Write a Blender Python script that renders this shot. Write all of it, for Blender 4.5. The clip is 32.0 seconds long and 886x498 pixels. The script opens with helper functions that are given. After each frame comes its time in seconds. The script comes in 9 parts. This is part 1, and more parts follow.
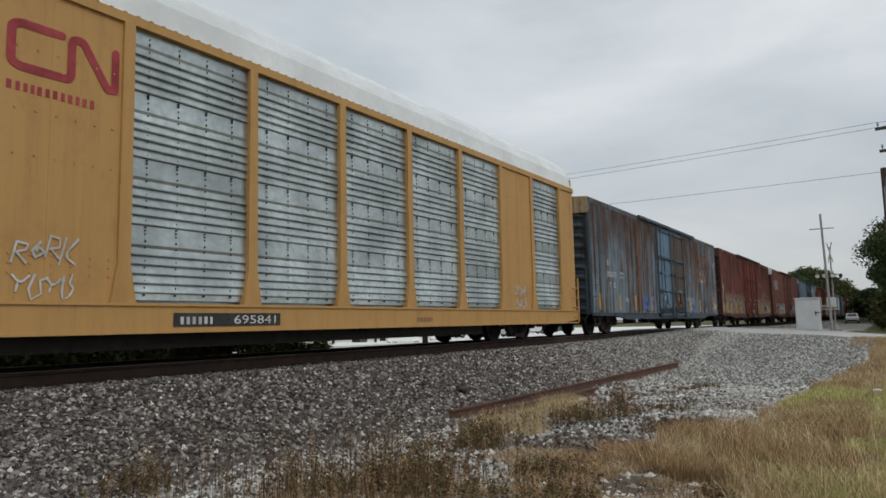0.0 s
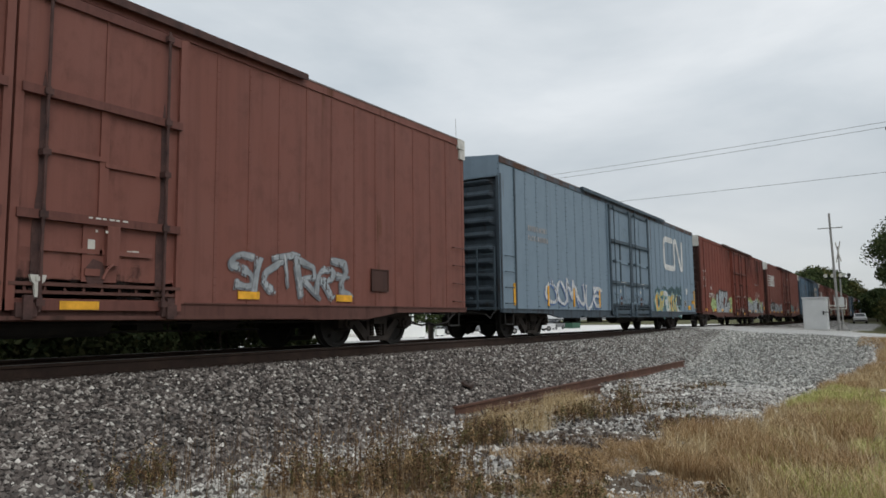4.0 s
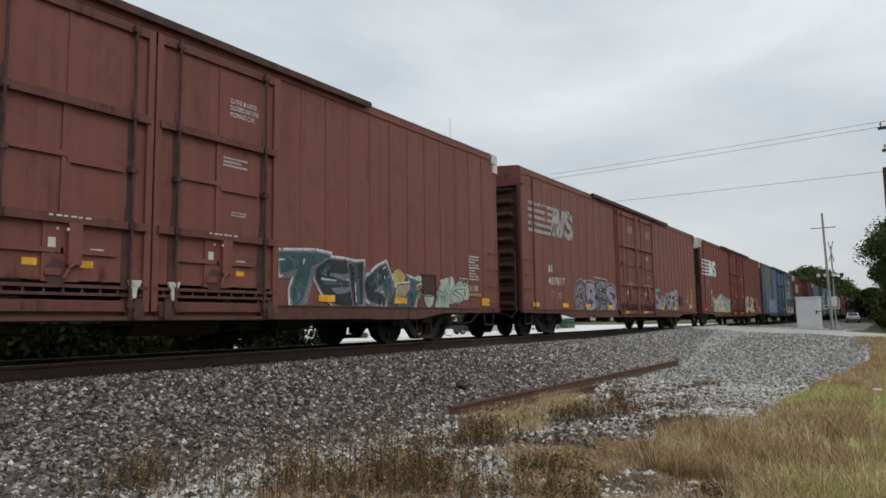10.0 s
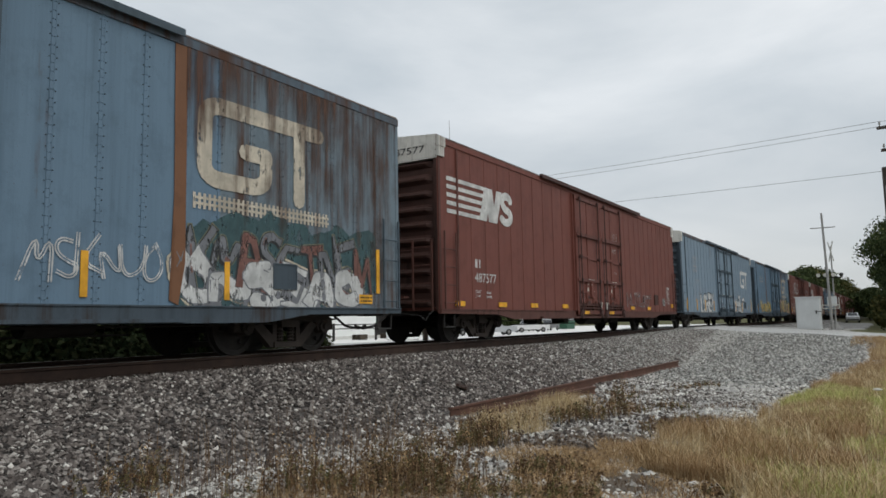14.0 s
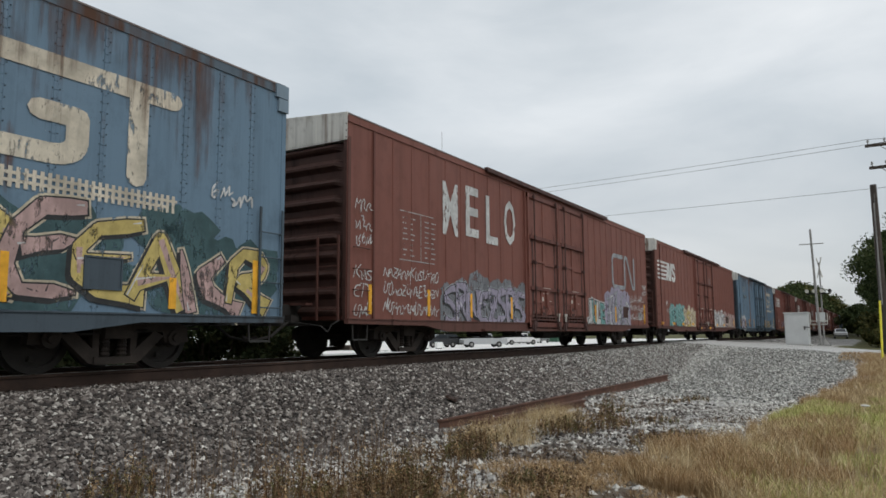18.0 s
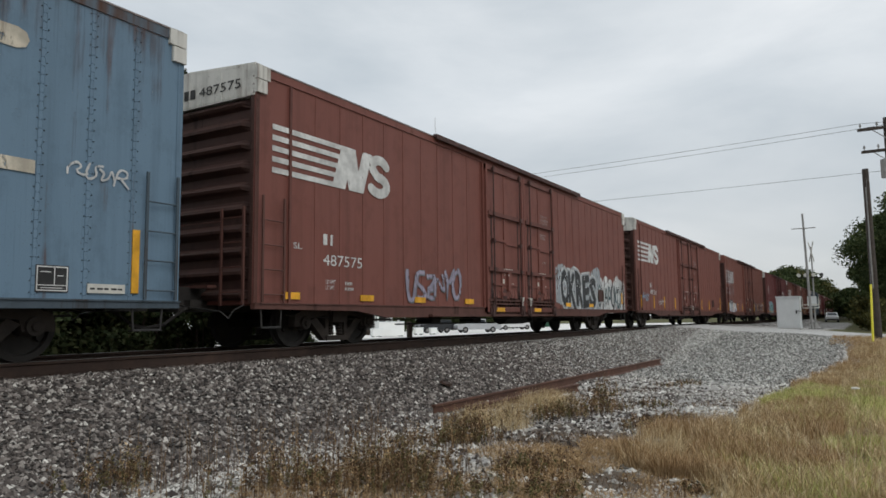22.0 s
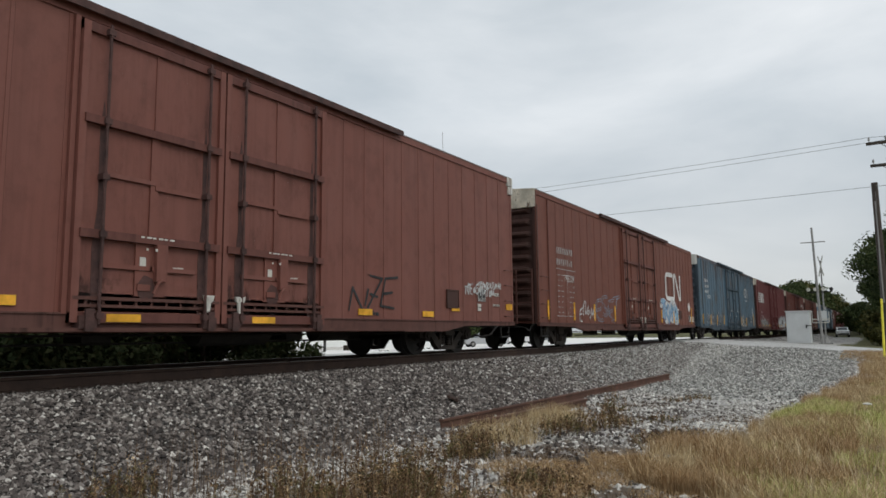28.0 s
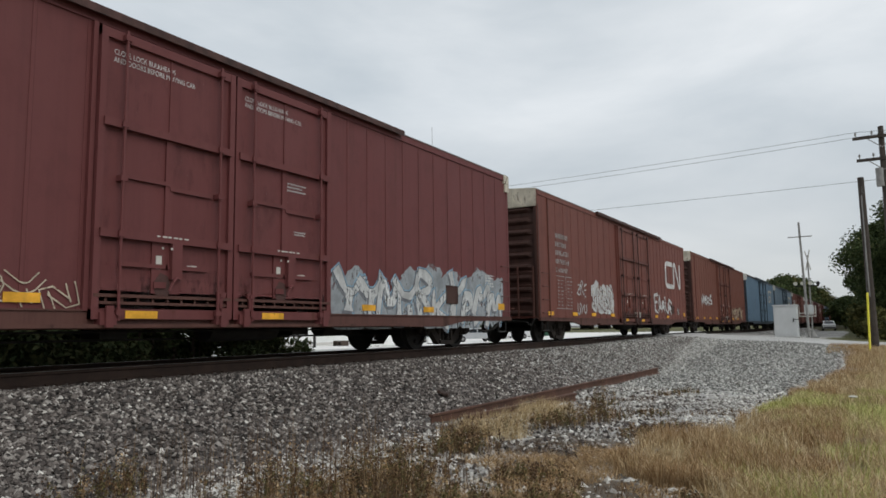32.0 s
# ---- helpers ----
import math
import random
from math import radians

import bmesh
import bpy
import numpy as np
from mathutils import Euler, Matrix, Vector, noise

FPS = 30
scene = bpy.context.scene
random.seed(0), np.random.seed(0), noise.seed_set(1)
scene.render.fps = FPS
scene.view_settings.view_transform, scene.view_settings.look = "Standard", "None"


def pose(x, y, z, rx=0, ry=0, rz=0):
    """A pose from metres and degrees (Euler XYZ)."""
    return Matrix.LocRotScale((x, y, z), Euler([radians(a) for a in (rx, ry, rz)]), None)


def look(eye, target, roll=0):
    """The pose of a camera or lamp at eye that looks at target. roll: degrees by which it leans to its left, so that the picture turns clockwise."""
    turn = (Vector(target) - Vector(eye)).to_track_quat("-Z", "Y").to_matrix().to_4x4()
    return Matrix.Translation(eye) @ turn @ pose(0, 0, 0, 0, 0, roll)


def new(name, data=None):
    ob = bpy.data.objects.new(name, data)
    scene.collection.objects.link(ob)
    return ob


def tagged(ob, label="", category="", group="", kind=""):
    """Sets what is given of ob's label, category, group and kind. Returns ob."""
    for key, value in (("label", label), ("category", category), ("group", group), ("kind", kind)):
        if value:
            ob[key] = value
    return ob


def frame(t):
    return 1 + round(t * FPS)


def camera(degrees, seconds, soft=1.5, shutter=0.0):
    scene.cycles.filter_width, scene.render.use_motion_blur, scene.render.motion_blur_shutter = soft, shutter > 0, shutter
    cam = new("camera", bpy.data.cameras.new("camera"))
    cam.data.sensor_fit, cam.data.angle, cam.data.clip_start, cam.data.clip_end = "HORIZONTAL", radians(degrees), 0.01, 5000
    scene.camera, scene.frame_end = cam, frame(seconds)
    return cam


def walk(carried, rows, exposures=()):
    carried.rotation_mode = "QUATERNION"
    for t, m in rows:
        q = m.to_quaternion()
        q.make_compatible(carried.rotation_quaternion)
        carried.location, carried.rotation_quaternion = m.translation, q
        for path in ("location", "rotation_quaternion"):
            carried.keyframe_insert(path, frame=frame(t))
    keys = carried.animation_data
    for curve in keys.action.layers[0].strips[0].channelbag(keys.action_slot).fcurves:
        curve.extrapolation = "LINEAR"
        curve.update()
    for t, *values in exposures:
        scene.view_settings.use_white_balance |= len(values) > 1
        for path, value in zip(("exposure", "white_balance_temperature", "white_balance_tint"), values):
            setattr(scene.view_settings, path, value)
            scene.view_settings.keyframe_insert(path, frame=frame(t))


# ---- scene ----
cam = camera(64.0, 32.0, soft=1.6)
EYE = Vector((0.0, 0.0, 1.5))
# seconds, heading from the line of the track towards it, pitch, roll
HEADINGS = [
    (0.0, 31.99, 6.11, -1.24),
    (0.5, 32.15, 5.93, -0.99),
    (1.0, 32.48, 5.73, -0.88),
    (1.5, 32.76, 5.64, -0.94),
    (2.0, 32.77, 5.82, -0.89),
    (2.5, 32.89, 5.83, -0.89),
    (3.0, 33.00, 5.90, -0.80),
    (3.5, 32.76, 5.87, -0.81),
    (5.5, 32.07, 5.67, -0.40),
    (6.0, 31.81, 5.41, -0.71),
    (6.5, 31.48, 5.06, -1.01),
    (7.0, 31.26, 5.03, -0.98),
    (7.5, 31.33, 5.21, -1.05),
    (8.0, 31.52, 5.24, -1.10),
    (8.5, 31.75, 5.18, -1.01),
    (9.0, 32.04, 5.15, -0.86),
    (9.5, 32.10, 5.50, -0.86),
    (10.0, 32.08, 5.82, -0.81),
    (10.5, 32.07, 5.53, -0.75),
    (11.0, 31.98, 5.48, -0.72),
    (11.5, 32.10, 5.77, -0.76),
    (12.0, 32.02, 6.02, -0.74),
    (12.5, 31.91, 6.08, -0.67),
    (13.0, 31.97, 6.03, -0.74),
    (13.5, 32.05, 5.95, -0.79),
    (14.0, 32.05, 5.93, -1.03),
    (14.5, 31.90, 5.91, -1.13),
    (15.0, 31.44, 6.00, -1.07),
    (15.5, 31.20, 6.14, -1.00),
    (17.5, 30.97, 5.86, -0.65),
    (18.0, 31.32, 6.84, -0.38),
    (18.5, 31.39, 7.50, -0.43),
    (19.0, 31.22, 7.60, -0.37),
    (19.5, 31.20, 7.46, -0.43),
    (20.0, 31.26, 7.41, -0.53),
    (20.5, 30.99, 7.15, -0.58),
    (21.0, 30.96, 6.48, -0.42),
    (21.5, 30.90, 6.15, -0.44),
    (22.0, 30.82, 5.68, -0.66),
    (22.5, 30.79, 5.54, -1.21),
    (23.0, 30.58, 6.30, -1.28),
    (23.5, 30.75, 6.52, -1.00),
    (24.0, 31.04, 6.52, -0.87),
    (24.5, 31.57, 6.56, -0.76),
    (25.0, 31.76, 6.83, -0.73),
    (25.5, 31.63, 6.83, -0.90),
    (27.5, 31.47, 6.93, -0.79),
    (28.0, 31.41, 6.82, -0.59),
    (28.5, 31.27, 6.52, -0.29),
    (29.0, 31.26, 6.50, -0.14),
    (29.5, 31.23, 6.41, -0.25),
    (30.0, 31.13, 6.29, -0.34),
    (30.5, 30.98, 6.31, -0.28),
    (31.0, 30.94, 6.55, -0.28),
    (31.5, 30.80, 6.49, -0.52),
    (32.0, 30.58, 6.42, -0.81),
]


def aim(heading, pitch, roll):
    a, p = radians(heading), radians(pitch)
    return look(EYE, EYE + Vector((math.cos(p) * math.cos(a), math.cos(p) * math.sin(a), math.sin(p))), roll)


walk(cam, [(t, aim(a, p, r)) for t, a, p, r in HEADINGS], [(0.0, -0.14), (1.0, -0.06), (2.0, 0.0), (32.0, 0.0)])

# metres that the train has run, second by second from -1 s to 33 s
RUN = [-17.09, 0.00, 17.13, 34.27, 51.43, 68.58, 85.71, 102.79, 119.77, 136.63, 153.33, 169.89, 186.34, 202.72, 219.04, 235.32, 251.56, 267.77, 283.95, 300.09, 316.17, 332.18, 348.10, 363.93, 379.65, 395.26, 410.76, 426.19, 441.59, 457.00, 472.45, 487.87, 503.18, 518.30, 533.15]
RAIL = 1.05          # height of the rail's top
TRACK = 9.42         # the track's middle line

# ---- light ----
world = bpy.data.worlds.new("overcast_sky")
scene.world = world
world.use_nodes = True
wt = world.node_tree
for n in list(wt.nodes):
    wt.nodes.remove(n)


def wnode(kind, **settings):
    n = wt.nodes.new(kind)
    for key, value in settings.items():
        n.inputs[key].default_value = value
    return n


SUN_UP, SUN_ROUND = radians(42), radians(200)
sky = wt.nodes.new("ShaderNodeTexSky")
sky.sky_type, sky.sun_disc, sky.sun_elevation, sky.sun_rotation = "NISHITA", False, SUN_UP, SUN_ROUND
coords = wt.nodes.new("ShaderNodeTexCoord")
squash = wt.nodes.new("ShaderNodeMapping")
squash.inputs["Scale"].default_value = (1.0, 1.0, 3.2)
clouds = wnode("ShaderNodeTexNoise", Scale=2.3, Detail=7.0, Roughness=0.52, Distortion=0.35)
ramp = wt.nodes.new("ShaderNodeValToRGB")
ramp.color_ramp.elements[0].position, ramp.color_ramp.elements[0].color = 0.30, (0.585, 0.64, 0.68, 1)
ramp.color_ramp.elements[1].position, ramp.color_ramp.elements[1].color = 0.72, (0.87, 0.90, 0.92, 1)
cover = wnode("ShaderNodeBackground", Strength=1.0)
blue = wnode("ShaderNodeBackground", Strength=0.10)
both = wnode("ShaderNodeMixShader", Fac=0.88)
wout = wt.nodes.new("ShaderNodeOutputWorld")
wt.links.new(coords.outputs["Generated"], squash.inputs["Vector"])
wt.links.new(squash.outputs[0], clouds.inputs["Vector"])
wt.links.new(clouds.outputs[0], ramp.inputs[0])
parts = wt.nodes.new("ShaderNodeSeparateXYZ")
low = wt.nodes.new("ShaderNodeMapRange")
low.inputs[1].default_value, low.inputs[2].default_value, low.inputs[3].default_value, low.inputs[4].default_value = 0.0, 0.30, 0.70, 1.04
haze = wt.nodes.new("ShaderNodeVectorMath")
haze.operation = "SCALE"
wt.links.new(coords.outputs["Generated"], parts.inputs[0])
wt.links.new(parts.outputs["Z"], low.inputs[0])
wt.links.new(ramp.outputs[0], haze.inputs[0])
wt.links.new(low.outputs[0], haze.inputs["Scale"])
wt.links.new(haze.outputs[0], cover.inputs["Color"])
wt.links.new(sky.outputs[0], blue.inputs["Color"])
wt.links.new(blue.outputs[0], both.inputs[1])
wt.links.new(cover.outputs[0], both.inputs[2])
wt.links.new(both.outputs[0], wout.inputs["Surface"])
lamp = bpy.data.lights.new("sun", "SUN")
lamp.energy, lamp.angle, lamp.color = 0.95, radians(40), (1.0, 0.97, 0.92)
sun = new("sun", lamp)
sun.matrix_world = look((0, -20, 40), (0, -20, 40) + np.array([0.27, 0.73, -0.70]))


# ---- materials ----
def material(name):
    m = bpy.data.materials.new(name)
    m.use_nodes = True
    return m, m.node_tree, m.node_tree.nodes["Principled BSDF"]


def node(tree, kind, links=(), **settings):
    n = tree.nodes.new(kind)
    for key, value in settings.items():
        n.inputs[key.replace("_", " ")].default_value = value
    for source, target in links:
        tree.links.new(source, n.inputs[target])
    return n


def noise_tex(tree, vector, scale, detail=4.0, rough=0.55):
    return node(tree, "ShaderNodeTexNoise", [(vector, "Vector")], Scale=scale, Detail=detail, Roughness=rough).outputs[0]


def remap(tree, value, low, high, to_low=0.0, to_high=1.0):
    n = node(tree, "ShaderNodeMapRange", [(value, 0)])
    for i, v in zip((1, 2, 3, 4), (low, high, to_low, to_high)):
        n.inputs[i].default_value = v
    return n.outputs[0]


def blend(tree, fac, a, b):
    n = tree.nodes.new("ShaderNodeMix")
    n.data_type = "RGBA"
    for v, i in ((fac, 0), (a, 6), (b, 7)):
        if isinstance(v, (int, float)):
            n.inputs[i].default_value = v
        elif isinstance(v, tuple):
            n.inputs[i].default_value = (*v, 1)
        else:
            tree.links.new(v, n.inputs[i])
    return n.outputs[2]


def places(tree, scale=(1, 1, 1), jitter=0.0):
    """Object coordinates, scaled; jitter shifts them from object to object."""
    v = tree.nodes.new("ShaderNodeTexCoord").outputs["Object"]
    if jitter:
        info = tree.nodes.new("ShaderNodeObjectInfo").outputs["Random"]
        shift = node(tree, "ShaderNodeMath", [(info, 0)])
        shift.operation, shift.inputs[1].default_value = "MULTIPLY", jitter
        v = node(tree, "ShaderNodeVectorMath", [(v, 0), (shift.outputs[0], 1)]).outputs[0]
    n = node(tree, "ShaderNodeMapping", [(v, "Vector")])
    n.inputs["Scale"].default_value = scale
    return n.outputs[0]


def bump(tree, bsdf, height, strength, distance=0.01):
    n = node(tree, "ShaderNodeBump", [(height, "Height")], Strength=strength, Distance=distance)
    tree.links.new(n.outputs[0], bsdf.inputs["Normal"])


def dull(name, base, spread=0.25, scale=6.0, rough=0.75, metal=0.0, relief=0.25, jitter=0.0):
    """A plain worn surface: its colour drifts at two scales, with fine relief."""
    m, t, b = material(name)
    v = places(t, jitter=jitter)
    a, c = noise_tex(t, v, scale), noise_tex(t, v, scale * 9, 3.0)
    lo, hi = tuple(x * (1 - spread) for x in base), tuple(min(1, x * (1 + spread)) for x in base)
    mixed = blend(t, remap(t, a, 0.3, 0.7), lo, hi)
    mixed = blend(t, remap(t, c, 0.35, 0.75, 0, 0.45), mixed, tuple(x * (1 - spread * 1.3) for x in base))
    t.links.new(mixed, b.inputs["Base Color"])
    b.inputs["Roughness"].default_value, b.inputs["Metallic"].default_value = rough, metal
    bump(t, b, c, relief)
    return m


def car_paint(name, base, rust=0.1, fade=0.25, grime=0.35, rusty=(0.10, 0.042, 0.022)):
    """Weathered paint of a freight car: run-down streaks, faded blotches, rust."""
    base = tuple(1.10 * x for x in base)
    m, t, b = material(name)
    streaks = noise_tex(t, places(t, (5.5, 5.5, 0.22), 37.0), 1.0, 5.0, 0.6)
    thin = noise_tex(t, places(t, (22, 22, 0.5), 11.0), 1.0, 3.0)
    blotch = noise_tex(t, places(t, (0.8, 0.8, 0.55), 53.0), 1.0, 6.0, 0.62)
    speck = noise_tex(t, places(t, (1, 1, 1), 5.0), 42.0, 3.0)
    pale = tuple(min(1, x * 0.95 + 0.035) for x in base)
    dark = tuple(x * 0.55 for x in base)
    tone = blend(t, remap(t, blotch, 0.35, 0.75, 0, fade), base, pale)
    tone = blend(t, remap(t, streaks, 0.48, 0.72, 0, grime), tone, dark)
    tone = blend(t, remap(t, thin, 0.58, 0.8, 0, grime * 0.8), tone, dark)
    scuff = noise_tex(t, places(t, (3.1, 3.1, 2.2), 29.0), 1.0, 8.0, 0.68)
    tone = blend(t, remap(t, scuff, 0.50, 0.66, 0, grime * 0.9), tone, dark)
    tone = blend(t, remap(t, noise_tex(t, places(t, (1, 1, 1), 17.0), 17.0, 5.0, 0.7), 0.70, 0.78, 0, 0.35), tone, tuple(min(1, x * 1.3 + 0.06) for x in base))
    run = node(t, "ShaderNodeMath", [(streaks, 0), (blotch, 1)])
    run.operation = "ADD"
    mask = remap(t, run.outputs[0], 1.30 - 0.52 * rust, 1.46 - 0.40 * rust)
    tone = blend(t, mask, tone, rusty)
    chips = remap(t, speck, 0.70 - 0.05 * rust, 0.74 - 0.05 * rust, 0, min(1, rust * 1.6))
    tone = blend(t, chips, tone, tuple(x * 0.7 for x in rusty))
    t.links.new(tone, b.inputs["Base Color"])
    t.links.new(remap(t, mask, 0, 1, 0.62, 0.9), b.inputs["Roughness"])
    b.inputs["Specular IOR Level"].default_value = 0.3
    bump(t, b, blend(t, 0.5, blotch, speck), 0.18, 0.012)
    return m


def spray(name, base, worn=0.25):
    """Sprayed or stencilled paint: cloudy, thinned and flaked off in places, so that the coat below shows."""
    m, t, b = material(name)
    cloudy = noise_tex(t, places(t, (1, 1, 1), 13.0), 2.6, 6.0, 0.62)
    fine = noise_tex(t, places(t, (14, 14, 5), 7.0), 1.0, 6.0, 0.72)
    runs = noise_tex(t, places(t, (11, 11, 0.7), 3.0), 1.0, 5.0, 0.65)
    tone = blend(t, remap(t, cloudy, 0.36, 0.66), tuple(x * 0.62 for x in base), tuple(min(1, x * 1.12 + 0.02) for x in base))
    tone = blend(t, remap(t, runs, 0.50, 0.72, 0, 0.25 + 0.6 * worn), tone, tuple(x * 0.45 + 0.02 for x in base))
    t.links.new(tone, b.inputs["Base Color"])
    flake = node(t, "ShaderNodeMath", [(fine, 0), (cloudy, 1)])
    flake.operation = "ADD"
    t.links.new(remap(t, flake.outputs[0], 1.22 - 0.45 * worn, 1.34 - 0.45 * worn, 1.0, 0.12), b.inputs["Alpha"])
    b.inputs["Roughness"].default_value = 0.7
    return m


def rust_stain(name, tone, low, heavy):
    """Rust washed down from the roof's edge in soft streaks: thick above, gone at the height low."""
    m, t, b = material(name)
    v = t.nodes.new("ShaderNodeTexCoord").outputs["Object"]
    height = node(t, "ShaderNodeSeparateXYZ", [(v, 0)]).outputs["Z"]
    streak = noise_tex(t, places(t, (8, 8, 0.28), 19.0), 1.0, 6.0, 0.66)
    patch_ = noise_tex(t, places(t, (1.3, 1.3, 0.5), 31.0), 1.0, 4.0, 0.6)
    mean = node(t, "ShaderNodeMath", [(streak, 0), (patch_, 1)])
    mean.operation = "ADD"
    rise = node(t, "ShaderNodeMath", [(mean.outputs[0], 0), (remap(t, height, low, 4.35, -0.15, 0.20 + 0.2 * heavy), 1)])
    rise.operation = "ADD"
    t.links.new(remap(t, rise.outputs[0], 1.12, 1.42, 0.0, 0.8), b.inputs["Alpha"])
    t.links.new(blend(t, remap(t, streak, 0.4, 0.65), tuple(x * 0.55 for x in tone), tone), b.inputs["Base Color"])
    b.inputs["Roughness"].default_value = 0.9
    return m


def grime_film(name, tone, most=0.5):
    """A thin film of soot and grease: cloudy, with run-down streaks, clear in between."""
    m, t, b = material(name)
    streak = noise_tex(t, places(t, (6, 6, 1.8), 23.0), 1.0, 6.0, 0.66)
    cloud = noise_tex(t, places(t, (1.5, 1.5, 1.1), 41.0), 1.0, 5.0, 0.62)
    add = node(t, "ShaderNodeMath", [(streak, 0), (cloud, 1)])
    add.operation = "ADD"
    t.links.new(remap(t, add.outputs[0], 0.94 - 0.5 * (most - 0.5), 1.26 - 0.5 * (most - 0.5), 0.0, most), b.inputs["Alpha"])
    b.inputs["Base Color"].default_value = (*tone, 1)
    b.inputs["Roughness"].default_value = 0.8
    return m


def grains(name, tones, rough=0.9):
    """Loose pieces in one mesh, each with a tone of its own."""
    m, t, b = material(name)
    island = t.nodes.new("ShaderNodeNewGeometry").outputs["Random Per Island"]
    r = node(t, "ShaderNodeValToRGB", [(island, 0)])
    r.color_ramp.interpolation = "LINEAR"
    while len(r.color_ramp.elements) < len(tones):
        r.color_ramp.elements.new(0.5)
    for e, (at, tone) in zip(r.color_ramp.elements, tones):
        e.position, e.color = at, (*tone, 1)
    v = t.nodes.new("ShaderNodeTexCoord").outputs["Object"]
    fine = noise_tex(t, v, 55.0, 3.0)
    tone = blend(t, remap(t, fine, 0.3, 0.75, 0, 0.35), r.outputs[0], tuple(x * 0.6 for x in tones[0][1]))
    t.links.new(tone, b.inputs["Base Color"])
    b.inputs["Roughness"].default_value = rough
    b.inputs["Specular IOR Level"].default_value = 0.2
    return m


def earth(name, a, b_, c, scale=0.6, rough=0.95, fine=60.0):
    m, t, b = material(name)
    v = places(t)
    big, mid, small = noise_tex(t, v, scale, 5.0), noise_tex(t, v, scale * 9, 4.0), noise_tex(t, v, fine, 2.0, 0.7)
    tone = blend(t, remap(t, big, 0.38, 0.62), a, b_)
    tone = blend(t, remap(t, mid, 0.45, 0.7, 0, 0.6), tone, c)
    tone = blend(t, remap(t, small, 0.45, 0.7, 0, 0.7), tone, tuple(x * 0.45 for x in a))
    t.links.new(tone, b.inputs["Base Color"])
    b.inputs["Roughness"].default_value = rough
    b.inputs["Specular IOR Level"].default_value = 0.15
    bump(t, b, small, 0.8, 0.03)
    return m


NS_RED = car_paint("boxcar_brown_paint", (0.168, 0.060, 0.046), 0.1, 0.3, 0.42)
NS_RED_B = car_paint("faded_brown_paint", (0.172, 0.065, 0.049), 0.14, 0.4, 0.42)
NS_RED_C = car_paint("deep_brown_paint", (0.156, 0.053, 0.040), 0.12, 0.25, 0.46)
MAROON = car_paint("maroon_paint", (0.130, 0.038, 0.037), 0.08, 0.22, 0.28)
OLD_RED = car_paint("rusted_red_paint", (0.149, 0.042, 0.030), 0.55, 0.15, 0.6, (0.045, 0.022, 0.016))
CR_RED = car_paint("oxide_red_paint", (0.158, 0.041, 0.027), 0.2, 0.15, 0.62, (0.05, 0.022, 0.016))
BRICK = car_paint("brick_red_paint", (0.150, 0.054, 0.037), 0.12, 0.25, 0.42)
GT_BLUE = car_paint("rail_blue_paint", (0.122, 0.192, 0.262), 0.24, 0.3, 0.42)
GT_BLUE_RUST = car_paint("blue_paint_rust_runs", (0.142, 0.188, 0.222), 0.66, 0.35, 0.45, (0.088, 0.052, 0.038))
DARK_BROWN = car_paint("dark_brown_paint", (0.060, 0.028, 0.022), 0.3, 0.1, 0.6, (0.03, 0.018, 0.014))
FRAME_BLUE = car_paint("grimed_blue_frame_paint", (0.058, 0.082, 0.102), 0.3, 0.2, 0.5, (0.05, 0.03, 0.02))
BAR_BROWN = car_paint("darker_brown_bar_paint", (0.122, 0.046, 0.036), 0.25, 0.2, 0.6, (0.045, 0.024, 0.018))
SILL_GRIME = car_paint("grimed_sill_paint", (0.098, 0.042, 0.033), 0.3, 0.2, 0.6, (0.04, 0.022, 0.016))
DARK_BLUE = car_paint("dark_blue_paint", (0.054, 0.073, 0.091), 0.45, 0.1, 0.6, (0.04, 0.025, 0.018))
GT_GREY = car_paint("faded_blue_grey_paint", (0.172, 0.232, 0.286), 0.15, 0.3, 0.25)
GT_TEAL = car_paint("dull_teal_blue_paint", (0.078, 0.130, 0.172), 0.55, 0.2, 0.5, (0.11, 0.075, 0.045))
RUST_RUN = car_paint("orange_rust_runs", (0.172, 0.082, 0.043), 0.5, 0.1, 0.5, (0.09, 0.04, 0.02))
STAIN = rust_stain("washed_rust", (0.150, 0.070, 0.040), 2.2, 0.2)
STAIN_SOOT = rust_stain("washed_soot", (0.055, 0.026, 0.020), 1.0, 0.25)
RUST_WASH = grime_film("brown_rust_wash", (0.105, 0.070, 0.050), 0.85)
PALE_FILM = grime_film("pale_washed_film", (0.38, 0.33, 0.35), 0.8)
THIN_FILM = grime_film("thin_pale_film", (0.30, 0.24, 0.25), 0.62)
WORN_END = car_paint("peeling_grey_panel", (0.36, 0.355, 0.33), 0.6, 0.3, 0.7, (0.12, 0.10, 0.085))
RUSTY_END = car_paint("rusting_cream_panel", (0.44, 0.35, 0.21), 0.72, 0.2, 0.6, (0.12, 0.055, 0.03))
STREAK_RUST = grime_film("orange_rust_streak", (0.150, 0.065, 0.034), 0.95)
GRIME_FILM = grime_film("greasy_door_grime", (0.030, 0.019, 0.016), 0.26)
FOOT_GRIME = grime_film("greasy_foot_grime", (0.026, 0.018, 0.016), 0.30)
STAIN_HEAVY = rust_stain("thick_washed_rust", (0.118, 0.060, 0.038), -0.2, 0.55)
YELLOW = car_paint("autorack_yellow_paint", (0.440, 0.252, 0.088), 0.12, 0.1, 0.3, (0.14, 0.07, 0.03))
BROWN_DOOR = car_paint("door_brown_paint", (0.094, 0.060, 0.044), 0.3, 0.2, 0.3)
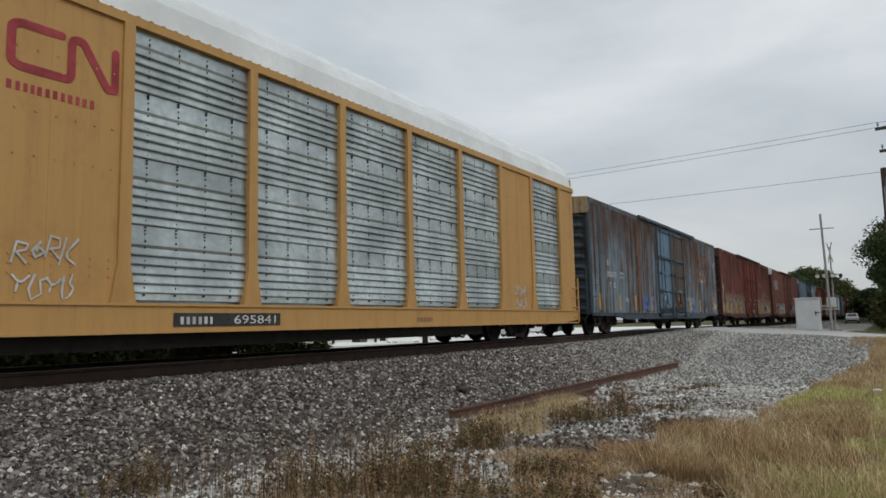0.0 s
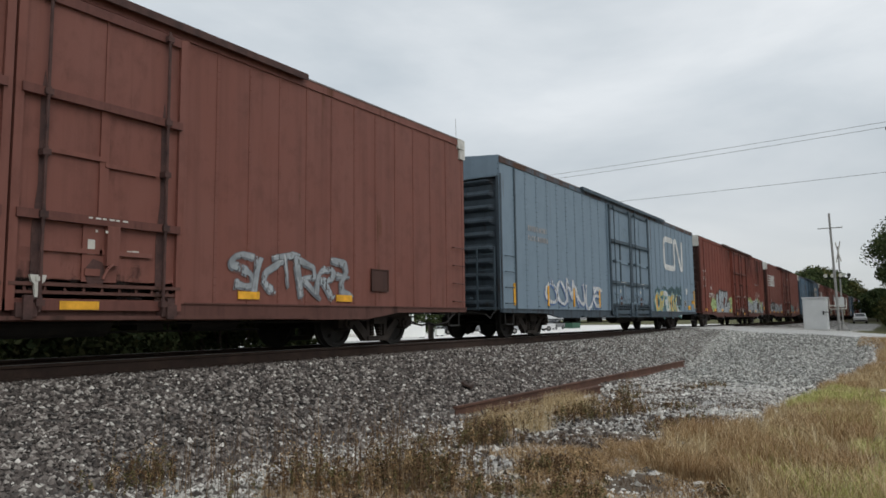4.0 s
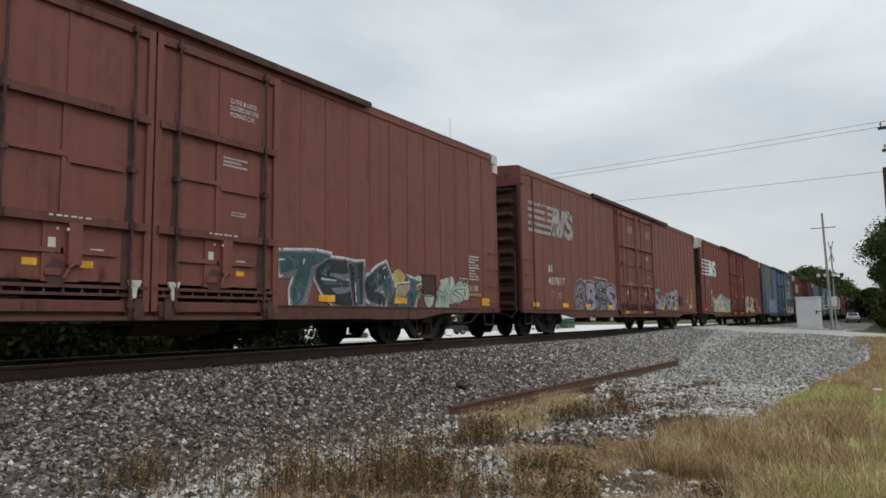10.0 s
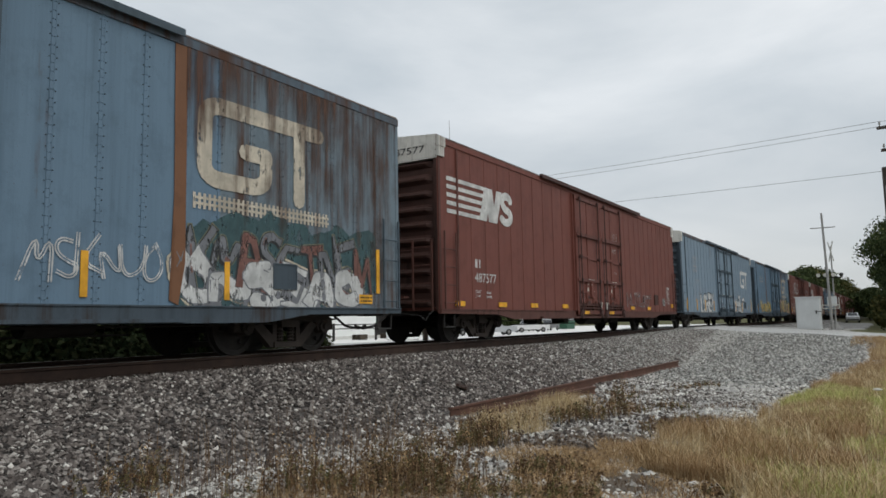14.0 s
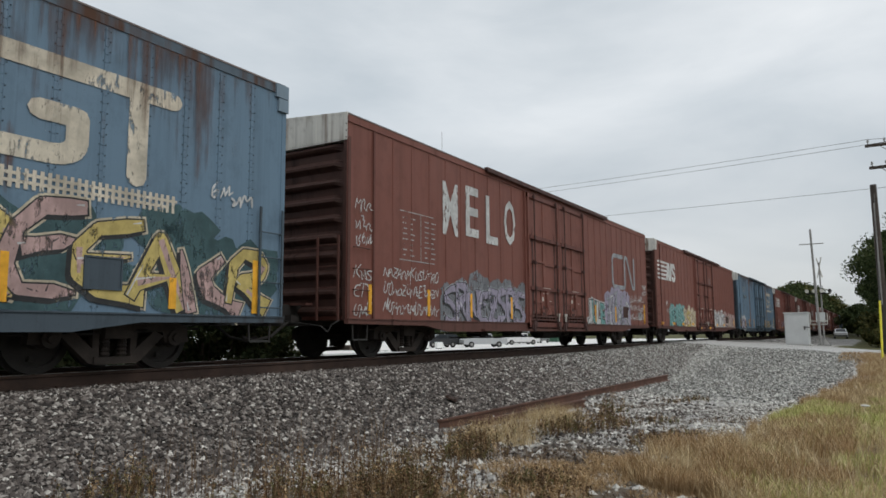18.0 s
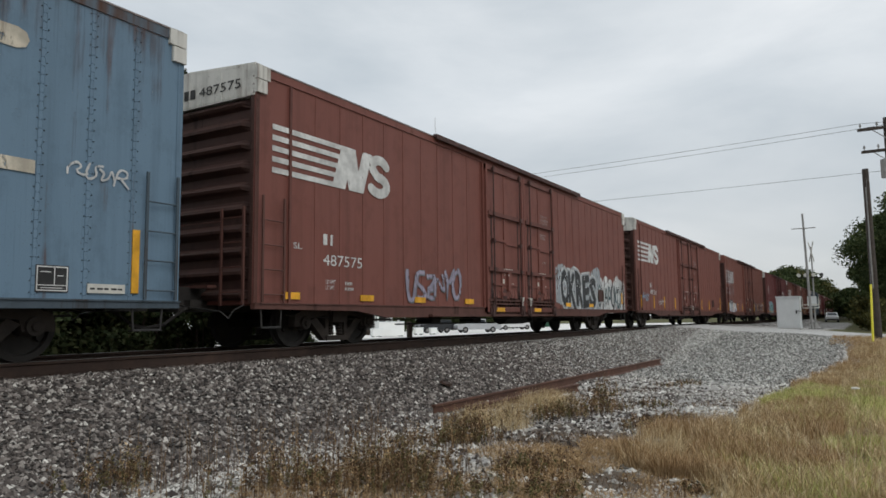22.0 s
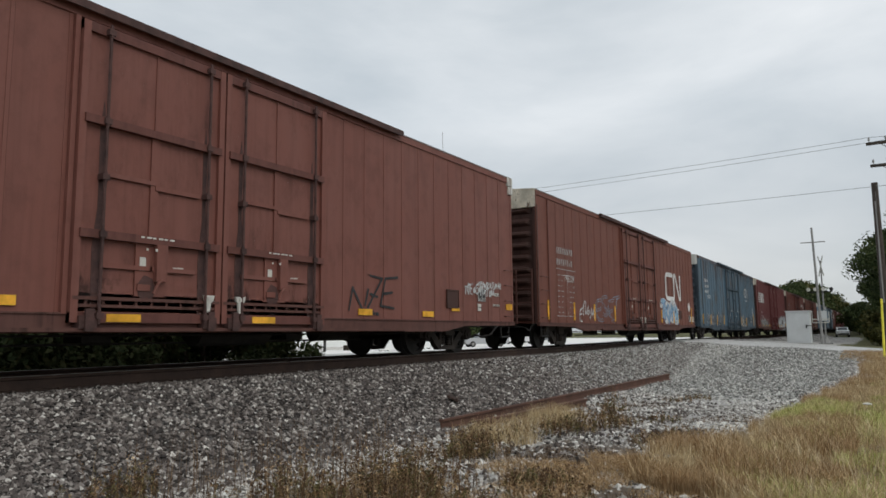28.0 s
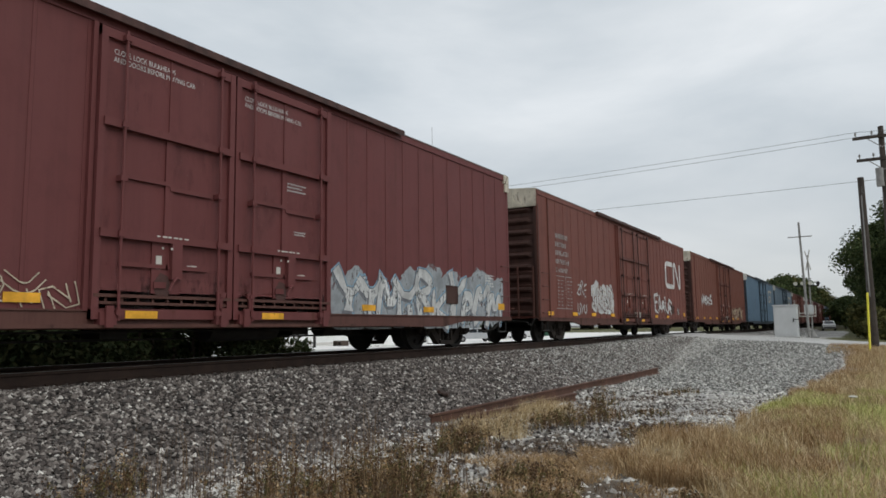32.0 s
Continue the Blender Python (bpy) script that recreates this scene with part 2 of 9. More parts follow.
DARK_STEEL = dull("grimy_dark_steel", (0.022, 0.019, 0.017), 0.4, 5.0, 0.85)
TRUCK_STEEL = dull("brown_grimed_cast_steel", (0.036, 0.027, 0.022), 0.4, 4.0, 0.85)
ROD_GRIME = dull("greasy_brown_grime", (0.072, 0.034, 0.029), 0.5, 5.0, 0.8)
LEVER_STEEL = dull("dull_grey_steel", (0.026, 0.024, 0.022), 0.3, 6.0, 0.6, 0.3)
BARE_STEEL = dull("worn_bright_steel", (0.30, 0.29, 0.28), 0.2, 6.0, 0.4, 0.8)
RAIL_RUST = dull("rail_rust", (0.048, 0.027, 0.019), 0.35, 3.0, 0.85)
STUB_RUST = dull("old_rail_rust", (0.105, 0.050, 0.033), 0.35, 3.0, 0.9)
TIE_WOOD = dull("creosoted_tie_wood", (0.055, 0.042, 0.032), 0.4, 4.0, 0.95)
GALV = dull("galvanised_sheet", (0.46, 0.505, 0.50), 0.42, 1.1, 0.36, 0.8, 0.08, 9.0)
ROOF_WHITE = dull("white_roof_paint", (0.73, 0.76, 0.76), 0.12, 1.2, 0.6)
ROOF_DARK = dull("weathered_roof_sheet", (0.10, 0.075, 0.065), 0.3, 1.0, 0.8)
WHITE = spray("stencil_white", (0.66, 0.66, 0.64), 0.12)
FADED = spray("faded_stencil_white", (0.40, 0.38, 0.37), 0.42)
GHOST = spray("ghosted_white", (0.30, 0.33, 0.35), 0.55)
CREAM = spray("stencil_cream", (0.62, 0.56, 0.45), 0.3)
RED_MARK = spray("logo_red", (0.38, 0.035, 0.045), 0.15)
BLACK = spray("stencil_black", (0.02, 0.02, 0.02), 0.15)
REFLECT = spray("reflector_yellow", (0.85, 0.42, 0.018), 0.06)
TAN_STRIP = dull("yellowed_strip", (0.50, 0.40, 0.13), 0.2, 3.0, 0.7)
PLATE_WHITE = dull("dirty_white_panel", (0.56, 0.55, 0.50), 0.2, 3.0, 0.7)
END_WHITE = car_paint("grimed_white_panel", (0.55, 0.54, 0.50), 0.42, 0.2, 0.7, (0.16, 0.10, 0.07))
CHORD_BLUE = car_paint("rusting_blue_edge", (0.085, 0.115, 0.145), 0.75, 0.2, 0.5, (0.085, 0.045, 0.03))
SPRAYS = {
    "white": spray("spray_white", (0.62, 0.63, 0.62), 0.36), "silver": spray("spray_silver", (0.34, 0.37, 0.39), 0.36),
    "black": spray("spray_black", (0.018, 0.020, 0.022), 0.31), "teal": spray("spray_teal", (0.16, 0.36, 0.34), 0.36),
    "blue": spray("spray_blue", (0.10, 0.19, 0.42), 0.41), "sky": spray("spray_sky_blue", (0.26, 0.44, 0.58), 0.36),
    "green": spray("spray_lime", (0.36, 0.47, 0.20), 0.36), "yellow": spray("spray_yellow", (0.58, 0.46, 0.15), 0.36),
    "tan": spray("spray_tan", (0.46, 0.37, 0.25), 0.46), "cream": spray("spray_cream", (0.58, 0.51, 0.38), 0.36),
    "dun": spray("spray_dun", (0.31, 0.225, 0.155), 0.46), "mint": spray("spray_mint", (0.42, 0.50, 0.42), 0.30), "pink": spray("spray_pink", (0.50, 0.34, 0.32), 0.46), "lilac": spray("spray_lilac", (0.34, 0.31, 0.40), 0.41),
    "olive": spray("spray_olive", (0.20, 0.20, 0.13), 0.46), "dark_teal": spray("spray_dark_teal", (0.035, 0.09, 0.10), 0.36),
    "grey": spray("spray_grey", (0.19, 0.20, 0.22), 0.46), "rust": spray("spray_dull_red", (0.22, 0.10, 0.08), 0.46),
}


# ---- mesh tools ----
def box(bm, x0, x1, y0, y1, z0, z1):
    v = [bm.verts.new((x, y, z)) for x in (x0, x1) for y in (y0, y1) for z in (z0, z1)]
    for f in ((0, 1, 3, 2), (4, 6, 7, 5), (0, 4, 5, 1), (2, 3, 7, 6), (0, 2, 6, 4), (1, 5, 7, 3)):
        bm.faces.new([v[i] for i in f])
    return v


def tube(bm, a, b, r0, r1=None, n=8, caps=True):
    a, b = Vector(a), Vector(b)
    r1 = r0 if r1 is None else r1
    d = (b - a).normalized()
    side = d.cross(Vector((0, 0, 1)) if abs(d.z) < 0.9 else Vector((1, 0, 0))).normalized()
    up = d.cross(side)
    rings = []
    for p, r in ((a, r0), (b, r1)):
        rings.append([bm.verts.new(p + r * (math.cos(2 * math.pi * i / n) * side + math.sin(2 * math.pi * i / n) * up)) for i in range(n)])
    for i in range(n):
        bm.faces.new((rings[0][i], rings[0][(i + 1) % n], rings[1][(i + 1) % n], rings[1][i]))
    if caps:
        bm.faces.new(rings[0][::-1])
        bm.faces.new(rings[1])


def rod(bm, points, r, n=6):
    for a, b in zip(points, points[1:]):
        tube(bm, a, b, r, r, n)


def slab(bm, outline, y0, y1):
    """A plate with that outline in x and z, between y0 and y1."""
    front = [bm.verts.new((x, y0, z)) for x, z in outline]
    back = [bm.verts.new((x, y1, z)) for x, z in outline]
    bm.faces.new(front)
    bm.faces.new(back[::-1])
    for i in range(len(outline)):
        j = (i + 1) % len(outline)
        bm.faces.new((front[j], front[i], back[i], back[j]))


def lathe(bm, profile, n=24):
    """A turned shape round the y axis from (radius, y) pairs."""
    rings = [[bm.verts.new((r * math.cos(2 * math.pi * i / n), y, r * math.sin(2 * math.pi * i / n))) for i in range(n)] for r, y in profile]
    for p, q in zip(rings, rings[1:]):
        for i in range(n):
            bm.faces.new((p[i], p[(i + 1) % n], q[(i + 1) % n], q[i]))
    bm.faces.new(rings[0][::-1])
    bm.faces.new(rings[-1])


def finished(bm, name, bevel=0.0):
    if bevel:
        bmesh.ops.bevel(bm, geom=[e for e in bm.edges if e.calc_face_angle(0) > 0.6], offset=bevel, segments=1, affect="EDGES")
    bmesh.ops.recalc_face_normals(bm, faces=bm.faces)
    me = bpy.data.meshes.new(name)
    bm.to_mesh(me)
    bm.free()
    me.materials.append(None)
    return me


SHARED = {}


def mesh_of(name, build, bevel=0.0):
    """The mesh of that name, built the first time."""
    if name not in SHARED:
        bm = bmesh.new()
        build(bm)
        SHARED[name] = finished(bm, name, bevel)
    return SHARED[name]


def place(name, me, mat, parent=None, at=(0, 0, 0), label=""):
    """One object on a shared mesh, with a material of its own."""
    ob = new(name, me)
    ob.material_slots[0].link = "OBJECT"
    ob.material_slots[0].material = mat
    ob.parent = parent
    ob.location = at
    return tagged(ob, label)


def part(name, bm, mat, parent=None, label="", bevel=0.0):
    return place(name, finished(bm, name, bevel), mat, parent, (0, 0, 0), label)


def thing(name, label, category, group="", kind=""):
    return tagged(new(name), label, category, group, kind)


def sheet(name, verts, faces, mat, kind="structure", label="", category=""):
    me = bpy.data.meshes.new(name)
    me.from_pydata(verts, [], faces)
    me.materials.append(mat)
    return tagged(new(name, me), label, category, "", kind)


WORDS = {}


def words(text):
    """A flat mesh of that writing, one unit wide and one high, from its lower left corner."""
    if text not in WORDS:
        cu = bpy.data.curves.new("writing", "FONT")
        cu.body, cu.resolution_u = text, 3
        ob = new("writing", cu)
        bpy.context.view_layer.update()
        me = bpy.data.meshes.new_from_object(ob.evaluated_get(bpy.context.evaluated_depsgraph_get()))
        bpy.data.objects.remove(ob)
        co = np.array([v.co[:] for v in me.vertices])
        lo, hi = co.min(0), co.max(0)
        co = (co - lo) / np.maximum(hi - lo, 1e-6)
        me.vertices.foreach_set("co", np.stack([co[:, 0], 0 * co[:, 0], co[:, 1]], 1).ravel())
        me.materials.clear()
        me.materials.append(None)
        WORDS[text] = me
    return WORDS[text]


FAT = {}


def fat_letter(ch, grow):
    """Triangles of one fattened letter, scaled by the letter's own width and height."""
    if (ch, grow) not in FAT:
        shapes = []
        for g in (0.05, grow):
            cu = bpy.data.curves.new("writing", "FONT")
            cu.body, cu.resolution_u, cu.offset = ch, 2, g
            ob = new("writing", cu)
            bpy.context.view_layer.update()
            me = bpy.data.meshes.new_from_object(ob.evaluated_get(bpy.context.evaluated_depsgraph_get()))
            bpy.data.objects.remove(ob)
            co = np.array([v.co[:2] for v in me.vertices])
            shapes.append((co, [tuple(p.vertices) for p in me.polygons]))
            bpy.data.meshes.remove(me)
        lo, hi = shapes[0][0].min(0), shapes[0][0].max(0)
        co = (shapes[1][0] - lo) / (hi - lo)
        FAT[ch, grow] = [[(float(co[i, 0]), float(co[i, 1])) for i in f] for f in shapes[1][1]]
    return FAT[ch, grow]


GROWTH = (0.045, 0.085, 0.125)
for ch in "JIZOBESKRHCLYUM":
    for g in GROWTH:
        fat_letter(ch, g)
for ch in "MELO":
    fat_letter(ch, 0.015)
for text in ("487544", "487964", "488025", "487817", "658031", "487577", "487807", "487575", "488269", "487521", "486905", "658028", "297970", "127095",
             "127109", "297850", "795119", "305890", "305878", "695841", "EXCESS HEIGHT CAR", "CLOSE, LOCK BULKHEADS\nAND DOORS BEFORE MOVING CAR", "CLOSE & LOCK\nDOORS BEFORE\nMOVING CAR",
             "the Good Track road", "LD LMT\nLT WT", "BS 132", "B 138", "B 133", "ONLY", "WH", "B-196-J", "SL"):
    words(text)


# ---- the ground and the track ----
def ease(a, b, v):
    v = min(1.0, max(0.0, (v - a) / (b - a)))
    return v * v * (3 - 2 * v)


def road_height(y):
    return float(np.interp(y, (-60, -20, -5, 0.2, 1.6, 3.5, 6.0, 7.4, 11.6, 16, 40), (-0.1, 0.05, 0.36, 0.58, 0.69, 0.79, 0.93, 1.02, 1.02, 0.7, -0.1)))


def ground_height(s, y):
    base = float(np.interp(y, (-60, 3.0, 5.7, 7.75, 11.1, 13.2, 400), (0.0, 0.0, 0.13, 0.85, 0.85, -0.12, -0.15)))
    beyond = float(np.interp(y, (-60, 2.0, 6.2, 7.75, 11.1, 13.2, 60), (0.1, 0.25, 0.32, 0.85, 0.85, -0.12, -0.15)))
    level = road_height(y) - 0.05
    if s < 38:
        w = ease(21.5, 33.8, s)
        h = base * (1 - w) + max(level, base if y > 7 else level) * w
    else:
        w = ease(47.5, 62.0, s)
        h = level * (1 - w) + beyond * w
    if -20 < s < 60 and -20 < y < 7:
        h += 0.05 * noise.noise((s * 0.5, y * 0.5, 3.0)) + 0.02 * noise.noise((s * 2.1, y * 2.1, 7.0))
    return h


CONCRETE = earth("pale_concrete_lot", (0.60, 0.59, 0.56), (0.68, 0.67, 0.64), (0.52, 0.51, 0.48), 0.15, 0.9, 9.0)
ROAD_TOP = earth("pale_worn_road", (0.50, 0.495, 0.475), (0.60, 0.595, 0.575), (0.44, 0.435, 0.42), 0.5, 0.9, 30.0)


def grass_edge(s):
    """Where the dry grass ends and the gravel begins."""
    wave = 0.35 * noise.noise((s * 0.45, 1.7, 0)) + 0.15 * noise.noise((s * 1.6, 4.2, 0))
    return float(np.interp(s, (-30, 4.0, 5.4, 6.2, 6.9, 7.5, 8.1, 9.6, 11.2, 13.5, 16.7, 21, 25, 33.5), (3.0, 2.4, 1.6, 1.15, 1.7, 2.4, 2.5, 2.4, 1.75, 1.8, 1.35, 1.0, 0.6, 0.5))) + 0.6 * wave


def mud(s, y):
    """How far dark soil and dead litter cover the gravel there, from 0 to 1."""
    k = 0.0
    for cs, cy, rs, ry, most in ((10.6, 2.65, 1.5, 0.5, 1.0), (6.6, 2.2, 0.7, 0.6, 0.8), (7.6, 2.9, 0.9, 0.5, 0.9), (5.9, 2.6, 0.7, 0.6, 0.8), (8.7, 3.3, 1.5, 0.8, 0.9), (5.4, 3.5, 1.3, 0.7, 0.45), (10.2, 4.1, 1.8, 0.5, 0.6), (13.4, 3.0, 1.2, 0.35, 0.6)):
        d = math.hypot((s - cs) / rs, (y - cy) / ry)
        k = max(k, most * min(1.0, max(0.0, 1.5 - d)))
    return k * (0.75 + 0.6 * noise.noise((s * 1.7, y * 1.7, 11.0)))


def ground_material():
    """One earth for all the ground; three smooth fields say where ballast, pale gravel and dry grass lie, with ragged edges."""
    m, t, b = material("ground_earths")
    v = t.nodes.new("ShaderNodeTexCoord").outputs["Object"]
    big, mid, small = noise_tex(t, v, 0.5, 5.0), noise_tex(t, v, 4.5, 8.0, 0.7), noise_tex(t, v, 24.0, 3.0, 0.75)
    rag = noise_tex(t, v, 1.6, 6.0, 0.65)

    def tones(a, c, d):
        tone = blend(t, remap(t, big, 0.38, 0.62), a, c)
        tone = blend(t, remap(t, mid, 0.45, 0.7, 0, 0.6), tone, d)
        return blend(t, remap(t, small, 0.45, 0.68, 0, 0.75), tone, tuple(x * 0.42 for x in a))
    tone = tones((0.10, 0.105, 0.045), (0.14, 0.125, 0.06), (0.07, 0.08, 0.03))
    for name, cols in (("dry", ((0.17, 0.115, 0.068), (0.20, 0.15, 0.085), (0.085, 0.062, 0.036))), ("pale", ((0.36, 0.35, 0.33), (0.52, 0.51, 0.485), (0.16, 0.135, 0.108))),
                       ("mud", ((0.135, 0.108, 0.084), (0.175, 0.142, 0.110), (0.070, 0.054, 0.040))), ("bed", ((0.095, 0.088, 0.083), (0.135, 0.127, 0.12), (0.055, 0.051, 0.048))), ("lot", ((0.76, 0.75, 0.72), (0.82, 0.81, 0.78), (0.70, 0.69, 0.66)))):
        a = t.nodes.new("ShaderNodeAttribute")
        a.attribute_name = name
        add = node(t, "ShaderNodeMath", [(a.outputs["Fac"], 0), (rag, 1)])
        add.operation = "ADD"
        tone = blend(t, remap(t, add.outputs[0], 0.93, 1.07), tone, tones(*cols) if name != "lot" else blend(t, remap(t, big, 0.35, 0.65), cols[0], cols[1]))
    t.links.new(tone, b.inputs["Base Color"])
    b.inputs["Roughness"].default_value = 0.95
    b.inputs["Specular IOR Level"].default_value = 0.15
    bump(t, b, small, 0.8, 0.03)
    return m


def build_ground():
    xs = np.concatenate([[-3000, -800, -200, -80, -40, -20, -10], np.arange(-5, 46, 0.3), np.arange(46, 80, 2), [90, 110, 150, 250, 500, 1000, 3000]])
    ys = np.concatenate([[-3000, -800, -200, -80, -40, -25, -15], np.arange(-10, 15, 0.3), np.arange(16, 40, 3), [60, 90, 140, 300, 1000, 3000]])
    verts = [(s, y, ground_height(s, y)) for s in xs for y in ys]
    n = len(ys)
    faces = [(i * n + j, (i + 1) * n + j, (i + 1) * n + j + 1, i * n + j + 1) for i in range(len(xs) - 1) for j in range(n - 1)]
    me = bpy.data.meshes.new("ground")
    me.from_pydata(verts, [], faces)
    me.materials.append(ground_material())
    me.polygons.foreach_set("use_smooth", [True] * len(faces))

    def soft(d, width=0.5):
        return min(1.0, max(0.0, 0.5 + d / (2 * width)))
    fields = {"bed": [], "pale": [], "dry": [], "lot": [], "mud": []}
    for s, y, _ in verts:
        toe = 5.35
        fields["bed"].append(min(soft(y - toe - 0.10 * min(16, max(0, s - 21)), 0.7 + 0.09 * max(0, s - 15)), soft(13.2 - y, 0.6), 1.0 - 0.52 * ease(13, 27, s) if y < 8.5 else 1.0))
        if 19 < s < 34 and 1.5 < y < 7:
            fields["bed"][-1] = max(fields["bed"][-1], 0.47 * ease(19, 23, s) * ease(1.5, 3.0, y))
        fields["lot"].append(min(soft(y - 13.6, 0.6), soft(s - 17, 3), soft(160 - s, 5), soft(140 - y, 5)))
        gravel = min(soft(y - grass_edge(s), 0.5), soft(6.2 + 0.1 * min(10, max(0, s - 15)) - y, 1.0), soft(s + 20, 3))
        fields["pale"].append(gravel * soft(34 - s, 0.5) if s < 38 else min(soft(y - 2.0, 1.0), soft(130 - s, 8)))
        fields["mud"].append(mud(s, y) if 2 < s < 18 and 0 < y < 7 else 0.0)
        fields["dry"].append(min(soft(s + 20, 3), soft(34 - s, 0.5), soft(y + 14, 3)))
    for name, values in fields.items():
        me.attributes.new(name, "FLOAT", "POINT").data.foreach_set("value", values)
    tagged(new("ground", me), "level ground with ballast, pale gravel and dry grass", "ground", "", "structure")


build_ground()


def build_road():
    ys = np.concatenate([np.arange(-60, -10, 5), np.arange(-10, 7.4, 0.8), [7.4, 11.6], np.arange(13, 60, 4)])
    bm = bmesh.new()
    rows = []
    for y in ys:
        z = road_height(y)
        rows.append([bm.verts.new((s, y, z + dz)) for s, dz in ((33.6, -0.14), (33.9, -0.02), (38.0, 0.045), (42.0, -0.02), (42.4, -0.14))])
    for a, b in zip(rows, rows[1:]):
        for i in range(4):
            bm.faces.new((a[i], a[i + 1], b[i + 1], b[i]))
    road = part("road", bm, ROAD_TOP)
    tagged(road, "pale worn road crossing the track", "road", "", "structure")
    for y0, y1 in ((7.7, 8.58), (8.78, 10.06), (10.26, 11.1)):
        for i in range(4):
            def plank(bm):
                box(bm, 0, 1.98, 0, y1 - y0, 0, 0.11)
            place("crossing_panel", mesh_of("crossing_panel_%d" % round(y0 * 10), plank), ROAD_TOP, road, (34 + 2 * i, y0, RAIL - 0.10))


build_road()


def build_track():
    track = thing("railway_track", "single railway track with rusty rails on grey ballast", "track", "", "structure")
    def rail(bm):
        outline = [(-0.07, 0), (0.07, 0), (0.07, 0.012), (0.012, 0.03), (0.009, 0.135), (0.036, 0.148), (0.036, 0.176), (0.026, 0.182), (-0.026, 0.182), (-0.036, 0.176), (-0.036, 0.148), (-0.009, 0.135), (-0.012, 0.03), (-0.07, 0.012)]
        ends = [[bm.verts.new((x, y, z)) for y, z in outline] for x in (-120.0, 900.0)]
        for i in range(len(outline)):
            j = (i + 1) % len(outline)
            bm.faces.new((ends[0][i], ends[0][j], ends[1][j], ends[1][i]))
        for e in ends:
            bm.faces.new(e)
    for y in (-0.7525, 0.7525):
        place("rail", mesh_of("running_rail", rail), RAIL_RUST, track, (0, TRACK + y, RAIL - 0.182))
        def shine(bm):
            box(bm, -120, 900, -0.024, 0.024, 0, 0.003)
        place("rail_head", mesh_of("rail_head", shine), BARE_STEEL, track, (0, TRACK + y, RAIL + 0.0005), "bright worn running surface")
    def tie(bm):
        box(bm, -0.11, 0.11, -1.3, 1.3, -0.17, 0)
    for i in range(64):
        place("tie", mesh_of("tie", tie, 0.01), TIE_WOOD, track, (-1 + 0.55 * i + random.uniform(-0.02, 0.02), TRACK + random.uniform(-0.04, 0.04), RAIL - 0.215))
        for y in (-0.7525, 0.7525):
            if i < 60:
                def clip(bm):
                    box(bm, -0.09, 0.09, -0.19, -0.08, 0, 0.02)
                    box(bm, -0.02, 0.02, -0.10, -0.06, 0.02, 0.05)
                place("tie_plate", mesh_of("tie_plate", clip), RAIL_RUST, track, (-1 + 0.55 * i, TRACK + y, RAIL - 0.2))


build_track()


def loose_rail(a, b, label):
    a, b = Vector(a), Vector(b)
    length = (b - a).length
    bm = bmesh.new()
    outline = [(-0.07, 0), (0.07, 0), (0.07, 0.012), (0.012, 0.03), (0.009, 0.125), (0.036, 0.138), (0.036, 0.168), (-0.036, 0.168), (-0.036, 0.138), (-0.009, 0.125), (-0.012, 0.03), (-0.07, 0.012)]
    ends = [[bm.verts.new((x, y, z)) for y, z in outline] for x in (0, length)]
    for i in range(len(outline)):
        j = (i + 1) % len(outline)
        bm.faces.new((ends[0][i], ends[0][j], ends[1][j], ends[1][i]))
    for e in ends:
        bm.faces.new(e)
    ob = part("loose_rail", bm, STUB_RUST)
    ob.matrix_basis = Matrix.Translation(a) @ (b - a).to_track_quat("X", "Z").to_matrix().to_4x4()
    tagged(ob, label, "rail", "loose rails")


loose_rail((8.9, 5.50, 0.10), (20.9, 5.24, 0.135), "long rusty rail lying loose beside the ballast")
loose_rail((9.3, 5.17, 0.06), (13.1, 4.86, 0.08), "shorter rusty rail lying beside the long one")


def loose_plate():
    bm = bmesh.new()
    box(bm, -0.18, 0.18, -0.1, 0.1, 0, 0.025)
    box(bm, -0.18, 0.18, -0.085, -0.055, 0.025, 0.045)
    box(bm, -0.18, 0.18, 0.055, 0.085, 0.025, 0.045)
    ob = part("steel_plate", bm, RAIL_RUST, None, "", 0.004)
    ob.matrix_basis = pose(10.6, 6.3, ground_height(10.6, 6.3) + 0.05, 22, 0, 25)
    tagged(ob, "rusty steel tie plate lying on the ballast", "steel plate")


loose_plate()


# ---- the freight train ----
LONG = 19.12           # a boxcar's body
U0 = 0.30 - LONG / 2   # where the marks on a side are counted from
EAVE = 4.42
SIDE = -1.52           # the side towards the camera


def profile_end(bm, front):
    """A corrugated end wall: rounded ribs one over the other."""
    rows = []
    for i in range(73):
        z = 0.78 + (3.95 - 0.78) * i / 72
        wave = max(0.0, math.sin(2 * math.pi * i / 72 * 9.5)) ** 0.7
        rows.append((z, 0.10 * wave))
    xs = -1 if front else 1
    grid = []
    for z, d in rows:
        line = []
        for y, k in ((-1.50, 0), (-1.32, 0), (-1.18, 1), (0, 1), (1.18, 1), (1.32, 0), (1.50, 0)):
            line.append(bm.verts.new((xs * (LONG / 2 - 0.12 + d * k), y, z)))
        grid.append(line)
    for a, b in zip(grid, grid[1:]):
        for i in range(6):
            bm.faces.new((a[i], a[i + 1], b[i + 1], b[i]))
    for y0, y1 in ((-1.488, -1.42), (1.42, 1.495)):
        box(bm, *sorted((xs * (LONG / 2 - 0.2), xs * LONG / 2)), y0, y1, 0.72, EAVE - 0.02)
    for k in range(28):
        z = 0.85 + k * 0.125
        box(bm, *sorted((xs * LONG / 2, xs * (LONG / 2 + 0.012))), -1.49, -1.47, z, z + 0.022)


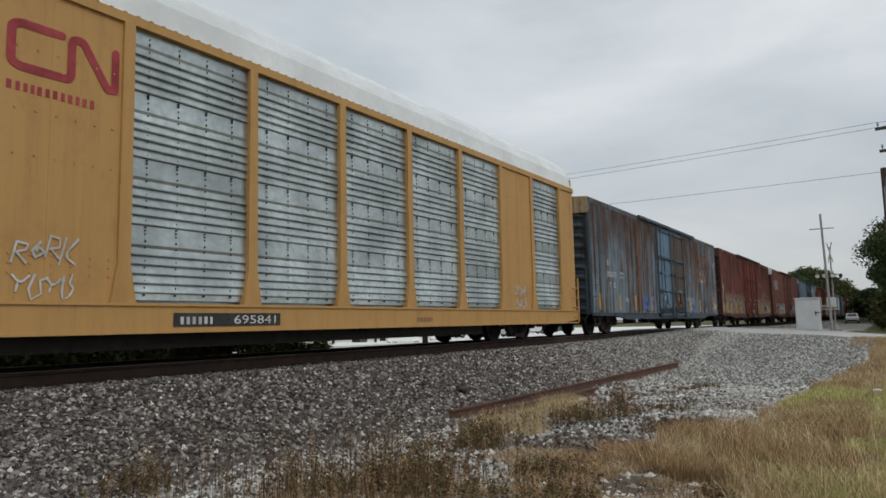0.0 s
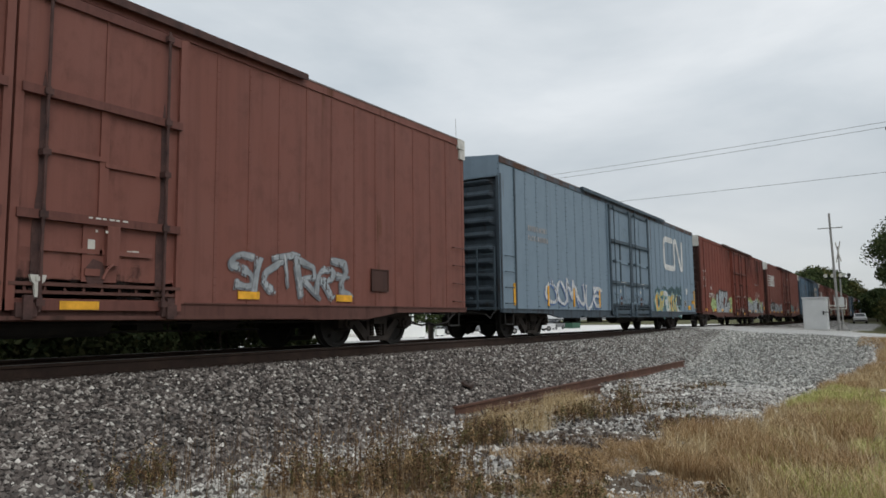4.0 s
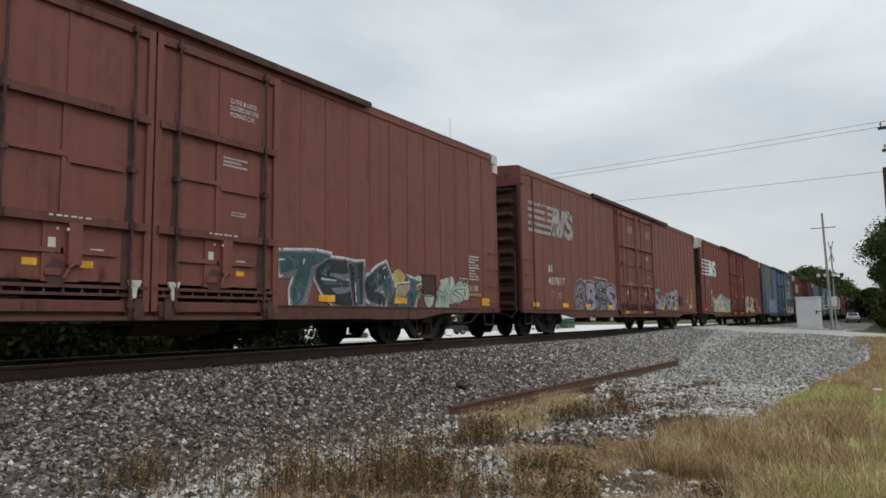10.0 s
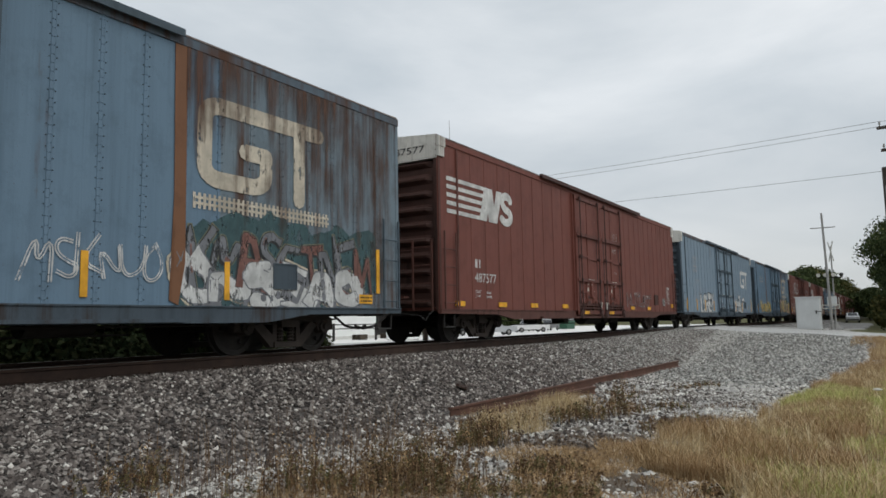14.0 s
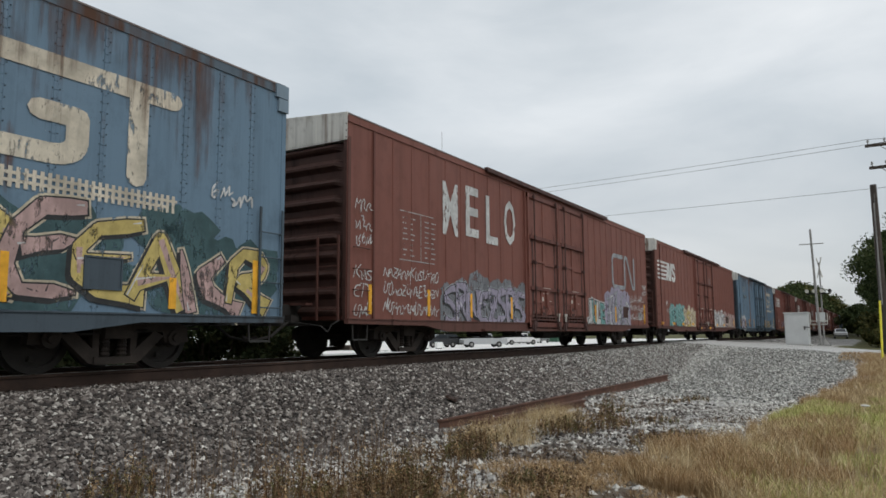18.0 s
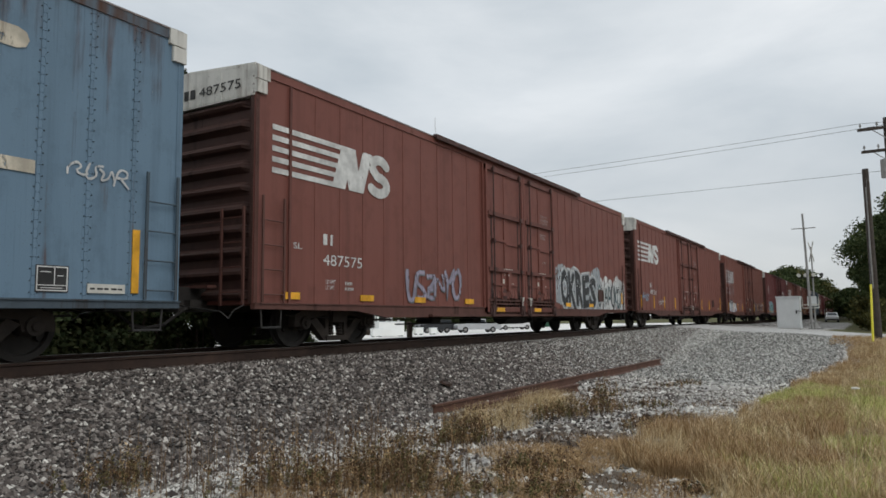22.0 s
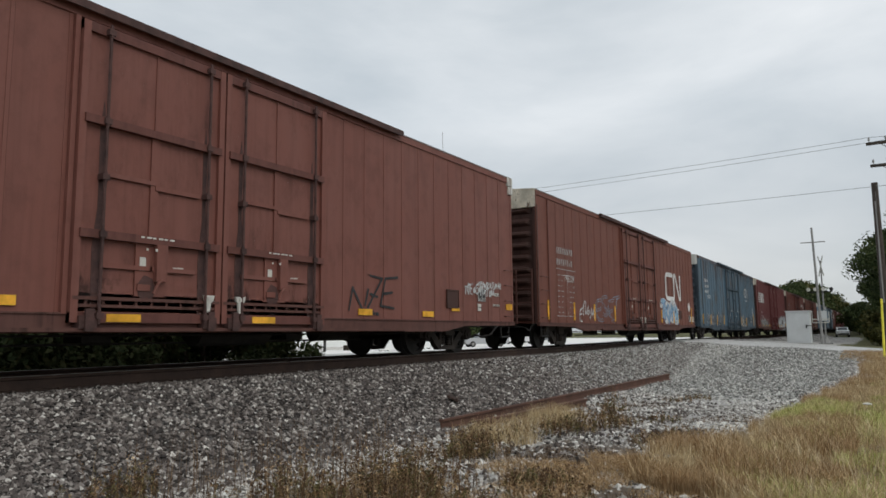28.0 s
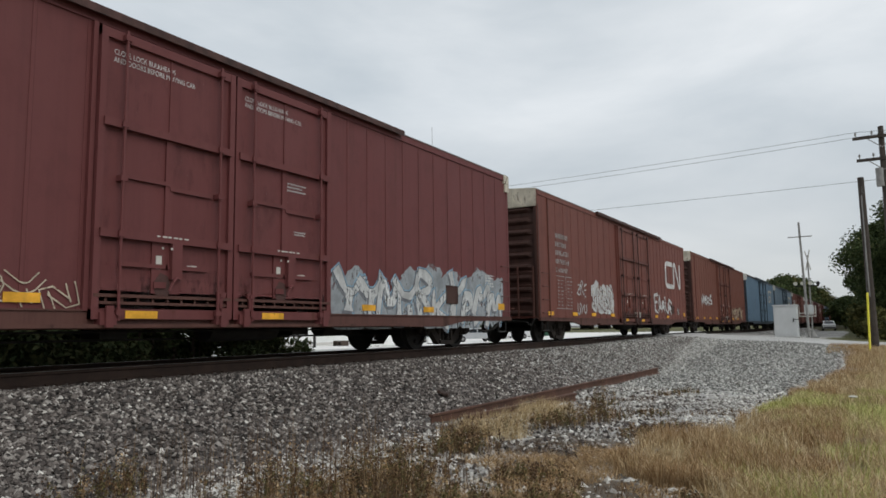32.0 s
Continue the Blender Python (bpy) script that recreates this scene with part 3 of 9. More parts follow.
def panel_mesh(width, rivets, last=False):
    """One sheet of a side, with the lapped seam at its end and two rows of rivet heads."""
    def build(bm):
        box(bm, 0.003, width - 0.003, -0.03, 0.0, 0.72, 4.28)
        x0, x1 = (width - 0.09, width) if last else (width - 0.05, width - 0.003)
        box(bm, x0, x1, -0.038, -0.03, 0.72, 4.28)
        if rivets:
            for k in range(34):
                z = 0.78 + k * 0.104
                for x in (x0 + 0.012, x1 - 0.010):
                    v = [bm.verts.new((x + dx, -0.038, z + dz)) for dx, dz in ((-0.011, 0), (0, -0.011), (0.011, 0), (0, 0.011))]
                    tip = bm.verts.new((x, -0.049, z))
                    for i in range(4):
                        bm.faces.new((v[i], v[(i + 1) % 4], tip))
    return mesh_of("side_panel_%d_%d_%d" % (round(width * 1000), rivets, last), build)


def door_meshes():
    def leaf(bm):
        box(bm, 0.03, 2.12, -0.05, 0.0, 0.70, 4.18)
    def jamb(bm):
        box(bm, 0.0, 0.09, -0.10, 0.0, 0.62, 4.22)
    def head(bm):
        box(bm, 0.0, 2.15, -0.095, 0.0, 0.0, 0.12)
    def bar(bm):
        box(bm, 0.06, 2.09, -0.13, -0.05, -0.05, 0.05)
    def thin(bm):
        box(bm, 0.36, 1.05, -0.09, -0.05, -0.028, 0.028)
    def stile(bm):
        box(bm, -0.055, 0.055, -0.078, -0.05, 0, 1.27)
    def lock(bm):
        tube(bm, (0, -0.135, 0.60), (0, -0.135, 4.24), 0.019, 0.019, 8)
        for z in (0.70, 1.66, 2.35, 3.03, 4.14):
            box(bm, -0.045, 0.045, -0.165, -0.05, z - 0.035, z + 0.035)
            tube(bm, (0, -0.135, z - 0.06), (0, -0.135, z + 0.06), 0.027, 0.027, 8)
    def seam(bm):
        box(bm, -0.014, 0.014, -0.066, -0.05, 3.08, 4.10)
    def tag(bm):
        box(bm, -0.17, -0.085, -0.081, -0.075, 1.27, 1.44)
        for k in range(6):
            box(bm, -0.2 + k * 0.085, -0.2 + k * 0.085 + 0.045 + 0.02 * (k % 2), -0.134, -0.130, 1.675, 1.695)
        box(bm, 0.34, 0.40, -0.056, -0.05, 1.33, 1.345)
        box(bm, 0.41, 0.50, -0.056, -0.05, 1.32, 1.35)
        box(bm, -0.08, -0.055, -0.081, -0.075, 1.53, 1.56)
        box(bm, 0.0, 0.03, -0.151, -0.147, 1.52, 1.55)
    def lever(bm):
        box(bm, -0.23, 0.20, -0.075, -0.05, 0.95, 1.62)
        box(bm, 0.03, 0.19, -0.145, -0.075, 1.14, 1.61)
        box(bm, -0.20, -0.02, -0.095, -0.075, 1.02, 1.10)
        rod(bm, [(0.10, -0.15, 1.16), (0.02, -0.19, 1.10), (-0.03, -0.18, 0.98)], 0.020)
    def foot(bm):
        box(bm, 0.02, 2.13, -0.105, -0.05, 0.885, 0.925)
        box(bm, 0.02, 2.13, -0.085, -0.05, 0.80, 0.835)
        for k in range(9):
            box(bm, 0.18 + k * 0.22, 0.21 + k * 0.22, -0.08, -0.05, 0.835, 0.885)
    def grease(bm):
        slab(bm, [(-0.19, 1.10), (-0.10, 1.22), (0.02, 1.18), (0.06, 1.02), (0.02, 0.90), (-0.06, 0.94), (-0.12, 0.86), (-0.18, 0.98)], -0.0790, -0.0765)
    def casting(bm):
        slab(bm, [(-0.09, 1.0), (0.09, 1.0), (0.07, 0.93), (0.03, 0.90), (0.015, 0.76), (-0.03, 0.76), (-0.04, 0.90), (-0.07, 0.93)], -0.135, -0.10)
        box(bm, -0.03, 0.03, -0.15, -0.135, 0.93, 0.98)
    def shoe(bm):
        box(bm, -0.11, 0.11, -0.14, 0.0, 0.55, 0.70)
        box(bm, -0.05, 0.05, -0.17, -0.14, 0.52, 0.78)
    return {n: mesh_of("door_" + n, f) for n, f in (("leaf", leaf), ("jamb", jamb), ("head", head), ("bar", bar), ("thin", thin), ("stile", stile), ("lock", lock), ("lever", lever), ("seam", seam), ("tag", tag), ("shoe", shoe), ("foot", foot), ("grease", grease), ("casting", casting))}


def truck_meshes():
    def frame_side(bm):
        top = [(-1.12, 0.36), (-1.10, 0.56), (-0.86, 0.66), (-0.52, 0.63), (-0.36, 0.72), (0.36, 0.72), (0.52, 0.63), (0.86, 0.66), (1.10, 0.56), (1.12, 0.36), (0.74, 0.36), (0.70, 0.50), (0.44, 0.54), (-0.44, 0.54), (-0.70, 0.50), (-0.74, 0.36)]
        slab(bm, top, -0.07, 0.07)
        for k in (-1, 1):
            slab(bm, [(k * x, z) for x, z in ((0.72, 0.45), (0.57, 0.52), (0.22, 0.22), (0.26, 0.10), (0.36, 0.12))], -0.065, 0.065)
            slab(bm, [(k * x, z) for x, z in ((0.22, 0.19), (0.31, 0.24), (0.31, 0.55), (0.22, 0.55))], -0.06, 0.06)
        box(bm, -0.30, 0.30, -0.10, 0.10, 0.10, 0.19)
        box(bm, -0.24, 0.24, -0.12, 0.12, 0.56, 0.68)
    def spring(bm):
        rings = []
        for k in range(15):
            r = 0.066 if k % 2 else 0.048
            rings.append([bm.verts.new((r * math.cos(i * math.pi / 5), r * math.sin(i * math.pi / 5), 0.20 + k * 0.025)) for i in range(10)])
        for p, q in zip(rings, rings[1:]):
            for i in range(10):
                bm.faces.new((p[i], p[(i + 1) % 10], q[(i + 1) % 10], q[i]))
    def bearing(bm):
        tube(bm, (0, -0.12, 0.42), (0, 0.05, 0.42), 0.11, 0.12, 12)
        tube(bm, (0, -0.15, 0.42), (0, -0.12, 0.42), 0.05, 0.06, 8)
    def bolster(bm):
        box(bm, -0.20, 0.20, -1.15, 1.15, 0.42, 0.62)
        box(bm, -0.35, 0.35, -0.3, 0.3, 0.62, 0.74)
    def wheelset(bm):
        for y0 in (-1, 1):
            lathe(bm, [(0.09, y0 * 0.62), (0.10, y0 * 0.68), (0.36, y0 * 0.70), (0.365, y0 * 0.67), (0.445, y0 * 0.67), (0.445, y0 * 0.70), (0.42, y0 * 0.71), (0.415, y0 * 0.805), (0.34, y0 * 0.805), (0.33, y0 * 0.76), (0.12, y0 * 0.78), (0.10, y0 * 0.83)], 28)
        lathe(bm, [(0.075, -0.98), (0.075, -0.62), (0.068, 0), (0.075, 0.62), (0.075, 0.98)], 10)
        for y0 in (-0.82, 0.82):
            for i in range(3):
                a = 2 * math.pi * i / 3
                box(bm, 0.24 * math.cos(a) - 0.03, 0.24 * math.cos(a) + 0.03, min(y0, y0 * 0.93), max(y0, y0 * 0.93), 0.24 * math.sin(a) - 0.03, 0.24 * math.sin(a) + 0.03)
    return {n: mesh_of("truck_" + n, f) for n, f in (("frame", frame_side), ("spring", spring), ("bearing", bearing), ("bolster", bolster), ("wheelset", wheelset))}


WHEELSETS = []


def add_truck(car, x):
    m = truck_meshes()
    truck = place("truck", m["bolster"], TRUCK_STEEL, car, (x, 0, 0), "grimy cast-steel wheel truck")
    for y in (-1.0, 1.0):
        place("side_frame", m["frame"], TRUCK_STEEL, truck, (0, y, 0))
        for dx in (-0.12, 0.12):
            place("spring", m["spring"], TRUCK_STEEL, truck, (dx, y - 0.11 * (1 if y < 0 else -1) * 0.2, 0))
        for dx in (-0.87, 0.87):
            place("bearing_cap", m["bearing"], TRUCK_STEEL, truck, (dx, y if y < 0 else y + 0.1, 0))
    for dx in (-0.87, 0.87):
        WHEELSETS.append(place("wheelset", m["wheelset"], DARK_STEEL, truck, (dx, 0, 0.42)))
    return truck


def running_gear(car, half, mat):
    """Couplers, hoses, sills, brake rigging and steps under a car of that half length."""
    def coupler(bm):
        box(bm, -0.9, 0.0, -0.09, 0.09, 0.72, 0.92)
        box(bm, -0.95, -0.72, -0.2, 0.16, 0.66, 0.98)
        box(bm, -0.4, 0.3, -0.35, 0.35, 0.62, 1.0)
    def hose(bm):
        pts = [(-0.2, -0.42, 0.72), (-0.45, -0.44, 0.60), (-0.7, -0.40, 0.42), (-0.95, -0.25, 0.36), (-1.05, -0.1, 0.42)]
        rod(bm, pts, 0.026, 7)
        box(bm, -0.3, -0.1, -0.5, -0.36, 0.66, 0.8)
    def lever(bm):
        rod(bm, [(-0.08, -1.42, 0.70), (-0.30, -1.44, 0.62), (-0.36, -1.40, 0.50), (-0.42, -1.30, 0.60), (-0.45, -0.5, 0.70), (-0.6, -0.1, 0.74)], 0.011, 6)
    def step(bm):
        rod(bm, [(0.08, -1.5, 0.66), (0.10, -1.5, 0.36), (0.50, -1.5, 0.36), (0.52, -1.5, 0.66)], 0.016, 6)
        box(bm, 0.09, 0.51, -1.53, -1.42, 0.345, 0.36)
    def deep(bm):
        box(bm, -half + 0.4, half - 0.4, -0.33, 0.33, 0.62, 0.95)
        for k in range(-3, 4):
            box(bm, k * half * 0.21 - 0.08, k * half * 0.21 + 0.08, -1.45, 1.45, 0.62, 0.9)
    def valve(bm):
        box(bm, -0.2, 0.2, -0.9, -0.5, 0.38, 0.7)
    def tank(bm):
        tube(bm, (0.3, -0.75, 0.54), (1.7, -0.75, 0.54), 0.24, 0.24, 14)
    def cylinder(bm):
        tube(bm, (3.0, -0.7, 0.52), (3.9, -0.7, 0.52), 0.18, 0.15, 12)
    def pipes(bm):
        rod(bm, [(-half + 1.2, -1.05, 0.55), (-half + 3.2, -1.05, 0.47), (half - 3.2, -1.05, 0.47), (half - 1.2, -1.05, 0.55)], 0.016, 6)
        rod(bm, [(-4.5, -0.6, 0.36), (4.5, -0.6, 0.36)], 0.018, 6)
        for x in (-4.2, -1.4, 1.6, 4.1):
            rod(bm, [(x, -1.05, 0.47), (x, -1.05, 0.66)], 0.012, 5)
    tag = "_%d" % round(half * 10)
    for side in (1, -1):
        turn = pose(0, 0, 0, 0, 0, 0 if side > 0 else 180)
        for name, f, mm in (("coupler", coupler, DARK_STEEL), ("brake_hose", hose, DARK_STEEL), ("uncoupling_lever", lever, LEVER_STEEL)):
            ob = place(name, mesh_of(name, f), mm, car)
            ob.matrix_basis = pose(-side * half, 0, 0) @ turn
    place("step", mesh_of("corner_step", step), LEVER_STEEL, car, (-half + 0.1, 0, 0))
    place("step", mesh_of("corner_step", step), LEVER_STEEL, car, (half - 0.75, 0, 0))
    place("underframe", mesh_of("underframe" + tag, deep), DARK_STEEL, car)
    place("air_tank", mesh_of("air_tank", tank), DARK_STEEL, car)
    place("brake_cylinder", mesh_of("brake_cylinder", cylinder), DARK_STEEL, car)
    for x in (-3.3, -1.3, 2.3):
        place("brake_valve", mesh_of("brake_valve", valve), DARK_STEEL, car, (x, 0, 0))
    place("brake_pipe", mesh_of("brake_pipe" + tag, pipes), DARK_STEEL, car)


def ladder_mesh(rungs, wide, framed):
    def build(bm):
        for k in range(rungs):
            z = 0.86 + k * 0.38
            rod(bm, [(0.02, -0.02, z), (0.02, -0.075, z), (wide - 0.02, -0.075, z), (wide - 0.02, -0.02, z)], 0.011, 5)
        if framed:
            for x in (0.0, wide):
                box(bm, x - 0.018, x + 0.018, -0.085, -0.06, 0.74, 0.86 + rungs * 0.38)
    return mesh_of("ladder_%d_%d_%d" % (rungs, round(wide * 100), framed), build)


def boxcar(label, paint, rivets=True, end_plate=END_WHITE, band=None, doors=None, sides=None, framed=False, far=False, strip=True, marks="flat", corner=True, grimy=True, group="boxcars of the train", nose_marks=(0.30, 2.3, 4.1, 6.2, 12.5, 14.6), sill_marks=True):
    """A sixty-foot boxcar with two plug doors on each side; its nose is at -x, its wheels stand on z = 0.
    band: the paint of the two panels beside the door rail's ends; sides: the paint of the outer panels; marks: how the reflectors lie."""
    car = thing("boxcar", label, "boxcar", group)
    blue = paint in (GT_BLUE, GT_BLUE_RUST, GT_GREY, GT_TEAL)
    half = LONG / 2
    def shell(bm):
        box(bm, -half + 0.14, half - 0.14, SIDE + 0.03, 1.50, 0.72, EAVE - 0.12)
    place("body", mesh_of("boxcar_body", shell), paint, car)
    def far_side(bm):
        box(bm, -half + 0.05, half - 0.05, 1.50, 1.53, 0.72, EAVE - 0.05)
        for k in range(17):
            x = -half + 0.6 + k * 1.1
            box(bm, x, x + 0.08, 1.53, 1.545, 0.75, EAVE - 0.14)
        for x in (-2.2, -0.05, 2.1):
            box(bm, x, x + 0.1, 1.53, 1.6, 0.7, EAVE - 0.2)
        for z in (1.6, 2.9):
            box(bm, -2.15, 2.15, 1.53, 1.59, z, z + 0.09)
    place("far_side", mesh_of("boxcar_far_side", far_side), paint, car)
    def roof(bm):
        ridge = [(-1.55, EAVE - 0.02), (-1.50, EAVE + 0.03), (0, EAVE + 0.15), (1.50, EAVE + 0.03), (1.55, EAVE - 0.02)]
        ends = [[bm.verts.new((x, y, z)) for y, z in ridge] for x in (-half + 0.02, half - 0.02)]
        for i in range(4):
            bm.faces.new((ends[0][i], ends[0][i + 1], ends[1][i + 1], ends[1][i]))
        bm.faces.new((ends[0][4], ends[0][0], ends[1][0], ends[1][4]))
        for e in ends:
            bm.faces.new(e)
        for k in range(17):
            x = -half + 0.6 + k * 1.12
            v = [(x + dx, y, z + dz) for y, z in ((-1.36, EAVE + 0.041), (0, EAVE + 0.15), (1.36, EAVE + 0.041)) for dx, dz in ((-0.05, 0.0), (0, 0.035), (0.05, 0.0))]
            q = [bm.verts.new(c) for c in v]
            for r in (0, 3):
                for i in (0, 1):
                    bm.faces.new((q[r + i], q[r + i + 1], q[r + i + 4], q[r + i + 3]))
    place("roof", mesh_of("boxcar_roof", roof), ROOF_DARK, car, (0, 0, 0), "weathered metal roof")
    def chord(bm):
        box(bm, -half, half, SIDE - 0.022, SIDE + 0.04, EAVE - 0.15, EAVE - 0.02)
    place("top_chord", mesh_of("top_chord", chord), CHORD_BLUE if blue else paint, car)
    if strip:
        def lid(bm):
            box(bm, U0 + 4.88, U0 + 13.8, SIDE - 0.11, SIDE - 0.02, EAVE - 0.03, EAVE + 0.035)
            box(bm, U0 + 4.88, U0 + 13.8, SIDE - 0.12, SIDE - 0.105, EAVE - 0.075, EAVE + 0.02)
        place("door_rail", mesh_of("door_rail", lid), FRAME_BLUE if blue else ROD_GRIME, car)
    def sill(bm):
        slab(bm, [(-half, 0.73), (-half, 0.64), (-half + 2.5, 0.62), (-half + 3.4, 0.50), (half - 3.4, 0.50), (half - 2.5, 0.62), (half, 0.64), (half, 0.73)], SIDE - 0.035, SIDE + 0.05)
        box(bm, -half + 4.9, half - 4.9, SIDE - 0.13, SIDE - 0.035, 0.515, 0.56)
        box(bm, -half, half, SIDE - 0.055, SIDE - 0.035, 0.715, 0.735)
    place("side_sill", mesh_of("side_sill", sill), DARK_BLUE if blue else SILL_GRIME, car)
    for front in (True, False):
        # end walls take a much darker paint than the sides
        place("end_wall", mesh_of("end_wall_%d" % front, lambda bm: profile_end(bm, front)), DARK_BLUE if blue else DARK_BROWN, car, (0, 0, 0), "ribbed steel end wall")
        def gable(bm):
            xs = -1 if front else 1
            outline = [(-1.50, 3.94), (1.50, 3.94), (1.50, EAVE + 0.035), (0, EAVE + 0.155), (-1.50, EAVE + 0.035)]
            faces = [[bm.verts.new((xs * x, y, z)) for y, z in outline] for x in (half - 0.16, half + 0.008)]
            for i in range(5):
                j = (i + 1) % 5
                bm.faces.new((faces[0][i], faces[0][j], faces[1][j], faces[1][i]))
            for f in faces:
                bm.faces.new(f)
            for k in range(30):
                y = -1.45 + k * 0.1
                box(bm, *sorted((xs * (half + 0.008), xs * (half + 0.018))), y - 0.012, y + 0.012, 3.97, 3.994)
                z = EAVE - 0.01 + 0.12 * (1 - abs(y) / 1.5)
                box(bm, *sorted((xs * (half + 0.008), xs * (half + 0.018))), y - 0.012, y + 0.012, z, z + 0.024)
            for y in (-0.75, 0.0, 0.75):
                box(bm, *sorted((xs * (half + 0.008), xs * (half + 0.016))), y - 0.02, y + 0.02, 3.96, EAVE - 0.02)
        def crown(bm):
            gable(bm)
            xs = -1 if front else 1
            for wide, z0, z1 in ((0.26, 4.20, EAVE - 0.005), (0.20, 3.98, 4.185)):
                box(bm, *sorted((xs * (half - wide), xs * (half + 0.010))), SIDE - 0.046, SIDE + 0.02, z0, z1)
        place("end_panel", mesh_of("end_panel_%d_%d" % (front, corner), crown if corner else gable), end_plate, car)
    m = door_meshes()
    u = U0
    if far:
        def plain(bm):
            box(bm, -half + 0.02, half - 0.02, SIDE, SIDE + 0.03, 0.72, EAVE - 0.14)
            for k in range(17):
                box(bm, -half + 0.8 + k * 1.02, -half + 0.86 + k * 1.02, SIDE - 0.012, SIDE, 0.75, EAVE - 0.16)
        place("side_wall", mesh_of("far_car_side", plain), paint, car)
    else:
        edges = [-0.30, 0.45] + [0.45 + 0.663 * k for k in range(1, 11)]
        for k, (x0, x1) in enumerate(zip(edges, edges[1:])):
            place("side_panel", panel_mesh(x1 - x0, rivets), sides if sides and k < 7 else paint, car, (u + x0, SIDE + 0.03, 0))
        edges = [11.52 + 0.6 * k for k in range(12)] + [18.82]
        for k, (x0, x1) in enumerate(zip(edges, edges[1:])):
            place("side_panel", panel_mesh(x1 - x0, rivets, k == 11), sides if sides and k > 4 else paint, car, (u + x0, SIDE + 0.03, 0))
        if blue and rivets:
            def rows(bm):
                for x in [0.45 + 0.663 * k for k in range(11)] + [12.12 + 0.6 * k for k in range(11)]:
                    for k in range(27):
                        z = 0.80 + k * 0.131
                        for dx in (-0.066, 0.022):
                            tube(bm, (U0 + x + dx, SIDE + 0.002, z), (U0 + x + dx, SIDE - 0.017, z), 0.009, 0.005, 5)
            tagged(place("riveting", mesh_of("riveting", rows), FRAME_BLUE, car), "dark rows of rivet heads along the seams", "", "", "stuff")
        if band:
            for at, wide in ((4.62, 0.26), (13.70, 0.24)):
                def run(bm):
                    slab(bm, [(0, 0.80), (wide * 0.6, 0.74), (wide, 1.3), (wide * 0.9, 4.26), (0.02, 4.26), (0.05, 2.2)], -0.020, -0.013)
                place("rust_run", mesh_of("rust_run_%d" % round(wide * 100), run), band, car, (u + at, SIDE, 0), "orange-brown run of rust")
        def post(bm):
            box(bm, 0, 0.06, -0.06, 0.0, 0.72, 4.26)
        for x in (7.08, 11.50):
            place("side_post", mesh_of("side_post", post), paint, car, (u + x, SIDE, 0))
        def strip(bm):
            box(bm, 0, 0.05, -0.040, 0.0, 0.735, 4.26)
        def angle(bm):
            box(bm, 0.0, 0.075, -0.012, 0.0, 0.735, 4.0)
            for k in range(30):
                z = 0.80 + k * 0.105
                box(bm, 0.022, 0.046, -0.020, -0.012, z, z + 0.024)
        place("side_post", mesh_of("corner_post", strip), FRAME_BLUE if blue else BAR_BROWN, car, (u + 0.42, SIDE, 0))
        place("corner_angle", mesh_of("corner_angle", angle), DARK_BLUE if blue else SILL_GRIME, car, (-half, SIDE, 0))
    for i, at in enumerate((7.15, 9.33)):
        coat = (doors or (paint, paint))[i]
        rods = FRAME_BLUE if blue else ROD_GRIME if grimy else coat
        edge = FRAME_BLUE if blue else coat
        # cross bars are painted darker than the door's leaf
        crossing = FRAME_BLUE if blue else BAR_BROWN if grimy else coat
        door = place("door", m["leaf"], coat, car, (u + at, SIDE - 0.015, 0), "plug door with lock rods")
        for x in (0.0, 2.06):
            place("jamb", m["jamb"], edge, door, (x, 0, 0))
        for z in (0.62, 4.10):
            place("rail_bar", m["head"], crossing, door, (0, 0, z))
        for z in (3.03, 1.66):
            place("cross_bar", m["bar"], crossing, door, (0, 0, z))
        for z in (2.40, 1.30):
            place("stiffener", m["thin"], coat, door, (0, 0, z))
        if not far:
            place("stile", m["stile"], edge, door, (1.05, 0, 1.71))
            place("stiffener", m["thin"], coat, door, (0.70, 0, 2.34))
            place("stiffener", m["thin"], coat, door, (0.66, 0, 1.30))
        if not far and not blue and grimy:
            def smear(bm):
                slab(bm, [(-0.07, 0.74), (0.08, 0.74), (0.05, 1.5), (0.08, 1.62), (0.03, 2.2), (0.04, 3.0), (0.0, 3.3), (-0.04, 3.0), (-0.03, 2.0), (-0.08, 1.5)], -0.055, -0.051)
            for x in (0.33, 1.86):
                place("grease_smear", mesh_of("grease_smear", smear), ROD_GRIME, door, (x, 0, 0), "dark smear of grease")
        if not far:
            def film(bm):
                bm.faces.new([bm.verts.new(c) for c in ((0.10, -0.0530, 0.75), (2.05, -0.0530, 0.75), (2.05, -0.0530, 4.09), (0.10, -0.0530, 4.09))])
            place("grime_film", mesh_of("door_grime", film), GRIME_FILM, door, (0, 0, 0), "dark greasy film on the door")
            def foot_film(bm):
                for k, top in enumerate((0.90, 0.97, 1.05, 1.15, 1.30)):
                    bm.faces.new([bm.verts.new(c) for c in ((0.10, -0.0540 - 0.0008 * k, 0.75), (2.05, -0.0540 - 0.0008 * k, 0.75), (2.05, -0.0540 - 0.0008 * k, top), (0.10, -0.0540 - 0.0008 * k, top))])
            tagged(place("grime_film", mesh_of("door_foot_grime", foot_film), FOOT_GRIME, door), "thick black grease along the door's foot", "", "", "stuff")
        for x in (0.33, 1.86):
            place("lock_rod", m["lock"], rods, door, (x, 0, 0))
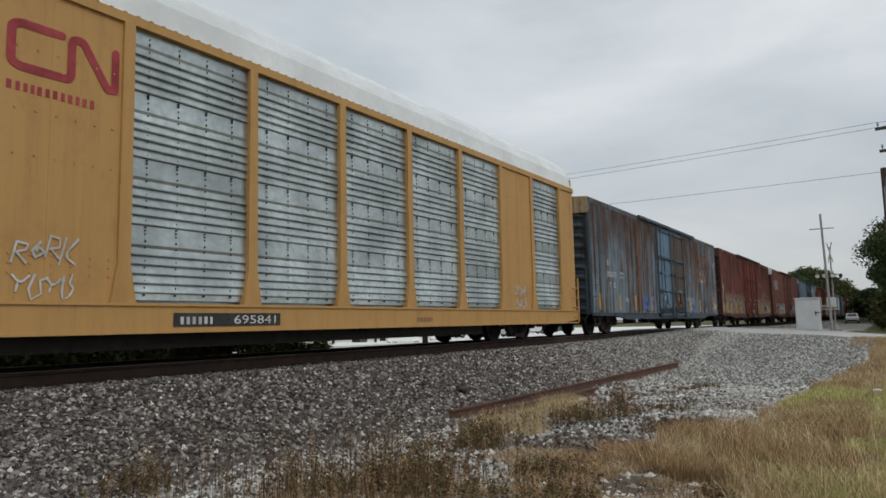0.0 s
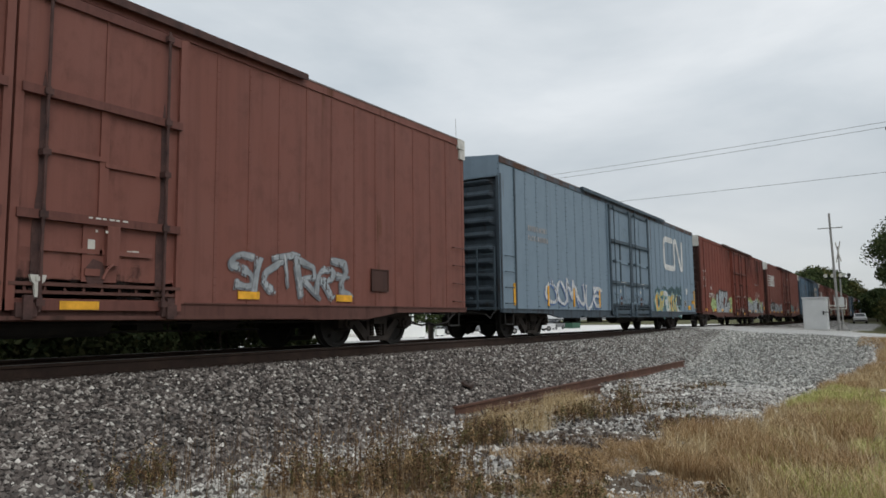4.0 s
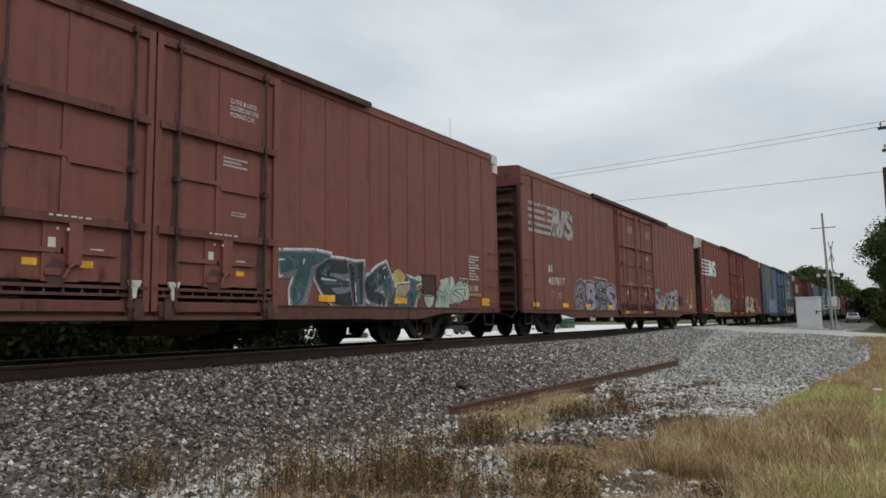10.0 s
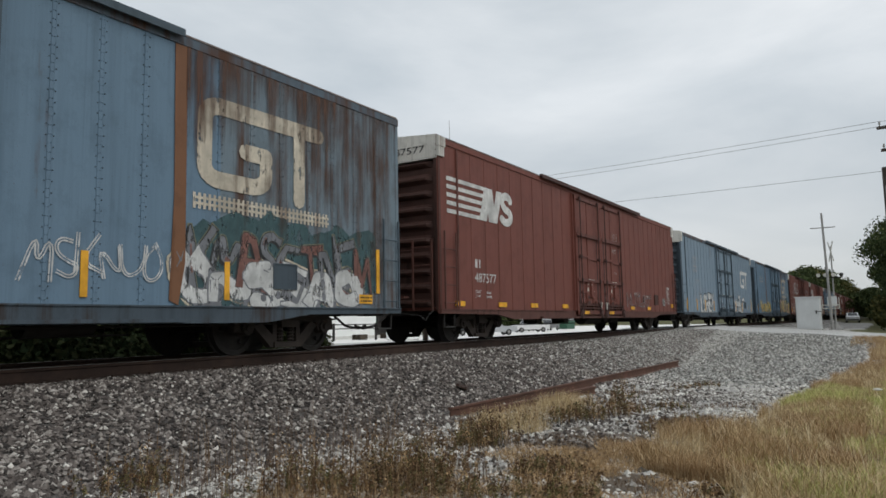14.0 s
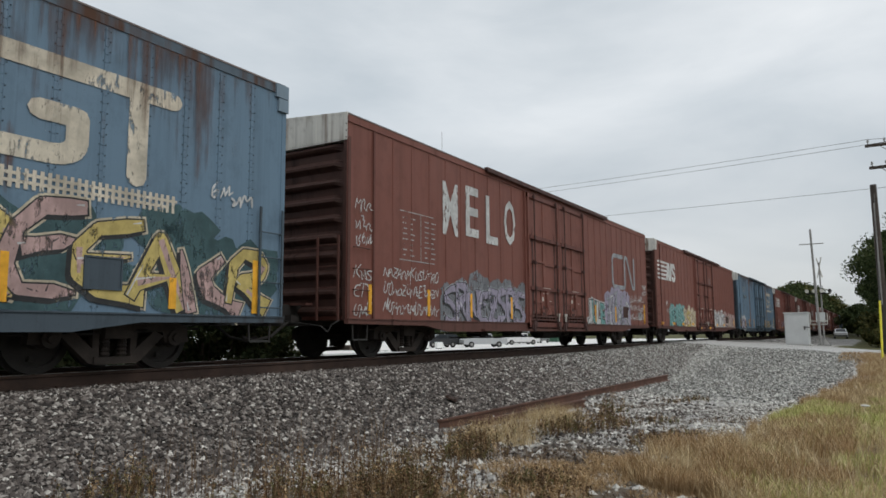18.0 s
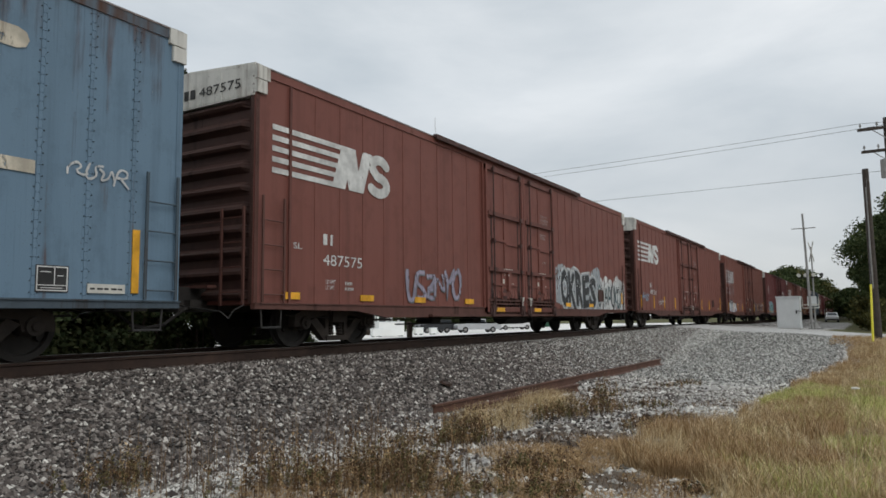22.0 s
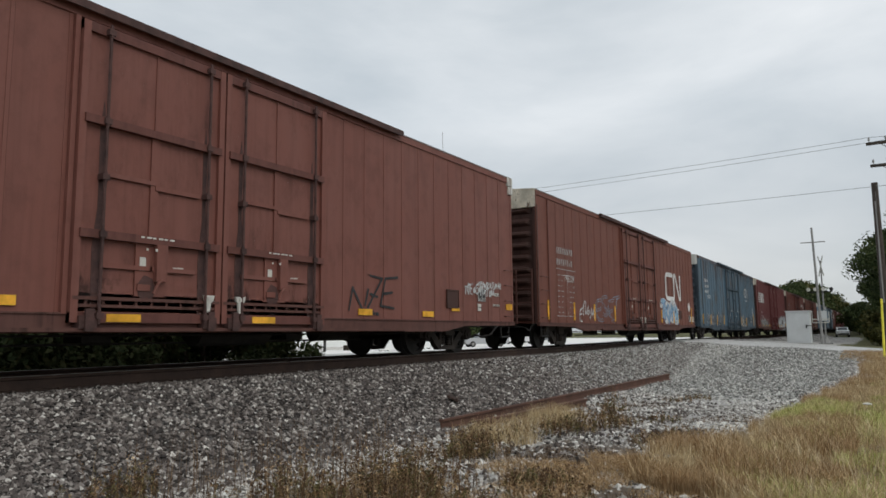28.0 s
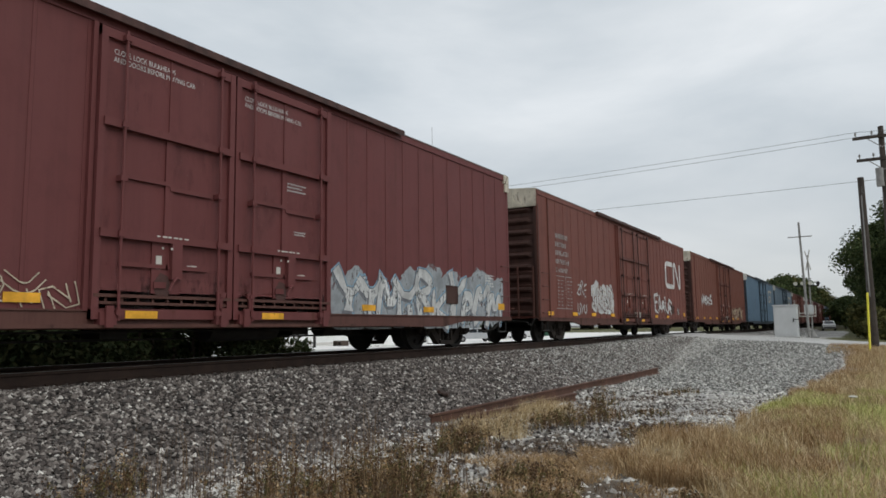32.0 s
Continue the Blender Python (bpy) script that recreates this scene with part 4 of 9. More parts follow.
        if not far:
            place("lever", m["lever"], coat, door, (1.05, 0, 0))
            place("foot_rail", m["foot"], FRAME_BLUE if blue else SILL_GRIME, door)
            place("grease_smear", m["grease"], ROD_GRIME, door, (1.05, 0, 0), "dark smear of grease")
            place("hinge_casting", m["casting"], PLATE_WHITE if grimy and not blue else coat, door, (0.31 if i else 1.93, 0, 0))
            place("seam", m["seam"], coat, door, (1.05, 0, 0))
            tagged(place("label_plate", m["tag"], PLATE_WHITE, door, (1.05, 0, 0)), "small dirty white labels by the lever", "", "", "stuff")
            place("door_shoe", m["shoe"], rods, door, (0.2, 0, 0))
            place("door_shoe", m["shoe"], rods, door, (1.95, 0, 0))
    for x in (-7.05, 7.05):
        add_truck(car, x)
    running_gear(car, half, paint)
    for x in (-half + 0.12, half - 0.56):
        rungs = FRAME_BLUE if blue else SILL_GRIME
        if framed:
            place("side_ladder", ladder_mesh(4, 0.46, True), rungs, car, (x, SIDE, 0))
        else:
            for k in range(4):
                place("grab_iron", ladder_mesh(1, 0.46, False), rungs, car, (x, SIDE, 0.38 * k))
    def end_ladder(bm):
        for y in (-1.38, -0.9):
            box(bm, -half - 0.09, -half - 0.06, y - 0.02, y + 0.02, 0.7, 2.2)
        for k in range(4):
            rod(bm, [(-half - 0.08, -1.38, 0.9 + 0.38 * k), (-half - 0.08, -0.9, 0.9 + 0.38 * k)], 0.012, 5)
        box(bm, -half - 0.2, -half - 0.02, -0.75, 0.75, 0.98, 1.02)
        rod(bm, [(-half - 0.1, -0.9, 2.0), (-half - 0.1, 0.9, 2.0)], 0.012, 5)
    place("end_ladder", mesh_of("end_ladder", end_ladder), FRAME_BLUE if blue else SILL_GRIME, car)
    if not far:
        for i, x in enumerate(nose_marks):
            if marks == "flat":
                def mark(bm):
                    box(bm, 0, 0.40, SIDE - 0.0275, SIDE - 0.0125, 0.80, 0.91)
            else:
                def mark(bm):
                    box(bm, 0, 0.09, SIDE - 0.0275, SIDE - 0.0125, 0.82, 1.36)
            place("reflector", mesh_of("reflector_" + marks, mark), REFLECT, car, (u + x, 0, 0), "yellow reflector strip")
        for x in (7.6, 9.9) if marks == "flat" and sill_marks else ():
            def sill_mark(bm):
                box(bm, 0, 0.46, SIDE - 0.088, SIDE - 0.082, 0.630, 0.725)
            place("reflector", mesh_of("reflector_sill", sill_mark), REFLECT, car, (u + x, -0.03, 0), "yellow reflector strip")
        def board(bm):
            box(bm, 0, 0.46, SIDE - 0.030, SIDE - 0.013, 1.02, 1.38)
            for a, b, c, d in ((-0.02, 0.48, 1.0, 1.02), (-0.02, 0.48, 1.38, 1.40), (-0.02, 0.0, 1.02, 1.38), (0.46, 0.48, 1.02, 1.38)):
                box(bm, a, b, SIDE - 0.042, SIDE - 0.013, c, d)
        place("route_board", mesh_of("route_board", board), DARK_BLUE if blue else DARK_BROWN, car, (u + 15.55, 0, 0))
    return car


# -- marks painted on the sides --
SKIN = SIDE - 0.0135


def label_box(car, u, z):
    """The framed black inspection stencil near a car's tail."""
    def frame_label(bm):
        for x0, x1, z0, z1 in ((0, 0.36, 0, 0.014), (0, 0.36, 0.266, 0.28), (0, 0.014, 0.014, 0.266), (0.346, 0.36, 0.014, 0.266), (0.20, 0.21, 0.07, 0.266), (0.014, 0.346, 0.06, 0.07), (0.04, 0.16, 0.21, 0.22), (0.24, 0.31, 0.17, 0.18), (0.05, 0.3, 0.03, 0.04)):
            box(bm, x0, x1, SIDE - 0.0185, SIDE - 0.0155, z0, z1)
    def backing(bm):
        box(bm, -0.012, 0.372, SIDE - 0.0155, SIDE - 0.0142, -0.012, 0.292)
    place("label_backing", mesh_of("label_backing", backing), BLACK, car, (U0 + u, 0, z))
    place("label_frame", mesh_of("label_frame", frame_label), WHITE, car, (U0 + u, -0.001, z))


def small_print(car, u, z):
    """The stencilled column of car data."""
    def rows_(bm):
        rnd = random.Random(5)
        for k in range(9):
            x = 0.0
            while x < (0.44 if k not in (2, 3, 6) else 0.3):
                w = rnd.uniform(0.03, 0.09)
                box(bm, x, min(0.46, x + w), SIDE - 0.018, SIDE - 0.0142, k * 0.064, k * 0.064 + 0.030)
                x += w + (0.07 if rnd.random() < 0.35 else 0.025)
    tagged(place("small_print", mesh_of("small_print", rows_), WHITE, car, (U0 + u, 0, z)), "rows of small white stencilled data", "", "", "stuff")


def side_plate(car, name, u0, u1, z0, z1, mat, label, lines=0):
    """A thin plate or strip stuck on the side, with dark lines of print on it."""
    def plate(bm):
        box(bm, 0, u1 - u0, SIDE - 0.0275, SIDE - 0.0125, 0, z1 - z0)
    def print_(bm):
        for k in range(lines):
            rise = (z1 - z0) * (k + 0.75) / (lines + 0.6)
            for m in range(5):
                w = (u1 - u0) / 6.2
                box(bm, 0.03 + m * w * 1.15, 0.03 + m * w * 1.15 + w * (0.75 + 0.2 * ((m + k) % 2)), SIDE - 0.0285, SIDE - 0.0275, rise - 0.012, rise + 0.012)
    size = "%d_%d" % (round((u1 - u0) * 100), round((z1 - z0) * 100))
    proud = -0.045 if 7.1 < u0 < 11.5 else 0.0
    place(name, mesh_of(name + "_" + size, plate), mat, car, (U0 + u0, proud, z0), label)
    if lines:
        tagged(place("lettering", mesh_of("plate_print_%s_%d" % (size, lines), print_), BLACK, car, (U0 + u0, 0, z0)), "dark print on the plate", "", "", "stuff")


def tail_marks(car, kinds):
    """Labels, plates and reflectors on a car's last panels: kind, from, to, bottom, top."""
    for kind, u0, u1, z0, z1 in kinds:
        if kind == "label":
            label_box(car, u0, z0)
        elif kind == "data":
            small_print(car, u0, z0)
        elif kind == "yellow":
            side_plate(car, "reflector", u0, u1, z0, z1, REFLECT, "yellow reflector strip")
        elif kind == "notice":
            side_plate(car, "notice_plate", u0, u1, z0, z1, REFLECT, "yellow notice plate with dark print", 2)
        elif kind == "tan":
            side_plate(car, "notice_plate", u0, u1, z0, z1, CREAM, "faded tan notice plate", 2)
        elif kind == "white":
            side_plate(car, "notice_plate", u0, u1, z0, z1, PLATE_WHITE, "small white notice plate", 1)
        elif kind == "strip":
            side_plate(car, "notice_strip", u0, u1, z0, z1, TAN_STRIP, "narrow yellowed notice strip", 1)


def flat_mesh(name, polys, y, mats, parent, label):
    """Flat painted shapes: (material number, outline in x and z); each a hair above the one before."""
    verts, faces, slots = [], [], []
    hair = min(0.00012, 0.008 / len(polys))
    for i, (slot, outline) in enumerate(polys):
        n = len(verts)
        verts += [(x, y - hair * i, z) for x, z in outline]
        faces.append(tuple(range(n, n + len(outline))))
        slots.append(slot)
    me = bpy.data.meshes.new(name)
    me.from_pydata(verts, [], faces)
    for m in mats:
        me.materials.append(m)
    me.polygons.foreach_set("material_index", slots)
    ob = new(name, me)
    ob.parent = parent
    return tagged(ob, label, "", "", "stuff")


def bars(outlines, x0, z0, w, h):
    return [(0, [(x0 + px * w, z0 + pz * h) for px, pz in o]) for o in outlines]


def stroke(points, r, lean=0.0):
    """Outlines of a thick stroke along points."""
    out = []
    for (ax, az), (bx, bz) in zip(points, points[1:]):
        dx, dz = bx - ax, bz - az
        l = math.hypot(dx, dz) or 1e-6
        nx, nz = -dz / l * r, dx / l * r
        out.append([(ax + nx, az + nz), (ax - nx, az - nz), (bx - nx, bz - nz), (bx + nx, bz + nz)])
    for ax, az in points:
        out.append([(ax + r * math.cos(k * math.pi / 4), az + r * math.sin(k * math.pi / 4)) for k in range(8)])
    return out


def arc(cx, cz, rx, rz, a0, a1, n=8):
    return [(cx + rx * math.cos(radians(a0 + (a1 - a0) * i / n)), cz + rz * math.sin(radians(a0 + (a1 - a0) * i / n))) for i in range(n + 1)]


def striped_mark(car, u0, u1, z0, z1, mat, label="white striped railway mark"):
    """Five level stripes that run into two slanted block shapes."""
    w, h = u1 - u0, (z1 - z0)
    x = U0 + u0
    shapes = []
    for k in range(5):
        b = k * 0.222
        shapes.append([(0.0, b), (0.53 - 0.0, b), (0.55 + 0.012 * k, b + 0.112), (0.0, b + 0.112)])
    shapes += [[(0.46, 0), (0.575, 0), (0.66, 1.0), (0.545, 1.0)], [(0.555, 1.0), (0.67, 1.0), (0.725, 0), (0.61, 0)], [(0.655, 0), (0.745, 0), (0.83, 1.0), (0.74, 1.0)]]
    s_path = arc(0.905, 0.73, 0.075, 0.19, 20, 200, 7) + arc(0.895, 0.29, 0.085, 0.20, 95, -150, 9)
    polys = bars(shapes, x, z0, w, h)
    polys += [(0, [(x + px * w, z0 + pz * h) for px, pz in o]) for o in [[(a + (p - a) * 1.0, b + (q - b) * 1.0) for (p, q) in poly] for poly, (a, b) in [(o, (0, 0)) for o in wide_stroke(s_path, 0.036, 0.12)]]]
    flat_mesh("railway_mark", polys, SKIN, [mat], car, label)


def wide_stroke(points, rx, rz):
    out = []
    for (ax, az), (bx, bz) in zip(points, points[1:]):
        dx, dz = (bx - ax) / rx, (bz - az) / rz
        l = math.hypot(dx, dz) or 1e-6
        nx, nz = -dz / l * rx, dx / l * rz
        out.append([(ax + nx, az + nz), (ax - nx, az - nz), (bx - nx, bz - nz), (bx + nx, bz + nz)])
    for ax, az in points:
        out.append([(ax + rx * math.cos(k * math.pi / 4), az + rz * math.sin(k * math.pi / 4)) for k in range(8)])
    return out


def worm_mark(car, u0, u1, z0, z1, mat, label="railway mark in one bent line", base=U0, r=0.034, y=SKIN):
    """One even line that bends into two rounded shapes."""
    w, h = u1 - u0, z1 - z0
    left = [(0.46, 0.9)] + arc(0.16, 0.76, 0.10, 0.14, 90, 180, 4) + arc(0.16, 0.22, 0.10, 0.14, 180, 270, 4) + [(0.46, 0.08)]
    right = arc(0.50, 0.2, 0.05, 0.12, 270, 360, 3) + [(0.55, 0.8)] + arc(0.61, 0.82, 0.06, 0.10, 180, 40, 4) + [(0.88, 0.10), (0.95, 0.12), (0.95, 0.9)]
    polys = []
    for path in (left, right):
        polys += [(0, [(base + u0 + px * w, z0 + pz * h) for px, pz in o]) for o in wide_stroke(path, r, r * w / h)]
    flat_mesh("railway_mark", polys, y, [mat], car, label)


def block_mark(car, u0, u1, z0, z1, mat, label="large cream railway mark"):
    """Two squared shapes with rounded corners."""
    w, h = u1 - u0, z1 - z0
    x = U0 + u0
    first = [(0.98, 0.90), (0.18, 0.90)] + arc(0.17, 0.76, 0.10, 0.14, 90, 180, 3) + arc(0.17, 0.22, 0.10, 0.14, 180, 270, 3) + arc(0.42, 0.22, 0.10, 0.14, 270, 360, 3) + [(0.52, 0.46), (0.36, 0.46)]
    second = [(0.80, 0.90), (0.80, 0.02)]
    polys = []
    for path in (first, second):
        polys += [(0, [(x + px * w, z0 + pz * h) for px, pz in o]) for o in wide_stroke(path, 0.050, 0.095)]
    flat_mesh("railway_mark", polys, SKIN, [mat], car, label)


def picket(car, u0, u1, z0, z1, mat):
    x, h, polys = U0, z1 - z0, []
    polys += [(0, [(x + u0, z), (x + u1, z), (x + u1, z + h * 0.16), (x + u0, z + h * 0.16)]) for z in (z0 + h * 0.25, z0 + h * 0.62)]
    n = int((u1 - u0) / 0.085)
    for k in range(n):
        a = x + u0 + (u1 - u0) * k / n
        polys.append((0, [(a, z0), (a + 0.045, z0), (a + 0.045, z1), (a, z1)]))
    flat_mesh("track_mark", polys, SKIN, [mat], car, "stencilled row of short bars")


def writing(car, text, u0, u1, z0, z1, mat, y=SKIN, base=U0):
    ob = place("lettering", words(text), mat, car, (base + u0, y, z0))
    ob.scale = (u1 - u0, 1, z1 - z0)
    return tagged(ob, "", "", "", "stuff")


def roller_word(car, text, u0, u1, z0, z1, mat):
    """Large letters rolled on in heavy strokes."""
    polys, w = [], (u1 - u0) / len(text)
    for k, ch in enumerate(text):
        rise = 0.05 * (k % 2)
        polys += [(0, [(U0 + u0 + w * (k + 0.06 + 0.72 * p), z0 + (z1 - z0) * (rise + 0.92 * q)) for p, q in face]) for face in fat_letter(ch, 0.015)]
    flat_mesh("lettering", polys, SKIN, [mat], car, "large pale letters rolled on in house paint")


def word_bars(car, u0, u1, z0, z1, rows, mat, seed=1, label="rows of stencilled railway lettering", y=SKIN):
    """Rows of bars where a railway's name stands."""
    rnd = random.Random(seed)
    x, polys = U0, []
    step = (z1 - z0) / rows
    for k in range(rows):
        a = u0
        end = u1 - rnd.uniform(0, 0.25) * (u1 - u0)
        while a < end - 0.04:
            wide = min(end - a, step * rnd.uniform(0.35, 0.5))
            z = z0 + k * step
            polys.append((0, [(x + a, z), (x + a + wide * 0.62, z), (x + a + wide * 0.62, z + step * 0.55), (x + a, z + step * 0.55)]))
            a += wide * 1.12
    flat_mesh("lettering", polys, y, [mat], car, label)


def ruled(car, u0, u1, z0, z1, mat):
    """The ruled table below a car's number."""
    x = U0
    m = (u0 + u1) / 2 + 0.1
    polys = [(0, [(x + a, b), (x + c, b), (x + c, d), (x + a, d)]) for a, b, c, d in ((u0, z1 - 0.022, u1, z1), (u0, z0, u1, z0 + 0.022), (m, z0, m + 0.02, z1))]
    rnd = random.Random(3)
    for k in range(8):
        for a in (u0 + 0.1, u0 + 0.38, m + 0.15, m + 0.4):
            z = z0 + 0.1 + k * (z1 - z0 - 0.15) / 8
            w = rnd.uniform(0.08, 0.2)
            polys.append((0, [(x + a, z), (x + a + w, z), (x + a + w, z + 0.026), (x + a, z + 0.026)]))
    flat_mesh("data_table", polys, SKIN, [mat], car, "faded stencilled data table")


GLYPHS = [
    [[(0.0, 0.1), (0.25, 0.8), (0.45, 0.35), (0.7, 1.05), (0.8, 0.3), (1.1, 0.6)]],
    [[(0.1, 0.0), (0.0, 0.55), (0.35, 1.0), (0.75, 0.75), (0.55, 0.4), (0.95, 0.1), (1.15, 0.3)]],
    [[(0.2, 1.1), (0.05, 0.4), (0.4, 0.0), (0.8, 0.3), (0.6, 0.9), (1.1, 0.95)]],
    [[(-0.1, 0.7), (0.3, 0.55), (0.2, 0.0), (0.6, 0.25), (0.7, 1.0), (1.05, 0.0)]],
    [[(0.0, 0.95), (0.5, 1.0), (0.15, 0.5), (0.7, 0.6), (0.4, 0.05), (1.1, 0.15)]],
    [[(0.5, 1.1), (0.1, 0.6), (0.5, 0.15), (0.9, 0.55), (0.55, 0.75), (0.35, 0.5)]],
    [[(0.0, 0.0), (0.15, 1.0), (0.5, 0.2), (0.85, 0.9), (1.15, 0.1)], [(0.3, 0.45), (0.9, 0.35)]],
    [[(0.1, 1.0), (0.3, 0.1), (0.75, 0.05), (0.95, 0.5), (0.6, 0.6), (0.8, 1.1)]],
]


LETTERS = [
    ([(0.0, 0.0), (0.45, 1.0), (0.95, 0.0)], [(0.15, 0.32), (0.80, 0.40)]),
    ([(0.12, 0.0), (0.10, 1.0), (0.80, 0.90), (0.78, 0.58), (0.15, 0.48)], [(0.35, 0.5), (1.0, 0.0)]),
    ([(0.92, 0.92), (0.3, 1.0), (0.06, 0.72), (0.5, 0.52), (0.92, 0.30), (0.6, 0.0), (0.02, 0.10)],),
    ([(0.95, 1.0), (0.10, 0.92), (0.12, 0.06), (0.95, 0.0)], [(0.12, 0.50), (0.8, 0.56)]),
    ([(0.10, 0.0), (0.14, 1.0)], [(0.95, 1.02), (0.22, 0.45), (1.0, 0.0)]),
    ([(0.0, 0.0), (0.18, 1.0), (0.5, 0.30), (0.85, 1.0), (1.0, 0.0)],),
    ([(0.05, 0.0), (0.12, 1.0), (0.85, 0.02), (0.92, 1.0)],),
    ([(0.5, 1.0), (0.06, 0.66), (0.2, 0.06), (0.8, 0.04), (0.95, 0.62), (0.5, 1.0)],),
    ([(-0.05, 0.90), (1.05, 1.0)], [(0.5, 0.95), (0.42, 0.0)]),
    ([(0.05, 1.0), (0.15, 0.10), (0.75, 0.0), (0.9, 0.45), (0.95, 1.0)],),
    ([(0.02, 1.0), (0.95, 0.95), (0.10, 0.08), (1.0, 0.0)], [(0.25, 0.5), (0.8, 0.5)]),
    ([(0.0, 1.0), (0.5, 0.45), (1.0, 1.0)], [(0.5, 0.5), (0.45, 0.0)]),
]


def ribbon(points, widths, grow, shift=(0.0, 0.0)):
    """Outlines of one tapered stroke with cut ends."""
    out = []
    n = len(points)
    for i in range(n - 1):
        (ax, az), (bx, bz) = points[i], points[i + 1]
        l = math.hypot(bx - ax, bz - az) or 1e-6
        dx, dz = (bx - ax) / l, (bz - az) / l
        ra, rb = widths[i] + grow, widths[i + 1] + grow
        ea, eb = (grow if i == 0 else 0.0), (grow if i == n - 2 else 0.0)
        quad = [(ax - dx * ea - dz * ra, az - dz * ea + dx * ra), (ax - dx * ea + dz * ra, az - dz * ea - dx * ra), (bx + dx * eb + dz * rb, bz + dz * eb - dx * rb), (bx + dx * eb - dz * rb, bz + dz * eb + dx * rb)]
        out.append([(x + shift[0], z + shift[1]) for x, z in quad])
    for (ax, az), r in zip(points[1:-1], widths[1:-1]):
        r += grow
        out.append([(ax + shift[0] + r * math.cos(k * math.pi / 4 + 0.4), az + shift[1] + r * math.sin(k * math.pi / 4 + 0.4)) for k in range(8)])
    return out


def graffiti(car, u0, u1, z0, z1, fill="silver", edge="black", halo="white", letters=5, seed=1, cloud=None, shine=True, thick=1.0, second=None, text=None):
    """A sprayed piece: letter-like strokes in layers of halo, outline, fill and highlights."""
    rnd = random.Random(seed)
    letters = round(letters * 1.3)
    w, h = (u1 - u0) / letters, z1 - z0
    x = U0 + u0
    polys = []

    def blob(slot, cx, cz, rr, stretch=1.0):
        polys.append((slot, [(min(x + (u1 - u0) + 0.2, U0 + 18.74, max(x - 0.2, U0 - 0.22, cx + stretch * rr * rnd.uniform(0.75, 1.25) * math.cos(a * math.pi / 8))), max(z0 - 0.02, cz + rr * rnd.uniform(0.75, 1.2) * math.sin(a * math.pi / 8))) for a in range(16)]))
    if cloud:
        for k in range(letters * 6):
            blob(4, x + rnd.uniform(-0.02, 1.02) * (u1 - u0), z0 + rnd.uniform(0.15, 0.9) * h, h * rnd.uniform(0.16, 0.32), 1.3)
    names = (halo or edge, edge, fill or edge, "white", cloud or edge, second or fill or edge)
    colors = "sprayed graffiti lettering in " + " and ".join(dict.fromkeys(n.replace("_", " ") for n in names[:3]))
    if text:
        w, slots = (u1 - u0) / sum(0.34 if ch == "I" else 1.0 for ch in text), []
        a, w = x + 0.10 * (u1 - u0), w * 0.82
        for ch in text:
            wide = w * (0.34 if ch == "I" else 1.0)
            slots.append((ch, a - 0.04 * wide, wide * 1.08, z0 + h * rnd.uniform(0.08, 0.14), h * rnd.uniform(0.76, 0.88), rnd.uniform(-0.16, 0.16), rnd.uniform(-0.12, 0.12)))
            a += wide
        order = [(0, GROWTH[2], k) for k in range(len(slots)) if halo] + [q for k in range(len(slots)) for q in ((1, GROWTH[1], k), (2, GROWTH[0], k))]
        for slot, grow, k in order:
            for ch, px, wide, pz, tall, lean, rise in (slots[k],):
                use = 5 if slot == 2 and second and k % 2 else slot
                polys += [(use, [(px + wide * (p + lean * (q - 0.5)), pz + tall * (q + rise * (p - 0.5))) for p, q in face]) for face in fat_letter(ch, grow)]
        for ch, px, wide, pz, tall, lean, rise in slots:
            for k in range(3):
                p, q = rnd.uniform(0.1, 0.8), rnd.uniform(0.55, 0.95)
                polys += [(3, o) for o in stroke([(px + wide * p, pz + tall * q), (px + wide * (p + 0.12), pz + tall * (q + 0.05))], 0.012)]
        flat_mesh("graffiti", polys, SKIN - 0.002, [SPRAYS[n] for n in names], car, colors)
        return
    r = min(w * 1.1, h) * rnd.uniform(0.105, 0.13) * thick
    line = max(0.012, r * 0.22)
    glyphs = []
    for i in range(letters):
        lean, grow, drop = rnd.uniform(-0.35, 0.35) * w, rnd.uniform(0.82, 1.08), rnd.uniform(-0.06, 0.10) * h
        strokes = []
        for skeleton in LETTERS[rnd.randrange(len(LETTERS))]:
            pts = []
            for px, pz in skeleton:
                px, pz = px + rnd.uniform(-0.10, 0.10), pz + rnd.uniform(-0.10, 0.10)
                pts.append((x + w * (i - 0.08 + 1.16 * px) + lean * (pz - 0.5), z0 + h * 0.13 + drop + h * 0.74 * pz * grow))
            if rnd.random() < 0.65:
                cut = [pts[0]]
                for (ax, az), (bx, bz) in zip(pts, pts[1:]):
                    cut += [(0.72 * ax + 0.28 * bx, 0.72 * az + 0.28 * bz), (0.28 * ax + 0.72 * bx, 0.28 * az + 0.72 * bz)]
                pts = cut + [pts[-1]]
            widths = [r * rnd.uniform(0.65, 1.35) for _ in pts]
            if rnd.random() < 0.5:
                widths[-1] = r * 0.15
            else:
                widths[-1] = r * 1.7
            strokes.append((pts, widths))
        glyphs.append(strokes)
    if not fill:
        for strokes in glyphs:
            for pts, widths in strokes:
                line_, wide = rounded(pts, 1), r * 1.3
                for side in (-1, 1):
                    edge_ = []
                    for j, (px, pz) in enumerate(line_):
                        (ax, az), (bx, bz) = line_[max(0, j - 1)], line_[min(len(line_) - 1, j + 1)]
                        l = math.hypot(bx - ax, bz - az) or 1e-6
                        edge_.append((px - side * wide * (bz - az) / l, pz + side * wide * (bx - ax) / l))
                    polys += [(1, o) for o in ribbon(edge_, [line * rnd.uniform(0.5, 0.9) for _ in edge_], 0.0)]
    else:
